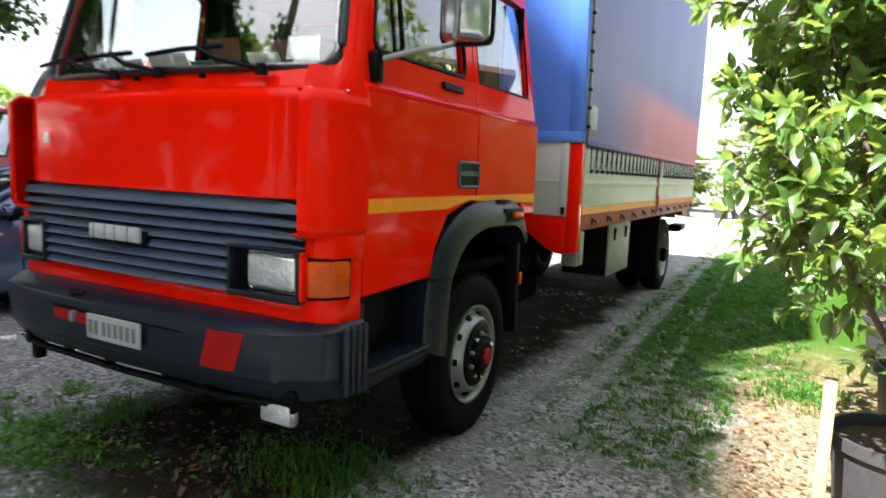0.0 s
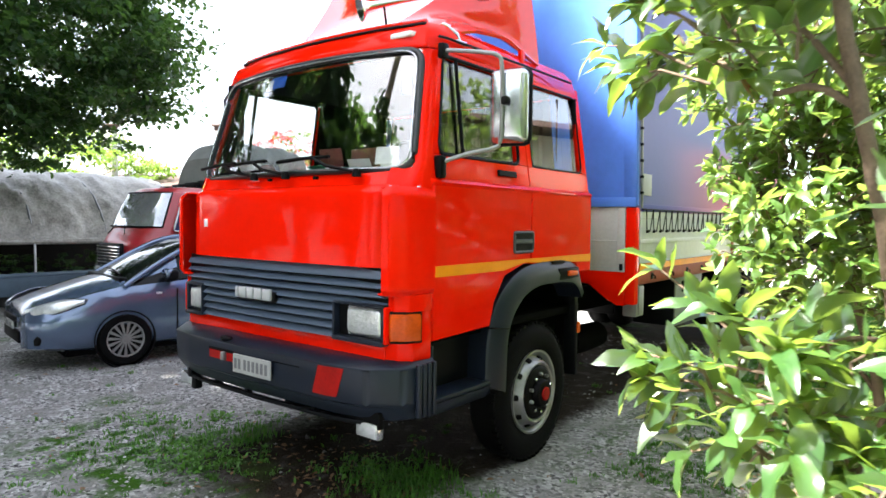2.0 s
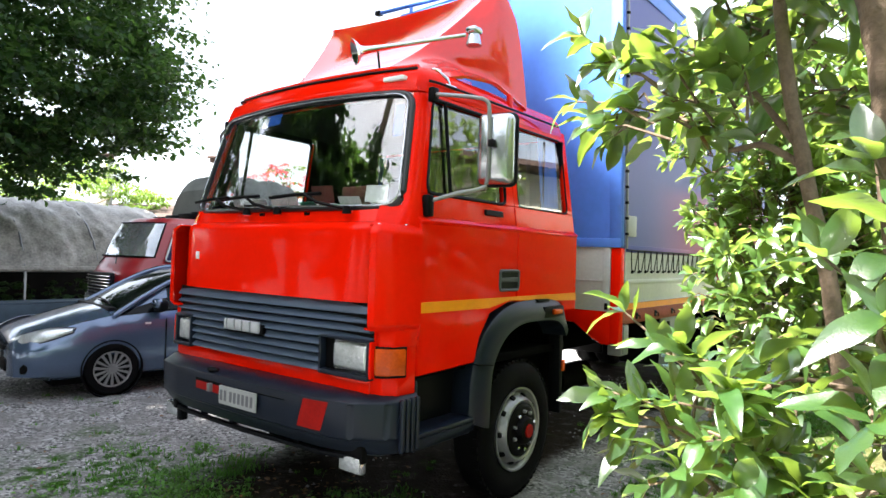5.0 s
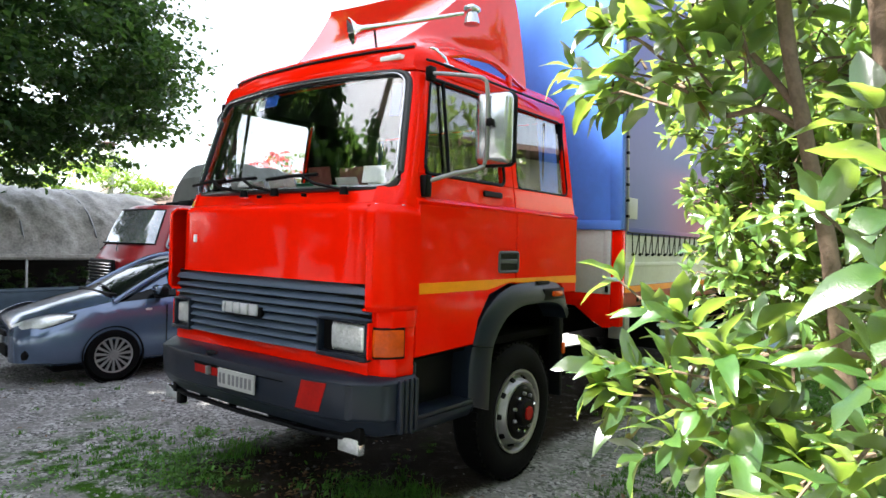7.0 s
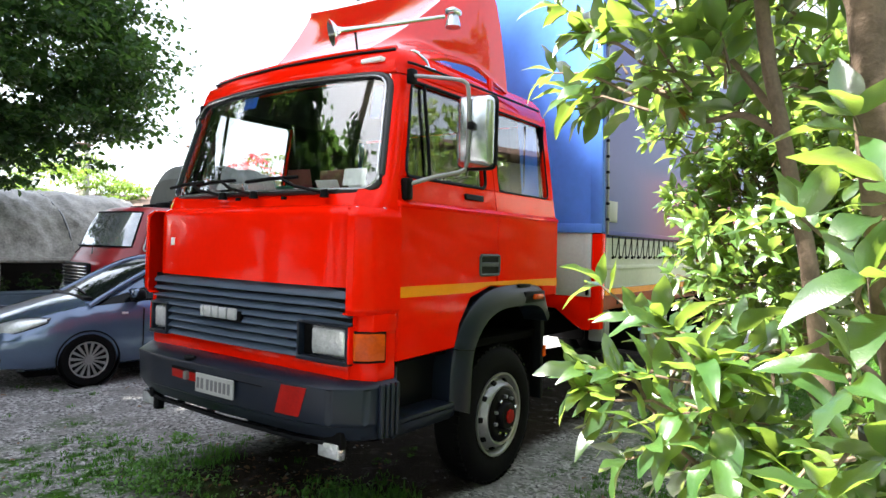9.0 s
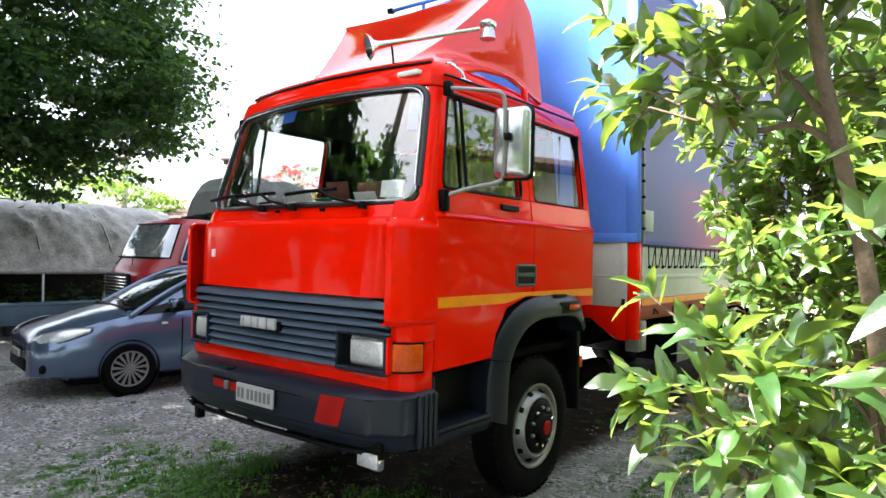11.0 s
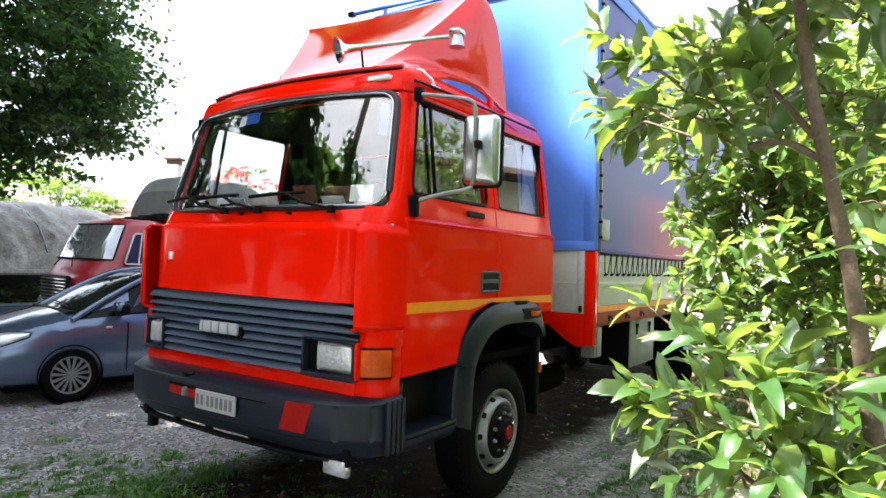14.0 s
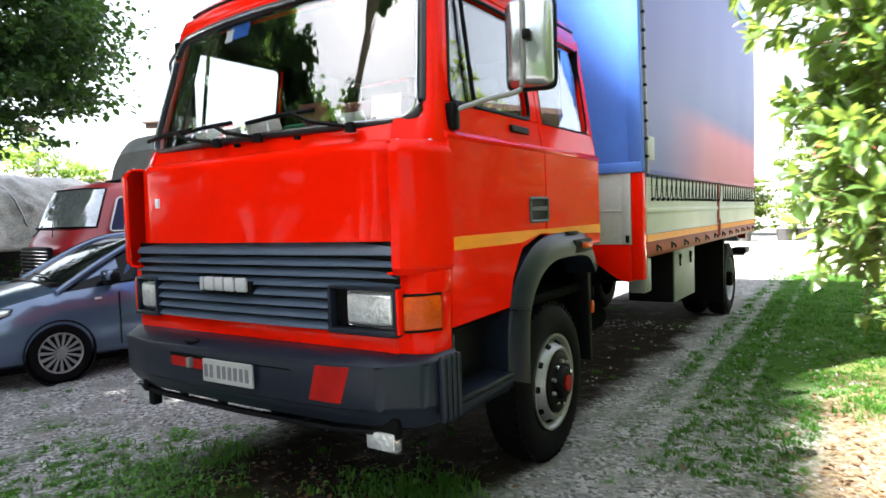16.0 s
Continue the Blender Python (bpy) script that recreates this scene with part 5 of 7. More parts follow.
dropside(1), dropside(-1)
# body coloured near-black to stand in for shade on its front face
tb = part("tool_box", box(0.75, 1.2, 4.2, 5.1, 0.64, 1.17, 0.02), DARK_PL, truck, "grey metal tool box, shade coloured onto its body, with a grey door")
part("box_door", box(1.19, 1.21, 4.21, 5.09, 0.645, 1.165, 0.006), GREY_BOX, tb, "grey steel door")
for y in (4.42, 4.88):
    part("latch", merge(box(1.205, 1.23, y - 0.03, y + 0.03, 1.06, 1.11, 0.006), box(1.205, 1.225, y - 0.012, y + 0.012, 0.99, 1.07, 0.004)), DARK_PL, tb)
both("rear_mudflap", merge(box(0.6, 1.2, 6.86, 6.9, 0.3, 1.15, 0.01), prism([(1.2, 6.88, 1.05), (1.2, 7.1, 1.14), (1.2, 7.9, 1.14), (1.2, 8.1, 1.05), (1.2, 8.1, 1.09), (1.2, 7.9, 1.17), (1.2, 7.1, 1.17), (1.2, 6.88, 1.09)], (-0.5, 0, 0), 0.005)), BLACK, truck)
part("rear_bar", merge(box(-1.15, 1.15, 9.0, 9.1, 0.78, 0.9, 0.02), box(-0.6, -0.5, 8.8, 9.05, 0.8, 1.2, 0.01), box(0.5, 0.6, 8.8, 9.05, 0.8, 1.2, 0.01), box(1.0, 1.2, 8.75, 9.2, 0.82, 0.92, 0.02)), DARK_PL, truck)
for s in (1, -1):
    part("tail_lamp", box(s * 1.0 - 0.15, s * 1.0 + 0.15, 9.1, 9.16, 1.05, 1.17, 0.01), RED_DULL, truck)


# ---- leaves and trees ----
def leaf_shape(length, width, curl, fold, seed, n=8):
    """One broad leaf along +y, its upper side +z: (verts, faces). Larger n also cups the blade."""
    r = random.Random(seed)
    verts, faces = [], []
    tw = r.uniform(-0.3, 0.3)
    cols = (-1.0, -0.55, 0.0, 0.55, 1.0) if n > 6 else (-1.0, 0.0, 1.0)
    for i in range(n + 1):
        t = i / n
        w = 0.5 * width * max(0.02, math.sin(math.pi * t ** 0.85) ** 0.7 * (1 - 0.25 * t ** 6)) if 0 < t < 1 else 0.01 * width
        y = length * (t - 0.05 * t * t)
        z = -curl * length * t * t + 0.1 * curl * length * math.sin(math.pi * t)
        for c in cols:
            wav = 0.09 * width * math.sin(t * 11 + seed + 1.5 * (c > 0)) * abs(c) ** 2
            dip = -0.03 * width * (1 - abs(c)) ** 3 * math.sin(math.pi * t)
            verts.append((c * w, y, z + fold * w * abs(c) ** 1.6 + wav * math.sin(math.pi * t) + dip + tw * t * c * w))
    k = len(cols)
    for i in range(n):
        for j in range(k - 1):
            a = k * i + j
            faces.append((a, a + 1, a + k + 1, a + k))
    return verts, faces


def leaf_basis(direction, normal_hint, roll=0.0):
    d = Vector(direction).normalized()
    x = d.cross(Vector(normal_hint))
    if x.length < 1e-3:
        x = d.cross(Vector((1, 0, 0)))
    x.normalize()
    z = x.cross(d)
    m = Matrix((x, d, z)).transposed().to_4x4()
    return m @ Matrix.Rotation(roll, 4, 'Y')


def joined_leaves(name, shapes, mats_, material, parent, label=""):
    """Many leaves as one mesh: shapes are (verts, faces), mats_ their (shape index, matrix)."""
    arr = [(np.array(v), np.array(f)) for v, f in shapes]
    vs, fs, base = [], [], 0
    for i, m in mats_:
        v, f = arr[i]
        mm = np.array(m)
        vs.append(v @ mm[:3, :3].T + mm[:3, 3])
        fs.append(f + base)
        base += len(v)
    me = bpy.data.meshes.new(name)
    V, Fq = np.concatenate(vs), np.concatenate(fs)
    me.vertices.add(len(V)); me.vertices.foreach_set("co", V.astype(np.float32).ravel())
    me.loops.add(Fq.size); me.loops.foreach_set("vertex_index", Fq.astype(np.int32).ravel())
    me.polygons.add(len(Fq)); me.polygons.foreach_set("loop_start", (np.arange(len(Fq)) * 4).astype(np.int32))
    me.update(calc_edges=True)
    me.validate()
    me.shade_smooth()
    me.materials.append(material)
    ob = new(name, me)
    ob.parent = parent
    if label:
        tagged(ob, label)
    return ob


def twig_leaves(r, start, end, step, size, droop=0.25, spread=1.0, tip=4):
    """Leaves set alternately along a twig and in a rosette at its tip: (origin, matrix, scale)."""
    a, b = Vector(start), Vector(end)
    d = (b - a).normalized()
    out = []
    n = max(2, int((b - a).length / step))
    ang = r.uniform(0, 6.28)
    for i in range(n):
        p = a.lerp(b, (i + 0.6) / n)
        ang += 2.4
        side = d.orthogonal().normalized()
        side = Matrix.Rotation(ang, 3, d) @ side
        way = (d * r.uniform(0.3, 0.8) + side * spread + Vector((0, 0, r.uniform(-droop * 1.5, 0.45)))).normalized()
        out.append(Matrix.Translation(p) @ leaf_basis(way, Vector((r.uniform(-.5, .5), r.uniform(-.5, .5), 1)), r.uniform(-0.5, 0.5)) @ Matrix.Scale(size * r.uniform(0.65, 1.15), 4))
    for i in range(tip):
        ang += 6.28 / tip + r.uniform(-0.3, 0.3)
        side = Matrix.Rotation(ang, 3, d) @ d.orthogonal().normalized()
        way = (d * r.uniform(0.5, 1.1) + side * spread * 0.9 + Vector((0, 0, r.uniform(-droop, 0.5)))).normalized()
        out.append(Matrix.Translation(b) @ leaf_basis(way, Vector((r.uniform(-.4, .4), r.uniform(-.4, .4), 1)), r.uniform(-0.5, 0.5)) @ Matrix.Scale(size * r.uniform(0.6, 1.0), 4))
    return out


BIG_SHAPES = [leaf_shape(1.0, w, c, f, s, 10) for w, c, f, s in ((0.37, 0.28, 0.22, 1), (0.42, 0.4, 0.35, 2), (0.38, 0.16, -0.12, 3), (0.44, 0.3, 0.4, 4), (0.35, 0.5, 0.15, 5), (0.4, 0.2, -0.2, 6), (0.39, -0.1, 0.35, 7))]
SMALL_SHAPES = [leaf_shape(1.0, w, c, f, s, 3) for w, c, f, s in ((0.42, 0.15, 0.3, 11), (0.5, 0.25, 0.3, 12), (0.46, 0.05, 0.4, 13))]
TREE_SHAPES = [leaf_shape(1.0, w, c, f, s, 4) for w, c, f, s in ((0.75, 0.2, 0.3, 21), (0.65, 0.3, 0.2, 22), (0.8, 0.1, 0.35, 23))]
BIG_MESHES = {}
for leaf_ in (LEAF_BIG, LEAF_YOUNG):
    BIG_MESHES[leaf_] = []
    for v_, f_ in BIG_SHAPES:
        me_ = bpy.data.meshes.new("leaf")
        me_.from_pydata(v_, [], f_)
        me_.shade_smooth()
        me_.materials.append(leaf_)
        BIG_MESHES[leaf_].append(me_)


def potted_tree(label, stems, twigs, size, seed, singles, pot_at, pot_r, pot_h, group, leaf=None):
    """A young broad-leaved tree in a pot: stems (lines with radii), leafy twigs (start, end)."""
    r = random.Random(seed)
    leaf = leaf or LEAF_BIG
    root = thing("potted_tree", label, "tree", group)
    px, py = pot_at
    pz = ground_height(px, py)
    M = Matrix.Translation((px, py, pz - 0.01))
    if pot_r:
        part("pot", lathe([(0, 0.0), (pot_r * 0.78, 0), (pot_r * 0.8, 0.01), (pot_r * 0.97, pot_h * 0.9), (pot_r * 1.04, pot_h * 0.9), (pot_r * 1.05, pot_h), (pot_r * 0.98, pot_h), (pot_r * 0.95, pot_h * 0.9), (0, pot_h * 0.89)], M, 36), POT, root, "dark plastic nursery pot", smooth=40)
        part("soil", lathe([(0, pot_h * 0.93), (pot_r * 0.6, pot_h * 0.925), (pot_r * 0.955, pot_h * 0.9)], M, 24), SOIL, root, smooth=60)
    for pts, r0, r1 in stems:
        line = smooth_path(pts, 6)
        k = len(line) - 1
        bmt = tube(line, [r0 + (r1 - r0) * i / k for i in range(k + 1)], 10)
        for v in bmt.verts:
            v.co += Vector((noise.noise(v.co * 25), noise.noise(v.co * 25 + Vector((9, 0, 0))), 0)) * r0 * 0.15
        part("trunk" if r0 > 0.018 else "limb", bmt, BARK_PALE, root, smooth=60)
    all_m = []
    tw = []
    for a, b, step in twigs:
        a, b = Vector(a), Vector(b)
        all_m += [(r.randrange(len(BIG_SHAPES)), m) for m in twig_leaves(r, a, b, step, size)]
        bend = (a + b) / 2 + Vector((r.uniform(-.03, .03), r.uniform(-.03, .03), 0.02))
        tw.append(tube([a, bend, b], [0.0045, 0.0035, 0.0025], 5))
    if tw:
        tagged(part("brushwood", merge(*tw), BARK_PALE, root, smooth=60), kind="stuff")
    for i, m in all_m[:singles]:
        o = new("leaf", BIG_MESHES[leaf][i])
        o.parent = root
        o.matrix_local = m
    if len(all_m) > singles:
        tagged(joined_leaves("foliage", BIG_SHAPES, all_m[singles:], leaf, root), kind="stuff")
    return root


def bush_twigs(r, centre, radii, count, length, inward=0.5):
    """Twigs that fan out through a rounded crown."""
    out = []
    c = Vector(centre)
    for _ in range(count):
        d = Vector((r.gauss(0, 1), r.gauss(0, 1), r.gauss(0.15, 1))).normalized()
        k = r.uniform(inward, 1.0) ** 0.7
        p = c + Vector((d.x * radii[0], d.y * radii[1], d.z * radii[2])) * k
        way = (Vector((d.x, d.y, d.z * 0.5 + 0.25)) + Vector((r.uniform(-.4, .4), r.uniform(-.4, .4), 0))).normalized()
        out.append((p - way * length * r.uniform(0.5, 1.0), p, 0.05))
    return out


def make_crown(name, parent, centre, radii, clumps, per, size, shapes, material, seed, gap=0.25, flat=0.26):
    """Crown of leaves in uneven clumps, thick at the outside, with gaps."""
    r = random.Random(seed)
    c = Vector(centre)
    ms = []
    for _ in range(clumps):
        d = Vector((r.gauss(0, 1), r.gauss(0, 1), r.gauss(0, 1))).normalized()
        k = r.uniform(0.35, 1.0) ** 0.6
        q = c + Vector((d.x * radii[0], d.y * radii[1], d.z * radii[2])) * k * (1 + 0.22 * noise.noise(d * 2.3 + Vector((seed, 0, 0))))
        if noise.noise(q * 0.55 + Vector((0, seed, 0))) < -gap:
            continue
        s = r.uniform(0.35, 0.8) * min(radii) * 0.19
        for _ in range(per):
            o = Vector((r.gauss(0, s), r.gauss(0, s), r.gauss(0, s * flat)))
            way = Vector((r.uniform(-1, 1), r.uniform(-1, 1), r.uniform(-0.7, 0.15)))
            ms.append((r.randrange(len(shapes)), Matrix.Translation(q + o) @ leaf_basis(way, Vector((r.uniform(-.5, .5), r.uniform(-.5, .5), 1))) @ Matrix.Scale(size * r.uniform(0.6, 1.2), 4)))
    return joined_leaves(name, shapes, ms, material, parent)


def make_tree(label, at, trunk_h, centre, radii, clumps, per, size, material, seed, trunk_r=0.22, shapes=TREE_SHAPES, group="", gap=0.25):
    root = thing("tree", label, "tree", group)
    x, y = at
    c = Vector(centre)
    z = ground_height(x, y) - 0.05
    bits = tube(smooth_path([(x, y, z), (x + 0.05, y, z + trunk_h * 0.5), (x, y + 0.05, z + trunk_h), c.lerp(Vector((x, y, c.z)), 0.5) + Vector((0, 0, radii[2] * 0.2))], 4), [trunk_r * (1.25 - 0.85 * i / 12) for i in range(13)], 12)
    part("trunk", bits, BARK, root, smooth=60)
    r = random.Random(seed + 5)
    for i in range(9):
        a = i / 9 * math.tau + r.uniform(-.3, .3)
        e = c + Vector((math.cos(a) * radii[0] * 0.8, math.sin(a) * radii[1] * 0.8, r.uniform(-0.5, 0.5) * radii[2]))
        s = Vector((x, y, z + trunk_h * r.uniform(0.75, 1.15)))
        part("limb", tube(smooth_path([s, s.lerp(e, 0.45) + Vector((0, 0, 0.25)), e], 4), [trunk_r * (0.42 - 0.36 * j / 8) for j in range(9)], 7), BARK, root, smooth=60)
    tagged(make_crown("crown", root, centre, radii, clumps, per, size, shapes, material, seed, gap), kind="stuff")
    return root


# ---- the hedge of potted trees beside the drive ----
R = random.Random(4)
near_twigs = []
# leafy tips of the branch that reaches out towards the lorry, of the low bough and of the nearest shoots
BOUGH = ((2.76, -1.06, 2.17), (2.84, -1.06, 2.09), (2.86, -1.05, 2.25), (2.96, -1.05, 2.23), (3.02, -1.06, 2.15), (3.12, -1.1, 2.19), (3.18, -1.08, 2.2), (2.78, -1.06, 2.34), (3.17, -1.12, 2.13), (3.19, -0.99, 2.05), (2.92, -1.04, 2.14), (3.0, -1.01, 2.29))
LOW = ((2.94, -1.13, 1.62), (3.1, -1.19, 1.56), (3.26, -1.2, 1.54), (3.1, -1.26, 1.45), (2.95, -1.26, 1.45), (3.04, -1.29, 1.39), (3.22, -1.27, 1.47), (3.18, -1.3, 1.39), (3.35, -1.24, 1.5), (3.26, -1.35, 1.33), (3.14, -1.33, 1.33), (3.03, -1.16, 1.55))
SHOOT = ((3.41, -1.56, 1.76), (3.47, -1.55, 1.9), (3.49, -1.6, 1.68), (3.48, -1.62, 1.54), (3.45, -1.62, 1.4), (3.39, -1.55, 1.34), (3.51, -1.62, 1.8), (3.52, -1.6, 1.45))
for tips, hub, reach in ((BOUGH, (3.22, -1.02, 2.0), 0.45), (LOW, (3.3, -1.12, 1.32), 0.55), (SHOOT, (3.56, -1.3, 1.45), 0.5)):
    for tip in tips:
        p_, h_ = Vector(tip), Vector(hub)
        near_twigs.append((p_ + (h_ - p_) * reach, p_, 0.06))
near_twigs += bush_twigs(R, (2.98, -0.95, 2.2), (0.24, 0.16, 0.16), 16, 0.1)
near_twigs += bush_twigs(R, (3.22, -0.9, 2.42), (0.3, 0.3, 0.2), 24, 0.12)
near_twigs += bush_twigs(R, (3.14, -1.18, 1.38), (0.22, 0.2, 0.18), 26, 0.12)
near_twigs += bush_twigs(R, (3.36, -1.2, 1.2), (0.2, 0.22, 0.14), 20, 0.12)
near_twigs += bush_twigs(R, (3.5, -0.45, 2.55), (0.6, 0.35, 0.6), 120, 0.14)
near_twigs += bush_twigs(R, (4.0, -0.1, 2.4), (0.5, 0.5, 0.9), 170, 0.16, 0.2)
# two unseen clusters overhead, added to keep sun off trunk and upper leaves
near_twigs += bush_twigs(R, (3.12, -1.85, 3.12), (0.5, 0.55, 0.22), 260, 0.12, 0.1)
near_twigs += bush_twigs(R, (3.4, -0.95, 3.35), (0.85, 0.75, 0.4), 340, 0.14, 0.1)
stems = [
    ([(3.52, -1.0, 0.3), (3.44, -1.03, 1.1), (3.39, -1.04, 1.48), (3.36, -1.04, 1.7), (3.31, -1.06, 1.95), (3.26, -1.03, 2.21), (3.2, -1.0, 2.7)], 0.022, 0.014),
    ([(3.66, -1.12, 0.3), (3.62, -1.3, 1.0), (3.535, -1.43, 1.55), (3.495, -1.46, 1.9), (3.475, -1.46, 2.1), (3.43, -1.46, 2.26), (3.32, -1.44, 2.6), (3.25, -1.4, 3.1)], 0.034, 0.028),
    ([(3.31, -1.06, 1.96), (3.22, -1.03, 2.02), (3.11, -0.97, 2.03), (2.97, -0.88, 2.14), (2.81, -0.86, 2.11)], 0.009, 0.004),
    ([(3.3, -1.05, 2.0), (3.2, -1.0, 2.14), (3.1, -0.96, 2.26)], 0.01, 0.004),
    ([(3.52, -1.15, 1.45), (3.47, -1.22, 1.51), (3.39, -1.16, 1.51), (3.3, -1.1, 1.5), (3.15, -1.15, 1.42)], 0.008, 0.004),
    ([(3.46, -1.02, 0.85), (3.36, -1.1, 1.1), (3.15, -1.22, 1.3)], 0.011, 0.005),
]
potted_tree("young evergreen tree with big glossy leaves in a pot", stems, near_twigs, 0.125, 7, 300, (3.55, -0.95), 0.26, 0.36, "potted trees along the drive")
twigs2 = bush_twigs(R, (2.93, 1.0, 1.75), (0.5, 0.6, 0.7), 340, 0.14, 0.3) + bush_twigs(R, (2.82, 0.95, 2.6), (0.58, 0.6, 0.55), 220, 0.14, 0.3)
potted_tree("bushy evergreen potted tree with bright green leaves", [([(3.25, 1.25, 0.3), (3.2, 1.1, 1.0), (2.97, 1.0, 1.9), (2.9, 1.0, 2.8)], 0.03, 0.012), ([(3.2, 1.2, 0.9), (2.87, 0.9, 1.5), (2.67, 0.85, 2.0)], 0.014, 0.006)], twigs2, 0.125, 8, 120, (3.3, 1.3), 0.3, 0.55, "potted trees along the drive", LEAF_YOUNG)
twigs3 = bush_twigs(R, (3.4, 2.7, 1.95), (0.8, 0.9, 1.55), 560, 0.16, 0.3)
potted_tree("bushy evergreen potted tree with bright green leaves", [([(3.6, 2.5, 0.3), (3.45, 2.55, 1.2), (3.35, 2.6, 2.6)], 0.03, 0.012)], twigs3, 0.13, 9, 60, (3.6, 2.5), 0.32, 0.6, "potted trees along the drive", LEAF_YOUNG)
twigs_back = bush_twigs(R, (3.8, 2.0, 3.0), (0.65, 0.9, 1.4), 620, 0.18, 0.1)
potted_tree("tall dense evergreen potted tree", [([(3.9, 2.0, 0.3), (3.85, 2.0, 1.4), (3.8, 2.0, 3.2)], 0.035, 0.012)], twigs_back, 0.145, 14, 0, (3.95, 1.85), 0.28, 0.5, "potted trees along the drive")
# the upper cluster is unseen, added to shade the leaves behind
twigs4 = bush_twigs(R, (4.2, 0.6, 2.2), (0.9, 1.4, 1.8), 760, 0.18, 0.2) + bush_twigs(R, (3.7, -0.3, 4.2), (0.8, 1.2, 0.4), 320, 0.2, 0.1)
potted_tree("tall dense evergreen potted tree", [([(4.25, 0.6, 0.3), (4.2, 0.6, 1.4), (4.2, 0.6, 2.8), (3.9, 0.0, 4.1)], 0.035, 0.012)], twigs4, 0.145, 10, 0, (4.25, 0.6), 0.32, 0.5, "potted trees along the drive")
twigs5 = bush_twigs(R, (5.0, 2.9, 2.0), (1.0, 1.5, 1.9), 560, 0.2, 0.3)
hedge_tree = potted_tree("tall dense evergreen potted tree", [([(5.0, 2.9, 0.3), (5.0, 2.9, 1.4), (4.95, 2.9, 2.8)], 0.035, 0.012)], twigs5, 0.16, 11, 0, (5.0, 2.9), 0.32, 0.5, "potted trees along the drive")
for dx, dy, turn in ((0.2, 2.7, 70), (0.4, 5.3, 160), (0.6, 8.0, 250), (0.1, -2.6, 200), (1.6, -1.2, 40), (1.7, 1.5, 120), (1.8, 4.2, 310)):
    copy_thing(hedge_tree, Matrix.Translation((5.0 + dx, 2.9 + dy, 0)) @ Matrix.Rotation(radians(turn), 4, 'Z') @ Matrix.Translation((-5.0, -2.9, 0)))
for i, (x, y) in enumerate(((3.7, 4.6), (4.0, 6.8), (4.3, 9.0))):
    tw = bush_twigs(R, (x, y, 2.9 if i == 0 else 1.7), (0.9, 1.1, 2.0 if i == 0 else 1.2), 420 if i == 0 else 240, 0.18, 0.35)
    potted_tree("bushy evergreen potted tree with bright green leaves", [([(x, y, 0.3), (x, y, 1.4), (x, y, 2.6)], 0.03, 0.012)], tw, 0.14, 20 + i, 0, (x, y), 0.32, 0.5, "potted trees along the drive", LEAF_YOUNG)
tagged(part("wooden_stake", box(2.95, 3.0, 1.05, 1.1, 0.0, 0.8, 0.006), WOOD), "pale wooden stake beside the pots", "stake")

# ---- big tree, and unseen trees added for shade ----
yard_tree = make_tree("large dark green broad-leaved tree over the yard", (-10.2, -1.8), 3.6, (-10.0, -2.0, 8.2), (2.6, 5.6, 5.2), 860, 60, 0.15, LEAF_TREE, 31, 0.3, gap=0.2)
tagged(make_crown("lower_crown", yard_tree, (-9.9, 1.9, 5.3), (2.5, 3.0, 2.6), 760, 62, 0.135, TREE_SHAPES, LEAF_TREE, 33, 0.26), kind="stuff")
tagged(make_crown("far_bough", yard_tree, (-14.2, -0.2, 9.0), (2.4, 3.6, 2.2), 260, 50, 0.2, TREE_SHAPES, LEAF_TREE, 37, 0.35), kind="stuff")
# unseen crown added so the roof deflector mirrors dark leaves
tagged(make_crown("top_crown", yard_tree, (-10.4, 0.6, 14.2), (2.6, 3.2, 3.0), 520, 52, 0.18, TREE_SHAPES, LEAF_TREE, 38, 0.5), kind="stuff")
# unseen bough added to shade the ground before the hatchback
tagged(make_crown("long_bough", yard_tree, (-5.7, -4.2, 6.4), (2.0, 1.7, 1.1), 150, 50, 0.2, TREE_SHAPES, LEAF_TREE, 36, 0.6), kind="stuff")
tagged(make_crown("upper_crown", yard_tree, (-9.7, -4.0, 11.0), (2.6, 2.5, 3.6), 820, 56, 0.16, TREE_SHAPES, LEAF_TREE, 35, 0.45), kind="stuff")
# out-of-view crown set on the sun's line to the cab front
make_tree("unseen tall tree added to shade the front of the lorry", (-9.3, -15.6), 19.0, (-9.4, -14.4, 24.0), (1.8, 4.3, 2.2), 800, 44, 0.42, LEAF_TREE, 32, 0.4, gap=0.8)
# never in view; blocks sun from the ground left of the lorry
make_tree("unseen spreading tree added to shade the yard", (-5.9, -5.6), 2.6, (-5.3, -5.1, 4.3), (3.2, 2.7, 1.4), 420, 44, 0.36, LEAF_TREE, 71, 0.25, gap=0.6)
# trees outside the view, added to cut low sky light and dull reflections
for tx, ty in ((-3.0, -19.0), (5.5, -20.0), (-10.5, -17.0), (-17.5, -12.5), (12.5, -14.0), (-8.5, -11.0)):
    make_tree("unseen dark green tree added to darken reflections and sky light", (tx, ty), 4.0, (tx, ty, 6.4), (4.6, 3.8, 5.2), 330, 42, 0.38, LEAF_TREE, 50 + int(tx), 0.3, gap=0.6)

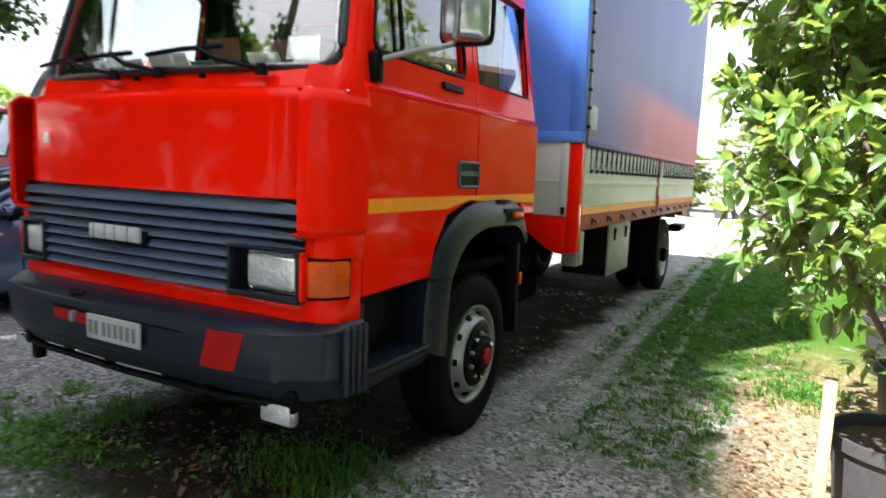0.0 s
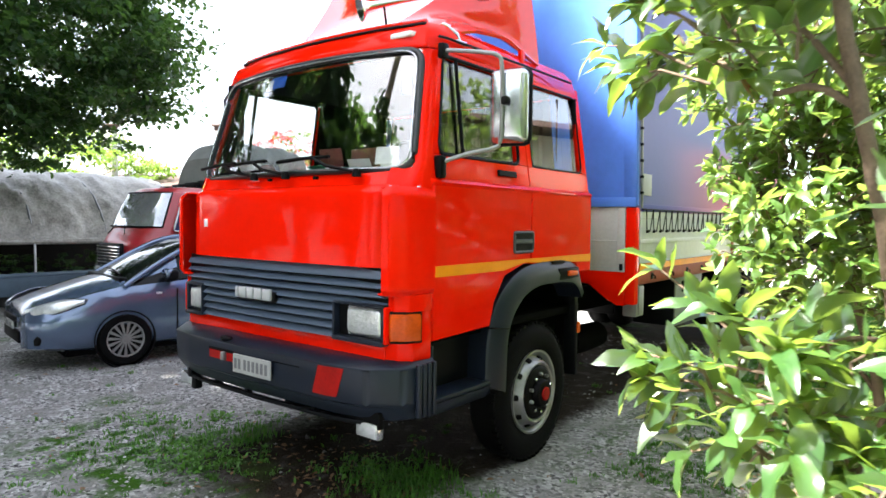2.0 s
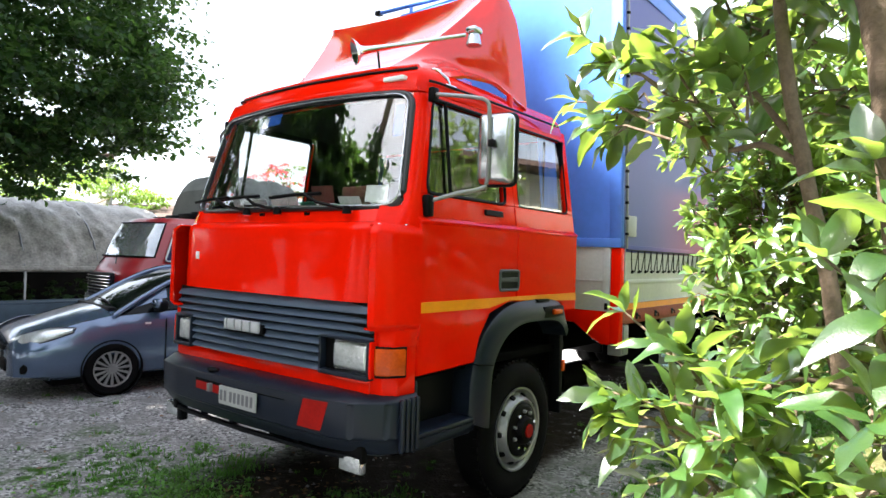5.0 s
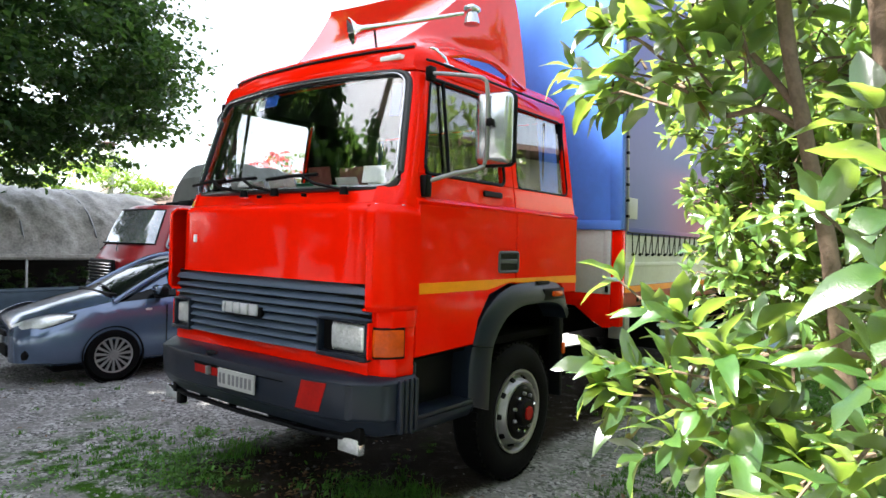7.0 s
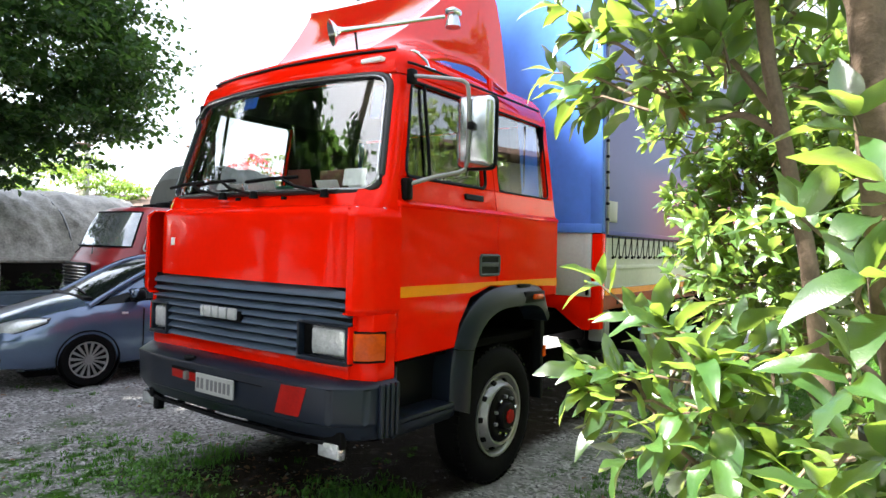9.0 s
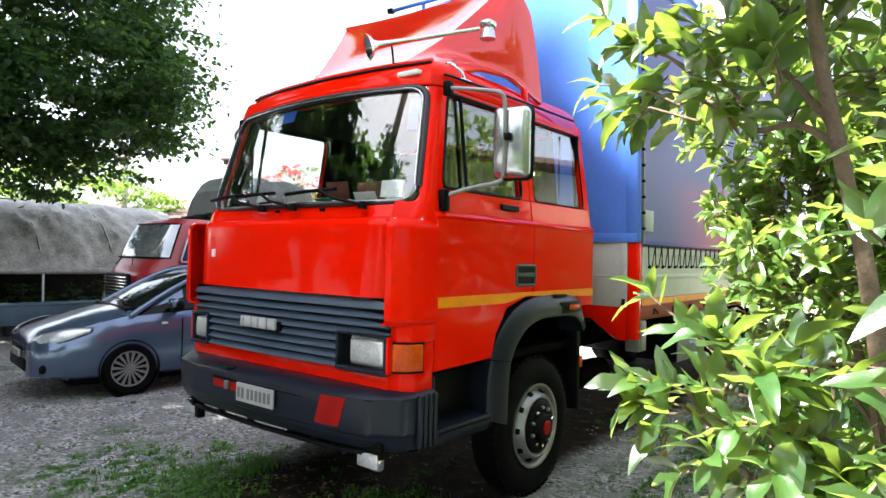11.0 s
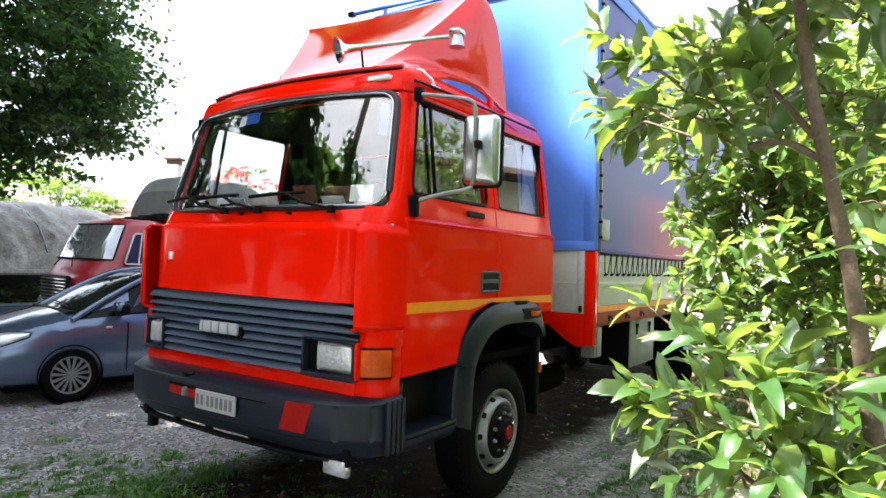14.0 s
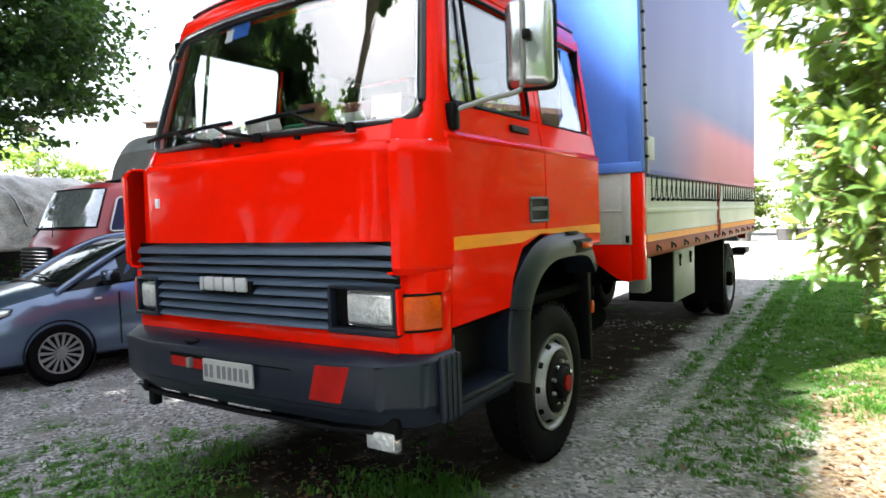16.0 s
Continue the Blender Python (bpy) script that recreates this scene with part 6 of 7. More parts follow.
# ---- background on the far side of the yard ----
def tunnel():
    """Film-covered growing tunnel along the yard, its near side rolled up at the bottom."""
    root = thing("growing_tunnel", "grey film-covered growing tunnel with its lower side rolled up", "tunnel")
    a, b = Vector((-12.6, -9.0, 0)), Vector((-12.6, 6.6, 0))
    ax = (b - a).normalized()
    nr = Vector((ax.y, -ax.x, 0))
    rad = 2.3

    def fn(u, v):
        ang = radians(14) + radians(172) * v
        k = 1.0
        if u > 0.9:
            k = math.sqrt(max(0.0, 1 - ((u - 0.9) / 0.1) ** 2)) * 0.6 + 0.4
        wr = 0.06 * noise.noise(Vector((u * 60 + v * 8, v * 6, 1))) + 0.03 * abs(math.sin(u * 36)) + 0.05 * noise.noise(Vector((u * 120 - v * 26, v * 7, 4))) + 0.03 * noise.noise(Vector((u * 220, v * 30, 9)))
        q = a.lerp(b, u) + nr * (math.cos(ang) * (rad * (0.85 + 0.15 * k) + wr)) + Vector((0, 0, 0.75 + math.sin(ang) * (1.92 * k + wr)))
        return q
    part("film_cover", sheet(fn, 200, 36, 0.01), FILM_GREY, root, smooth=60)
    for i in range(11):
        u = 0.02 + 0.088 * i
        foot = fn(u, 0.0)
        part("hoop", tube([Vector((foot.x + 0.03, foot.y, 0.0))] + [fn(u, v / 16) + Vector((0, 0, -0.03)) for v in range(17)], 0.025, 6), STEEL, root)
    part("ridge_strip", tube([fn(0.9 * u / 10, 0.5) + Vector((0, 0, 0.02)) for u in range(11)], 0.05, 6), STEEL, root)
    part("rolled_edge", tube([fn(0.97 * u / 20, 0.0) for u in range(21)], 0.06, 8), FILM_GREY, root)
    # black board added to stand in for the shade inside the tunnel
    part("inner_shade_board", box(-13.4, -13.3, -9, 6.3, 0, 1.6, 0.02), BLACK, root)
    part("far_film", box(-14.8, -14.7, -9, 6.3, 0, 1.2, 0.02), FILM_GREY, root)
    return a, b, nr


ta, tb_, tn = tunnel()
for i in range(7):
    q = ta.lerp(tb_, 0.66 + 0.036 * i) + tn * (1.6 + 0.5 * (i % 2))
    g = thing("nursery_plant", "small dark plant in a black pot by the tunnel", "plant", "plants by the tunnel")
    part("pot", lathe([(0, 0), (0.16, 0), (0.2, 0.34), (0.17, 0.33), (0, 0.32)], Matrix.Translation(q), 16), POT, g)
    tagged(make_crown("foliage", g, q + Vector((0, 0, 0.65)), (0.28, 0.28, 0.4), 26, 14, 0.09, SMALL_SHAPES, LEAF_TREE, 60 + i, 0.9), kind="stuff")
bq = ta.lerp(tb_, 0.72) + tn * 2.95
tagged(part("bench", merge(*[box(-1.3, 1.3, -0.28 + 0.19 * k, -0.12 + 0.19 * k, 0.62, 0.66, 0.008) for k in range(3)], box(-1.2, -1.1, -0.2, 0.2, 0, 0.62, 0.01), box(1.1, 1.2, -0.2, 0.2, 0, 0.62, 0.01), box(-1.3, 1.3, -0.3, -0.26, 0.3, 0.62, 0.008)), BLUE_BENCH), "faded blue-grey wooden bench by the tunnel", "bench").matrix_world = Matrix.Translation(bq) @ Matrix.Rotation(math.atan2((tb_ - ta).y, (tb_ - ta).x), 4, 'Z')


# ---- small old red truck ----
def old_truck():
    """Rounded old cab and a canvas-topped bed, built at the origin with its nose to -y."""
    root = thing("old_truck", "old maroon light truck with rounded cab and canvas top", "truck")

    def shell(u, v):
        a = math.pi * u
        prof = [(0.45, -0.0, 0.86), (0.95, -0.06, 0.93), (1.3, 0.0, 0.93), (1.45, 0.1, 0.92), (1.8, 0.26, 0.86), (2.1, 0.42, 0.78), (2.2, 0.6, 0.66), (2.22, 0.9, 0.5)]
        t = v * (len(prof) - 1)
        i = min(int(t), len(prof) - 2)
        z, y0, w = [p + (q - p) * (t - i) for p, q in zip(prof[i], prof[i + 1])]
        sx, sy = -math.cos(a), math.sin(a)
        ex = math.copysign(abs(sx) ** 0.45, sx)
        ey = abs(sy) ** 0.6
        return Vector((ex * w, 1.5 - (1.5 - y0) * ey, z))
    part("cab", sheet(shell, 40, 28, 0.03), MAROON, root, "maroon rounded steel cab", smooth=60)
    part("cab_back", box(-0.8, 0.8, 1.45, 1.5, 0.5, 2.15, 0.03), MAROON, root)

    def win(u, v):
        p = shell(0.24 + 0.52 * u, 0.47 + 0.25 * v)
        return p + Vector((0, -0.02, 0.01))
    w = part("windscreen", sheet(win, 20, 4, 0.01), GLASS_OLD, root, smooth=60)
    part("seal", tube([win(u, v) for u, v in [(k / 10, 0) for k in range(11)] + [(1, k / 4) for k in range(1, 4)] + [(1 - k / 10, 1) for k in range(11)] + [(0, 1 - k / 4) for k in range(1, 4)]], 0.014, 6, True), BLACK, w)
    for s in (1, -1):
        pts = [(0.925 * s, 0.5, 1.5), (0.925 * s, 1.25, 1.5), (0.845 * s, 1.25, 1.98), (0.845 * s, 0.68, 1.98)]
        sw = part("side_window", prism(pts, (s * 0.012, 0, 0)), GLASS_REF, root, smooth=0)
        part("seal", tube(rounded([Vector(p) + Vector((s * 0.012, 0, 0)) for p in pts], 0.06), 0.014, 6, True), ALU, sw)
        part("quarter_light_bar", tube([(0.94 * s, 0.72, 1.5), (0.865 * s, 0.8, 1.96)], 0.012, 6), ALU, sw)
        part("wheel", lathe([(0.2, -0.2), (0.36, -0.2), (0.38, -0.1), (0.36, 0), (0.2, 0), (0.18, -0.04), (0, -0.03)], Matrix.Translation((s * 0.85, 0.75, 0.38)) @ Matrix.Rotation(radians(90 * s), 4, 'Y'), 28), TYRE, root)
        part("wheel", lathe([(0.2, -0.2), (0.36, -0.2), (0.38, -0.1), (0.36, 0), (0.2, 0), (0.18, -0.04), (0, -0.03)], Matrix.Translation((s * 0.85, 2.6, 0.38)) @ Matrix.Rotation(radians(90 * s), 4, 'Y'), 28), TYRE, root)
        part("headlight", lathe([(0, 0.05), (0.09, 0.03), (0.11, 0.0), (0, 0)], Matrix.Translation((s * 0.62, 0.0, 0.85)) @ pose(0, 0, 0, 90), 20), LENS, root)
        part("wiper", tube([(s * 0.3, 0.02, 1.44), (s * 0.15, 0.1, 1.6)], 0.008, 5), BLACK, root)
    gr = part("nose_grille", box(-0.42, 0.42, -0.1, -0.03, 0.9, 1.3, 0.04, 3), DARK_PL, root)
    for i in range(7):
        part("chrome_bar", box(-0.4, 0.4, -0.13, -0.09, 0.93 + 0.05 * i, 0.95 + 0.05 * i, 0.006), CHROME, gr)
    part("chassis", box(-0.45, 0.45, 0.4, 3.1, 0.4, 0.6, 0.02), UNDER, root)
    part("bumper", box(-0.9, 0.9, -0.2, -0.12, 0.42, 0.58, 0.02), ALU, root)
    part("bed", merge(box(-0.98, 0.98, 1.6, 3.2, 0.75, 1.3, 0.02)), MAROON, root)

    def canvas(u, v):
        a = math.pi * v
        sx = math.copysign(abs(math.cos(a)) ** 0.45, math.cos(a))
        sz = abs(math.sin(a)) ** 0.5
        w = 0.02 * noise.noise(Vector((u * 9, v * 6, 2))) + 0.03 * math.sin(u * 18)
        return Vector((sx * (1.05 + w) - 0.05, 1.6 + 1.5 * u, 1.28 + sz * (1.75 + w) - 0.25 * max(0, 0.12 - u) / 0.12))
    cv = part("canvas_top", sheet(canvas, 36, 28, 0.012), CANVAS, root, "faded grey-green canvas top", smooth=60)
    part("front_canvas", prism([canvas(0, v / 28) for v in range(29)], (0, 0.02, 0)), CANVAS, cv)
    part("folded_sheet", merge(*[box(-0.55 + 0.3 * k, -0.2 + 0.32 * k, 1.0 + 0.07 * k, 1.5, 2.2, 2.26 + 0.03 * k, 0.03, 2) for k in range(4)]), DARK_PL, root)
    return root


GLASS_SIDE = mat("dark_car_glass", (0.004, 0.005, 0.006), 0.06, vary=0.2, spec=0.15)
GLASS_REF = mat("old_glass", (0.008, 0.01, 0.01), 0.05, vary=0.2, spec=0.5, rough_vary=0.3)
GLASS_OLD = mat("sky_mirroring_glass", (0.4, 0.42, 0.43), 0.05, metal=0.75, vary=0.5, scale=2.0)
ot = old_truck()
ot.matrix_world = Matrix.Translation((-7.1, 2.3, 0.0)) @ Matrix.Rotation(radians(-2), 4, 'Z')


# ---- buildings ----
def house(name, label, m, w, d, h, roof_h, chimneys=()):
    root = thing(name, label, "house")
    part("wall", merge(box(-w / 2, w / 2, -d / 2, -d / 2 + 0.3, -0.3, h, 0.0), box(-w / 2, w / 2, d / 2 - 0.3, d / 2, -0.3, h, 0.0), box(-w / 2, -w / 2 + 0.3, -d / 2 + 0.3, d / 2 - 0.3, -0.3, h, 0.0), box(w / 2 - 0.3, w / 2, -d / 2 + 0.3, d / 2 - 0.3, -0.3, h, 0.0)), RENDER_W, root, smooth=0)
    o = 0.7
    for s in (1, -1):
        n_ = 26
        bm = bmesh.new()
        rows = []
        for i in range(n_ * 4 + 1):
            x = -w / 2 - o + (w + 2 * o) * i / (n_ * 4)
            b = 0.04 * abs(math.sin(i * math.pi / 4))
            rows.append([bm.verts.new((x, s * (d / 2 + o), h - 0.1 + b)), bm.verts.new((x, 0, h + roof_h + b)), bm.verts.new((x, 0, h + roof_h - 0.16)), bm.verts.new((x, s * (d / 2 + o), h - 0.24))])
        for a, b in zip(rows, rows[1:]):
            for j in range(4):
                bm.faces.new((a[j], a[(j + 1) % 4], b[(j + 1) % 4], b[j]))
        bm.faces.new(rows[0]); bm.faces.new(rows[-1])
        part("roof", bm, ROOF_T, root, smooth=30)
    for s in (1, -1):
        part("gable", prism([(s * (w / 2 - 0.02), -d / 2, h), (s * (w / 2 - 0.02), d / 2, h), (s * (w / 2 - 0.02), 0, h + roof_h - 0.16)], (-s * 0.3, 0, 0)), RENDER_W, root, smooth=0)
    for i in range(max(1, int(w // 3))):
        x = -w / 2 + (i + 0.5) * w / max(1, int(w // 3))
        for s in (1, -1):
            wd = part("window", box(x - 0.55, x + 0.55, s * d / 2 - 0.06, s * d / 2 + 0.03, h - 1.9, h - 0.6, 0.01), WOOD, root)
            part("pane", box(x - 0.48, x + 0.48, s * d / 2 - 0.07, s * d / 2 + 0.04, h - 1.82, h - 0.68, 0.0), GLASS_REF, wd, smooth=0)
    for cx, cy, top in chimneys:
        c = part("chimney", box(cx - 0.2, cx + 0.2, cy - 0.2, cy + 0.2, h, top, 0.01), CONCRETE, root)
        part("chimney_cap", merge(box(cx - 0.3, cx + 0.3, cy - 0.27, cy + 0.27, top + 0.16, top + 0.25, 0.02), box(cx - 0.22, cx + 0.22, cy - 0.2, cy + 0.2, top, top + 0.16, 0.02)), ROOF_T, c)
    root.matrix_world = m
    return root


house("house", "low house with brown tiled roof and chimneys behind the yard", pose(-21.5, 13.0, 0, 0, 0, 33), 16, 8, 2.75, 0.75, ((1.87, -3.0, 4.95), (-3.5, -1.5, 5.2)))
house("house", "cream rendered house with tiled roof beyond the hedge", pose(13.5, 17.0, 0, 0, 0, 60), 16, 9, 5.2, 2.0)
part_wall = tagged(part("yard_wall", box(-16, -2, 0, 0.25, 0, 1.9, 0.02), CONCRETE), "pale plastered yard wall behind the lorry", "wall", kind="structure")
part_wall.matrix_world = pose(-4.0, 14.0, 0, 0, 0, 20)

# far planting behind the yard
RB = random.Random(77)
for i in range(13):
    x = -14 + 3.0 * i + RB.uniform(-0.6, 0.6)
    y = 28.5 + RB.uniform(-1, 2.5)
    hgt = RB.uniform(2.6, 5.0) if i % 3 else RB.uniform(5, 8)
    b = thing("shrub", "sunlit yellow-green shrub at the end of the yard", "shrub", "planting behind the yard")
    z = ground_height(x, y)
    part("trunk", tube([(x, y, z - 0.1), (x + 0.1, y, z + hgt * 0.6)], [0.08, 0.03], 7), BARK, b)
    tagged(make_crown("crown", b, (x, y, z + hgt * 0.55), (1.9, 1.5, hgt * 0.52), 220, 28, 0.2, SMALL_SHAPES, LEAF_FAR, 200 + i, 0.8), kind="stuff")
for i in range(8):
    x = -2 + 1.0 * i + RB.uniform(-0.3, 0.3)
    y = 25.6 + RB.uniform(-0.5, 0.5)
    z = ground_height(x, y)
    b = thing("potted_shrub", "small green shrub in a black pot", "shrub", "pots at the end of the yard")
    part("pot", lathe([(0, 0), (0.24, 0), (0.3, 0.45), (0.26, 0.44), (0, 0.42)], Matrix.Translation((x, y, z)), 16), POT, b)
    tagged(make_crown("foliage", b, (x, y, z + 1.0), (0.5, 0.5, 0.7), 40, 16, 0.14, SMALL_SHAPES, LEAF_FAR, 300 + i, 0.8), kind="stuff")
for x, y, z, s in ((3.4, 26.5, 4.0, 0.9), (1.8, 27.5, 3.7, 0.8), (-13.64, 10.95, 3.95, 1.0)):
    b = thing("flowering_shrub", "tall shrub covered with red-pink flowers", "shrub")
    part("trunk", tube([(x, y, 0), (x, y, z)], [0.06, 0.03], 7), BARK, b)
    tagged(make_crown("leaves", b, (x, y, z - 1.0), (1.3 * s, 1.3 * s, 1.6), 60, 22, 0.16, SMALL_SHAPES, LEAF_FAR, 400, 0.8), kind="stuff")
    tagged(make_crown("flowers", b, (x, y, z), (1.2 * s, 1.2 * s, 0.7), 40, 16, 0.14, SMALL_SHAPES, FLOWER, 401, 0.8), kind="stuff")
rack = thing("metal_frame", "pale metal tube frame at the end of the yard", "frame")
for z in (2.45, 3.0):
    part("rail", tube([(-5.0, 27.2, z), (5.5, 27.2, z)], 0.05, 6), ALU, rack)
for x in (-5.0, -1.5, 2.0, 5.5):
    part("post", tube([(x, 27.2, 0.1), (x, 27.2, 3.05)], 0.05, 6), ALU, rack)
make_tree("pale green tree beyond the tunnel", (-24, 8.0), 2.0, (-24, 8.0, 3.6), (4.0, 4.0, 1.6), 320, 40, 0.18, LEAF_MID, 41, 0.2, SMALL_SHAPES)


# ---- parked hatchback ----
def hatchback():
    """Small five-door car, nose to -y, built at the origin (nose at y = 0)."""
    root = thing("hatchback", "blue-grey five-door hatchback parked on the gravel", "car")
    # stations: y, top z, belt z, half width at belt, half width at roof, half width at body
    st = [(-0.12, 0.62, 0.60, 0.45, 0.40, 0.50), (-0.08, 0.70, 0.66, 0.60, 0.52, 0.66), (0.04, 0.76, 0.70, 0.70, 0.58, 0.76), (0.26, 0.83, 0.77, 0.75, 0.62, 0.82), (0.55, 0.915, 0.85, 0.78, 0.66, 0.84),
          (0.75, 0.965, 0.885, 0.79, 0.69, 0.845), (0.9, 1.0, 0.9, 0.79, 0.71, 0.845), (1.2, 1.17, 0.925, 0.79, 0.67, 0.845), (1.5, 1.32, 0.95, 0.79, 0.63, 0.845), (1.8, 1.43, 0.975, 0.79, 0.61, 0.845),
          (2.1, 1.475, 0.99, 0.79, 0.60, 0.845), (2.6, 1.49, 1.01, 0.79, 0.60, 0.845), (3.1, 1.465, 1.03, 0.78, 0.58, 0.84), (3.6, 1.36, 1.05, 0.75, 0.55, 0.82), (3.9, 1.1, 1.03, 0.7, 0.5, 0.78), (4.02, 0.8, 0.78, 0.66, 0.45, 0.72)]

    def ring(s):
        y, zt, zb, wb, wr, w = s
        lo = 0.2 if 0.1 < y < 3.9 else 0.3
        half = [(0, zt), (wr * 0.55, zt - 0.008), (wr * 0.9, zt - 0.03), (wr, zt - 0.055), ((wr + wb) / 2, (zt - 0.055 + zb) / 2), (wb, zb), (w, zb - 0.12), (w + 0.01, 0.55), (w, 0.4), (w - 0.03, 0.26), (w - 0.1, lo), (0, lo)]
        return [Vector((x, y, z)) for x, z in half]

    bmb = bmesh.new()
    bmw = bmesh.new()
    bms = bmesh.new()
    for s in (1, -1):
        rows = [[Vector((p.x * s, p.y, p.z)) for p in ring(q)] for q in st]
        for i in range(len(rows) - 1):
            for j in range(11):
                quad = [rows[i][j], rows[i + 1][j], rows[i + 1][j + 1], rows[i][j + 1]]
                y = (rows[i][j].y + rows[i + 1][j].y) / 2
                t = bmb
                if j < 3 and 0.9 < y < 1.82:
                    t = bmw
                elif j == 4 and 0.95 < y < 3.6 or j == 3 and 1.5 < y < 3.6:
                    t = bms
                t.faces.new([t.verts.new(p) for p in quad])
        for rr in (rows[0], rows[-1]):
            bmb.faces.new([bmb.verts.new(p) for p in rr])
    for t in (bmb, bmw, bms):
        bmesh.ops.remove_doubles(t, verts=t.verts, dist=0.001)
    # wheel openings
    part("body", bmb, CAR_PAINT, root, "blue-grey metallic body", smooth=50)
    part("windscreen", bmw, GLASS_REF, root, "dark reflecting windscreen", smooth=60)
    part("side_window", bms, GLASS_SIDE, root, smooth=60)
    for s in (1, -1):
        for yy in (0.85, 3.36):
            m = Matrix.Translation((s * 0.862, yy, 0.3)) @ Matrix.Rotation(radians(90 * s), 4, 'Y')
            part("wheel_opening", lathe([(0.33, -0.02), (0.338, 0.002), (0.33, 0.004), (0.322, -0.0), (0.32, -0.06), (0, -0.06)], m, 40), BLACK, root)
            w = part("wheel", lathe([(0.2, -0.16), (0.29, -0.16), (0.305, -0.1), (0.3, -0.02), (0.28, 0.008), (0.23, 0.014), (0.2, 0.0)], m, 40), TYRE, root, "black car tyre")
            r = part("rim", lathe([(0.205, -0.03), (0.208, 0.008), (0.195, 0.005), (0.185, -0.03), (0.05, -0.035), (0, -0.035)], m, 40), STEEL, w, "silver multi-spoke wheel trim")
            for k in range(15):
                q = m @ Matrix.Rotation(k / 15 * math.tau, 4, 'Z')
                part("spoke", prism([q @ Vector(p) for p in ((0.05, -0.008, 0.008), (0.05, 0.008, 0.008), (0.192, 0.016, 0.0), (0.192, -0.016, 0.0))], (q.to_3x3() @ Vector((0, 0, -0.02)))), STEEL, r, smooth=0)
            part("trim_gap", lathe([(0.192, -0.012), (0, -0.012)], m, 32), BLACK, r)
            part("hub_cap", lathe([(0.055, 0.0), (0.05, 0.014), (0, 0.016)], m, 20), STEEL, r)
        # headlights swept back
        low_ = smooth_path([(0.5 * s, -0.06, 0.61), (0.66 * s, 0.0, 0.605), (0.785 * s, 0.2, 0.655), (0.825 * s, 0.45, 0.745)], 4)
        top_ = smooth_path([(0.48 * s, -0.05, 0.68), (0.6 * s, 0.04, 0.735), (0.71 * s, 0.25, 0.795), (0.805 * s, 0.48, 0.79)], 4)
        glass = sheet(lambda u, v: low_[round(u * 12)].lerp(top_[round(u * 12)], v) + Vector((0.022 * s, -0.03, 0.012)) * math.sin(math.pi * v) ** 0.6 + Vector((0.008 * s, -0.012, 0)), 12, 6, 0.01)
        lamp = part("headlight", glass, LENS, root, "clear swept-back headlight", smooth=60)
        part("lamp_seal", tube([p + Vector((0.008 * s, -0.012, 0)) for p in low_ + top_[::-1]], 0.006, 5, True), BLACK, lamp)
        part("mirror", merge(box(s * 0.92 - 0.11, s * 0.92 + 0.11, 1.28, 1.42, 0.96, 1.1, 0.045, 3), box(s * 0.82 - 0.06, s * 0.82 + 0.06, 1.32, 1.4, 0.94, 0.98, 0.01)), DARK_PL, root, "dark door mirror")
        part("mirror_cap", box(s * 0.92 - 0.105, s * 0.92 + 0.105, 1.265, 1.36, 0.99, 1.108, 0.045, 3), CAR_PAINT, root)
        part("side_repeater", box(s * 0.848 - 0.008, s * 0.848 + 0.008, 1.2, 1.27, 0.80, 0.825, 0.004), ALU, root)
        part("door_line", box(s * 0.855 - 0.004, s * 0.855 + 0.004, 1.44, 1.452, 0.3, 0.86, 0.0), BLACK, root)
        part("roof_pillar", tube(smooth_path([(s * 0.79, 0.86, 0.905), (s * 0.745, 1.05, 1.02), (s * 0.69, 1.4, 1.225), (s * 0.635, 1.78, 1.4), (s * 0.605, 2.15, 1.455), (s * 0.595, 2.7, 1.46), (s * 0.575, 3.2, 1.42)], 4), 0.036, 8), CAR_PAINT, root, smooth=60)
        part("quarter_pillar", prism([(s * 0.74, 1.52, 1.0), (s * 0.735, 1.56, 1.0), (s * 0.66, 1.72, 1.25), (s * 0.665, 1.66, 1.25)], (s * 0.02, 0, 0)), CAR_PAINT, root)
        part("door_handle", box(s * 0.86 - 0.015, s * 0.86 + 0.015, 2.15, 2.32, 0.86, 0.89, 0.008), CAR_PAINT, root)
        part("fog_lamp", lathe([(0, 0.03), (0.06, 0.02), (0.07, 0), (0, 0)], Matrix.Translation((s * 0.68, -0.01, 0.36)) @ pose(0, 0, 0, 90, 0, 30 * s), 16), BLACK, root)
        part("window_trim", tube([(s * 0.8, 1.35, 0.955), (s * 0.8, 2.2, 1.0), (s * 0.79, 3.2, 1.04)], 0.01, 6), BLACK, root)
    part("underbody", box(-0.74, 0.74, 0.25, 3.85, 0.14, 0.24, 0.02), UNDER, root)
    part("lower_grille", merge(box(-0.42, 0.42, -0.14, -0.06, 0.3, 0.44, 0.02), box(-0.3, 0.3, -0.14, -0.07, 0.52, 0.58, 0.01)), BLACK, root)
    part("number_plate", box(-0.2, 0.2, -0.155, -0.135, 0.44, 0.52, 0.003), WHITE_PL, root)
    for x0 in (-0.15, -0.1, -0.05, 0.02, 0.07, 0.12):
        part("plate_bar", box(x0, x0 + 0.03, -0.158, -0.154, 0.455, 0.505, 0.0), INK, root, smooth=0)
    part("wiper", merge(tube([(0.45, 0.92, 1.02), (0.1, 0.95, 1.05), (-0.3, 0.97, 1.06)], 0.01, 5)), BLACK, root)
    part("cowl", box(-0.66, 0.66, 0.84, 0.93, 0.95, 0.995, 0.01), BLACK, root)
    return root


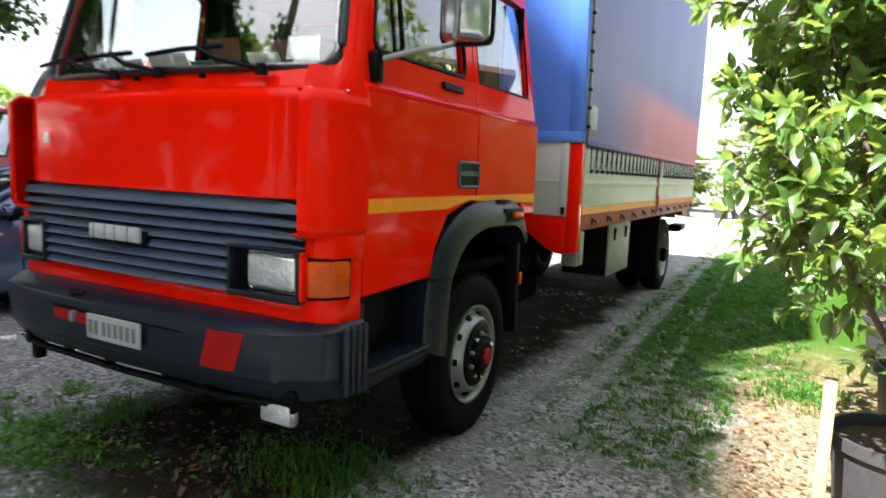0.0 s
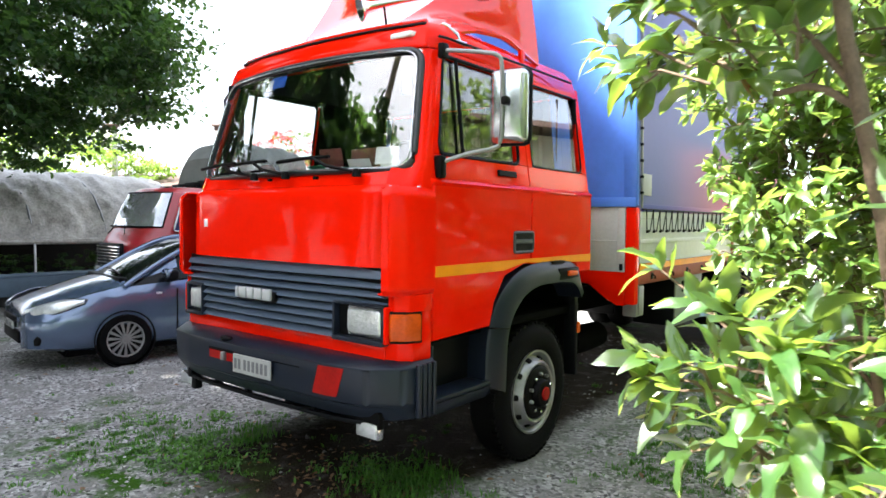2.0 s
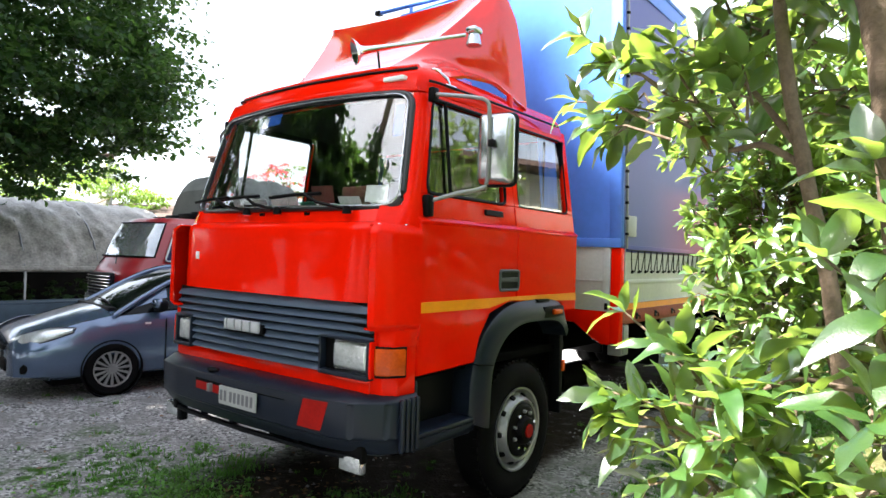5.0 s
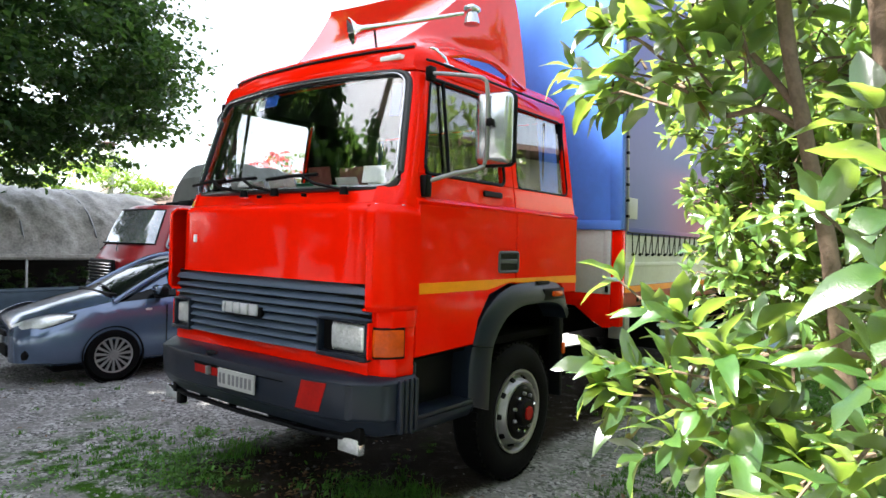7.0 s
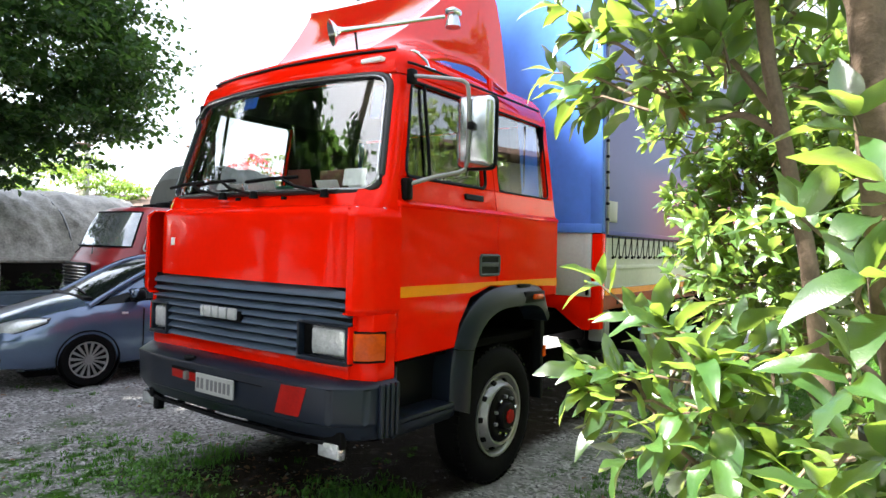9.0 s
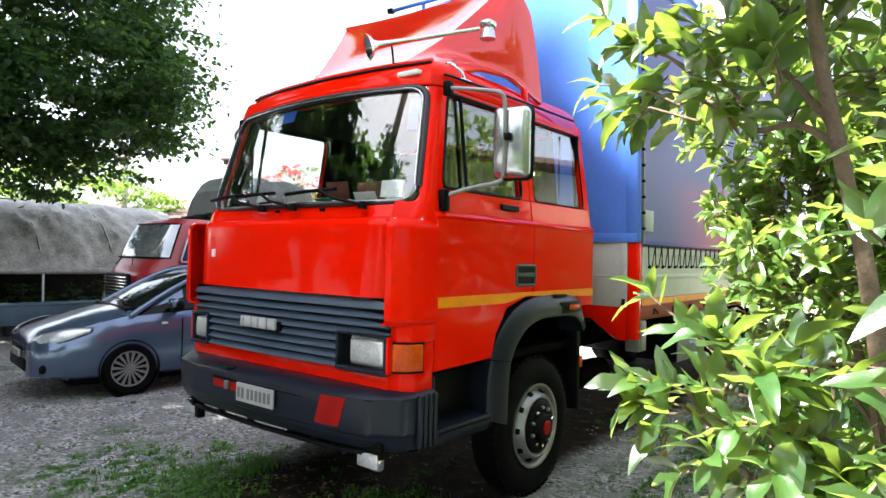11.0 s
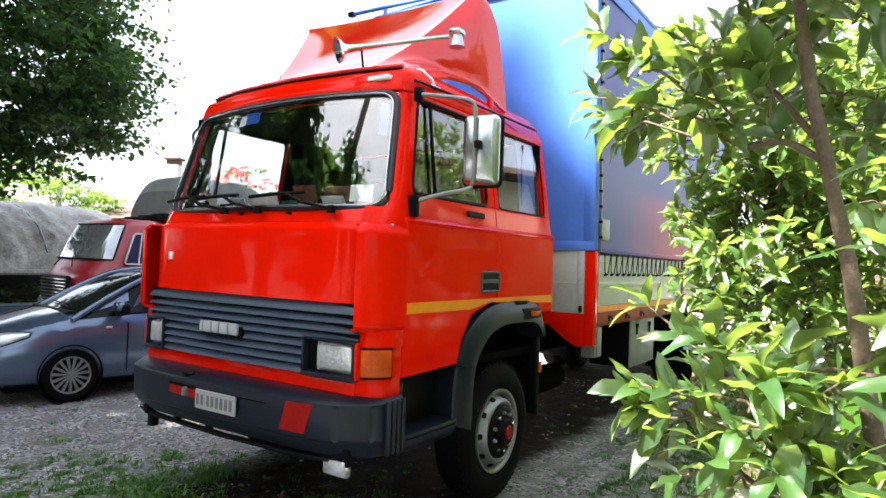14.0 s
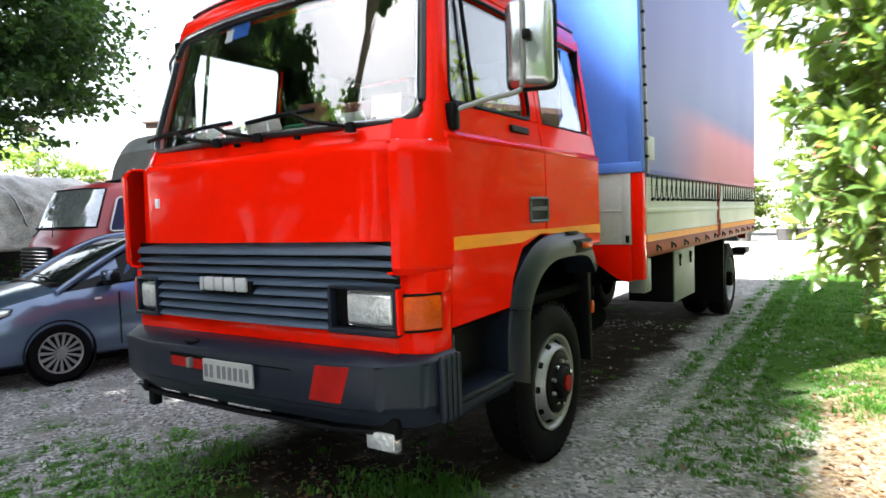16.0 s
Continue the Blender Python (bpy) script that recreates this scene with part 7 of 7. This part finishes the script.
car = hatchback()
car.matrix_world = Matrix.Translation((-5.02, 0.29, 0.0)) @ Matrix.Rotation(radians(-9), 4, 'Z')


# ---- loose ground cover ----
def scatter_stones():
    r = np.random.RandomState(5)
    base = np.array([(1, 0, 0), (0.3, 0.9, 0), (-0.8, 0.5, 0), (-0.7, -0.6, 0), (0.4, -0.9, 0), (0.1, 0.1, 0.75), (-0.2, 0.0, 0.6)])
    fc = [(0, 1, 5), (1, 2, 6), (1, 6, 5), (2, 3, 6), (3, 4, 5), (3, 5, 6), (4, 0, 5)]
    n = 15000
    X, Y = r.uniform(-6.5, 2.9, n), r.uniform(-2.0, 6.5, n)
    V, Fc, k = [], [], 0
    for x, y in zip(X, Y):
        if -1.0 < x < 1.15 and -0.3 < y < 6 and r.rand() < 0.9:
            continue
        if x > 2.0 and r.rand() < 0.6:
            continue
        s = 0.006 + 0.018 * r.rand() ** 2.5
        a = r.rand() * 6.28
        c, sn = math.cos(a), math.sin(a)
        p = base * s * (0.7 + 0.6 * r.rand(7, 1))
        q = np.stack([p[:, 0] * c - p[:, 1] * sn + x, p[:, 0] * sn + p[:, 1] * c + y, p[:, 2] + ground_height(x, y) - 0.001], 1)
        V.append(q)
        Fc += [(f[0] + k, f[1] + k, f[2] + k) for f in fc]
        k += 7
    me = bpy.data.meshes.new("gravel")
    me.from_pydata(np.concatenate(V).tolist(), [], Fc)
    me.materials.append(STONE)
    tagged(new("gravel", me), "loose grey gravel stones on the yard", "gravel", kind="stuff")


def blades(name, label, spots, per, height, material, seed, spread):
    """Grass: tufts of thin bent blades at the spots (x, y, size)."""
    r = np.random.RandomState(seed)
    V, Fc, k = [], [], 0
    for x, y, s in spots:
        for _ in range(per):
            a, d = r.rand() * 6.28, abs(r.randn()) * spread * s
            px, py = x + math.cos(a) * d, y + math.sin(a) * d
            h = height * s * (0.4 + 0.8 * r.rand())
            b = r.rand() * 6.28
            lx, ly = math.cos(b) * h * (0.2 + 0.6 * r.rand()), math.sin(b) * h * (0.2 + 0.6 * r.rand())
            w = 0.0025 + 0.002 * r.rand()
            wx, wy = -math.sin(b) * w, math.cos(b) * w
            z = ground_height(px, py) - 0.004
            V += [(px - wx, py - wy, z), (px + wx, py + wy, z), (px + lx * 0.4 - wx, py + ly * 0.4 - wy, z + h * 0.65), (px + lx * 0.4 + wx, py + ly * 0.4 + wy, z + h * 0.65), (px + lx, py + ly, z + h * 0.9)]
            Fc += [(k, k + 1, k + 3, k + 2), (k + 2, k + 3, k + 4)]
            k += 5
    me = bpy.data.meshes.new(name)
    me.from_pydata(V, [], Fc)
    me.materials.append(material)
    tagged(new(name, me), label, "grass", kind="stuff")


RG = random.Random(12)
spots = []
for _ in range(110):        # worn grass before the cab
    spots.append((RG.gauss(-1.15, 0.5), RG.gauss(-0.1, 0.25), RG.uniform(0.2, 0.5)))
for _ in range(16):
    spots.append((RG.gauss(-0.95, 0.16), RG.gauss(0.4, 0.16), RG.uniform(0.4, 1.1)))
for _ in range(70):        # fringe by the front wheel
    spots.append((RG.gauss(0.8, 0.3), RG.gauss(0.5, 0.18), RG.uniform(0.4, 1.0)))
for _ in range(1150):        # strip along the hedge
    y_ = RG.uniform(1.6, 10.5)
    x_ = RG.uniform(1.25 if y_ > 3.5 else 1.5, 2.5 if y_ < 3.6 else 3.0)
    if abs(x_ + 0.015 * y_ - 1.2) > 0.09 and abs(x_ + 0.015 * y_ - 1.56) > 0.09:
        spots.append((x_, y_, RG.uniform(0.2, 0.5)))
for _ in range(260):
    spots.append((RG.uniform(1.2, 3.2), RG.uniform(6.0, 14.0), RG.uniform(0.3, 0.8)))
for _ in range(130):
    spots.append((RG.uniform(-5, 1.9), RG.uniform(-2.2, 5), RG.uniform(0.15, 0.5)))
for _ in range(60):
    spots.append((RG.gauss(2.9, 0.2), RG.gauss(3.6, 0.25), RG.uniform(0.4, 0.9)))
blades("grass", "short green grass tufts in the gravel", spots, 24, 0.1, GRASS, 3, 0.09)


def litter():
    r = random.Random(9)
    ms = []
    for _ in range(700):
        if r.random() < 0.45:
            x, y = r.uniform(2.25, 3.1), r.uniform(0.8, 4.5)
        elif r.random() < 0.7:
            x, y = r.gauss(0.2, 0.6), r.gauss(0.35, 0.35)
        else:
            x, y = r.uniform(-5, 2.5), r.uniform(-2, 4)
        ms.append((r.randrange(3), Matrix.Translation((x, y, ground_height(x, y) + 0.008)) @ leaf_basis((r.uniform(-1, 1), r.uniform(-1, 1), r.uniform(-.1, .25)), (r.uniform(-.4, .4), r.uniform(-.4, .4), 1)) @ Matrix.Scale(r.uniform(0.03, 0.07), 4)))
    o = joined_leaves("leaf_litter", SMALL_SHAPES, ms, DRY, None)
    tagged(o, "dry brown fallen leaves on the ground", "leaves", kind="stuff")


def weeds():
    """Low broad-leaved weeds in loose mats before the lorry."""
    r = random.Random(21)
    ms = []
    for cx, cy, sp, k in ((-0.97, 0.05, 0.16, 260), (-0.72, -0.18, 0.13, 200), (-1.1, -0.2, 0.14, 140), (-1.3, -0.75, 0.25, 160), (-1.42, 0.55, 0.08, 120), (-0.6, 0.05, 0.2, 120), (0.5, 0.6, 0.16, 160), (0.2, 0.45, 0.2, 80), (-1.75, 0.1, 0.2, 90)):
        for _ in range(k):
            x, y = r.gauss(cx, sp), r.gauss(cy, sp * 0.8)
            way = Vector((r.uniform(-1, 1), r.uniform(-1, 1), r.uniform(0.1, 0.9)))
            ms.append((r.randrange(3), Matrix.Translation((x, y, ground_height(x, y) + r.uniform(0.0, 0.03))) @ leaf_basis(way, (r.uniform(-.4, .4), r.uniform(-.4, .4), 1)) @ Matrix.Scale(r.uniform(0.02, 0.055), 4)))
    o = joined_leaves("weeds", SMALL_SHAPES, ms, WEED, None)
    tagged(o, "low green weeds growing in the gravel", "weeds", kind="stuff")


scatter_stones()
weeds()
litter()
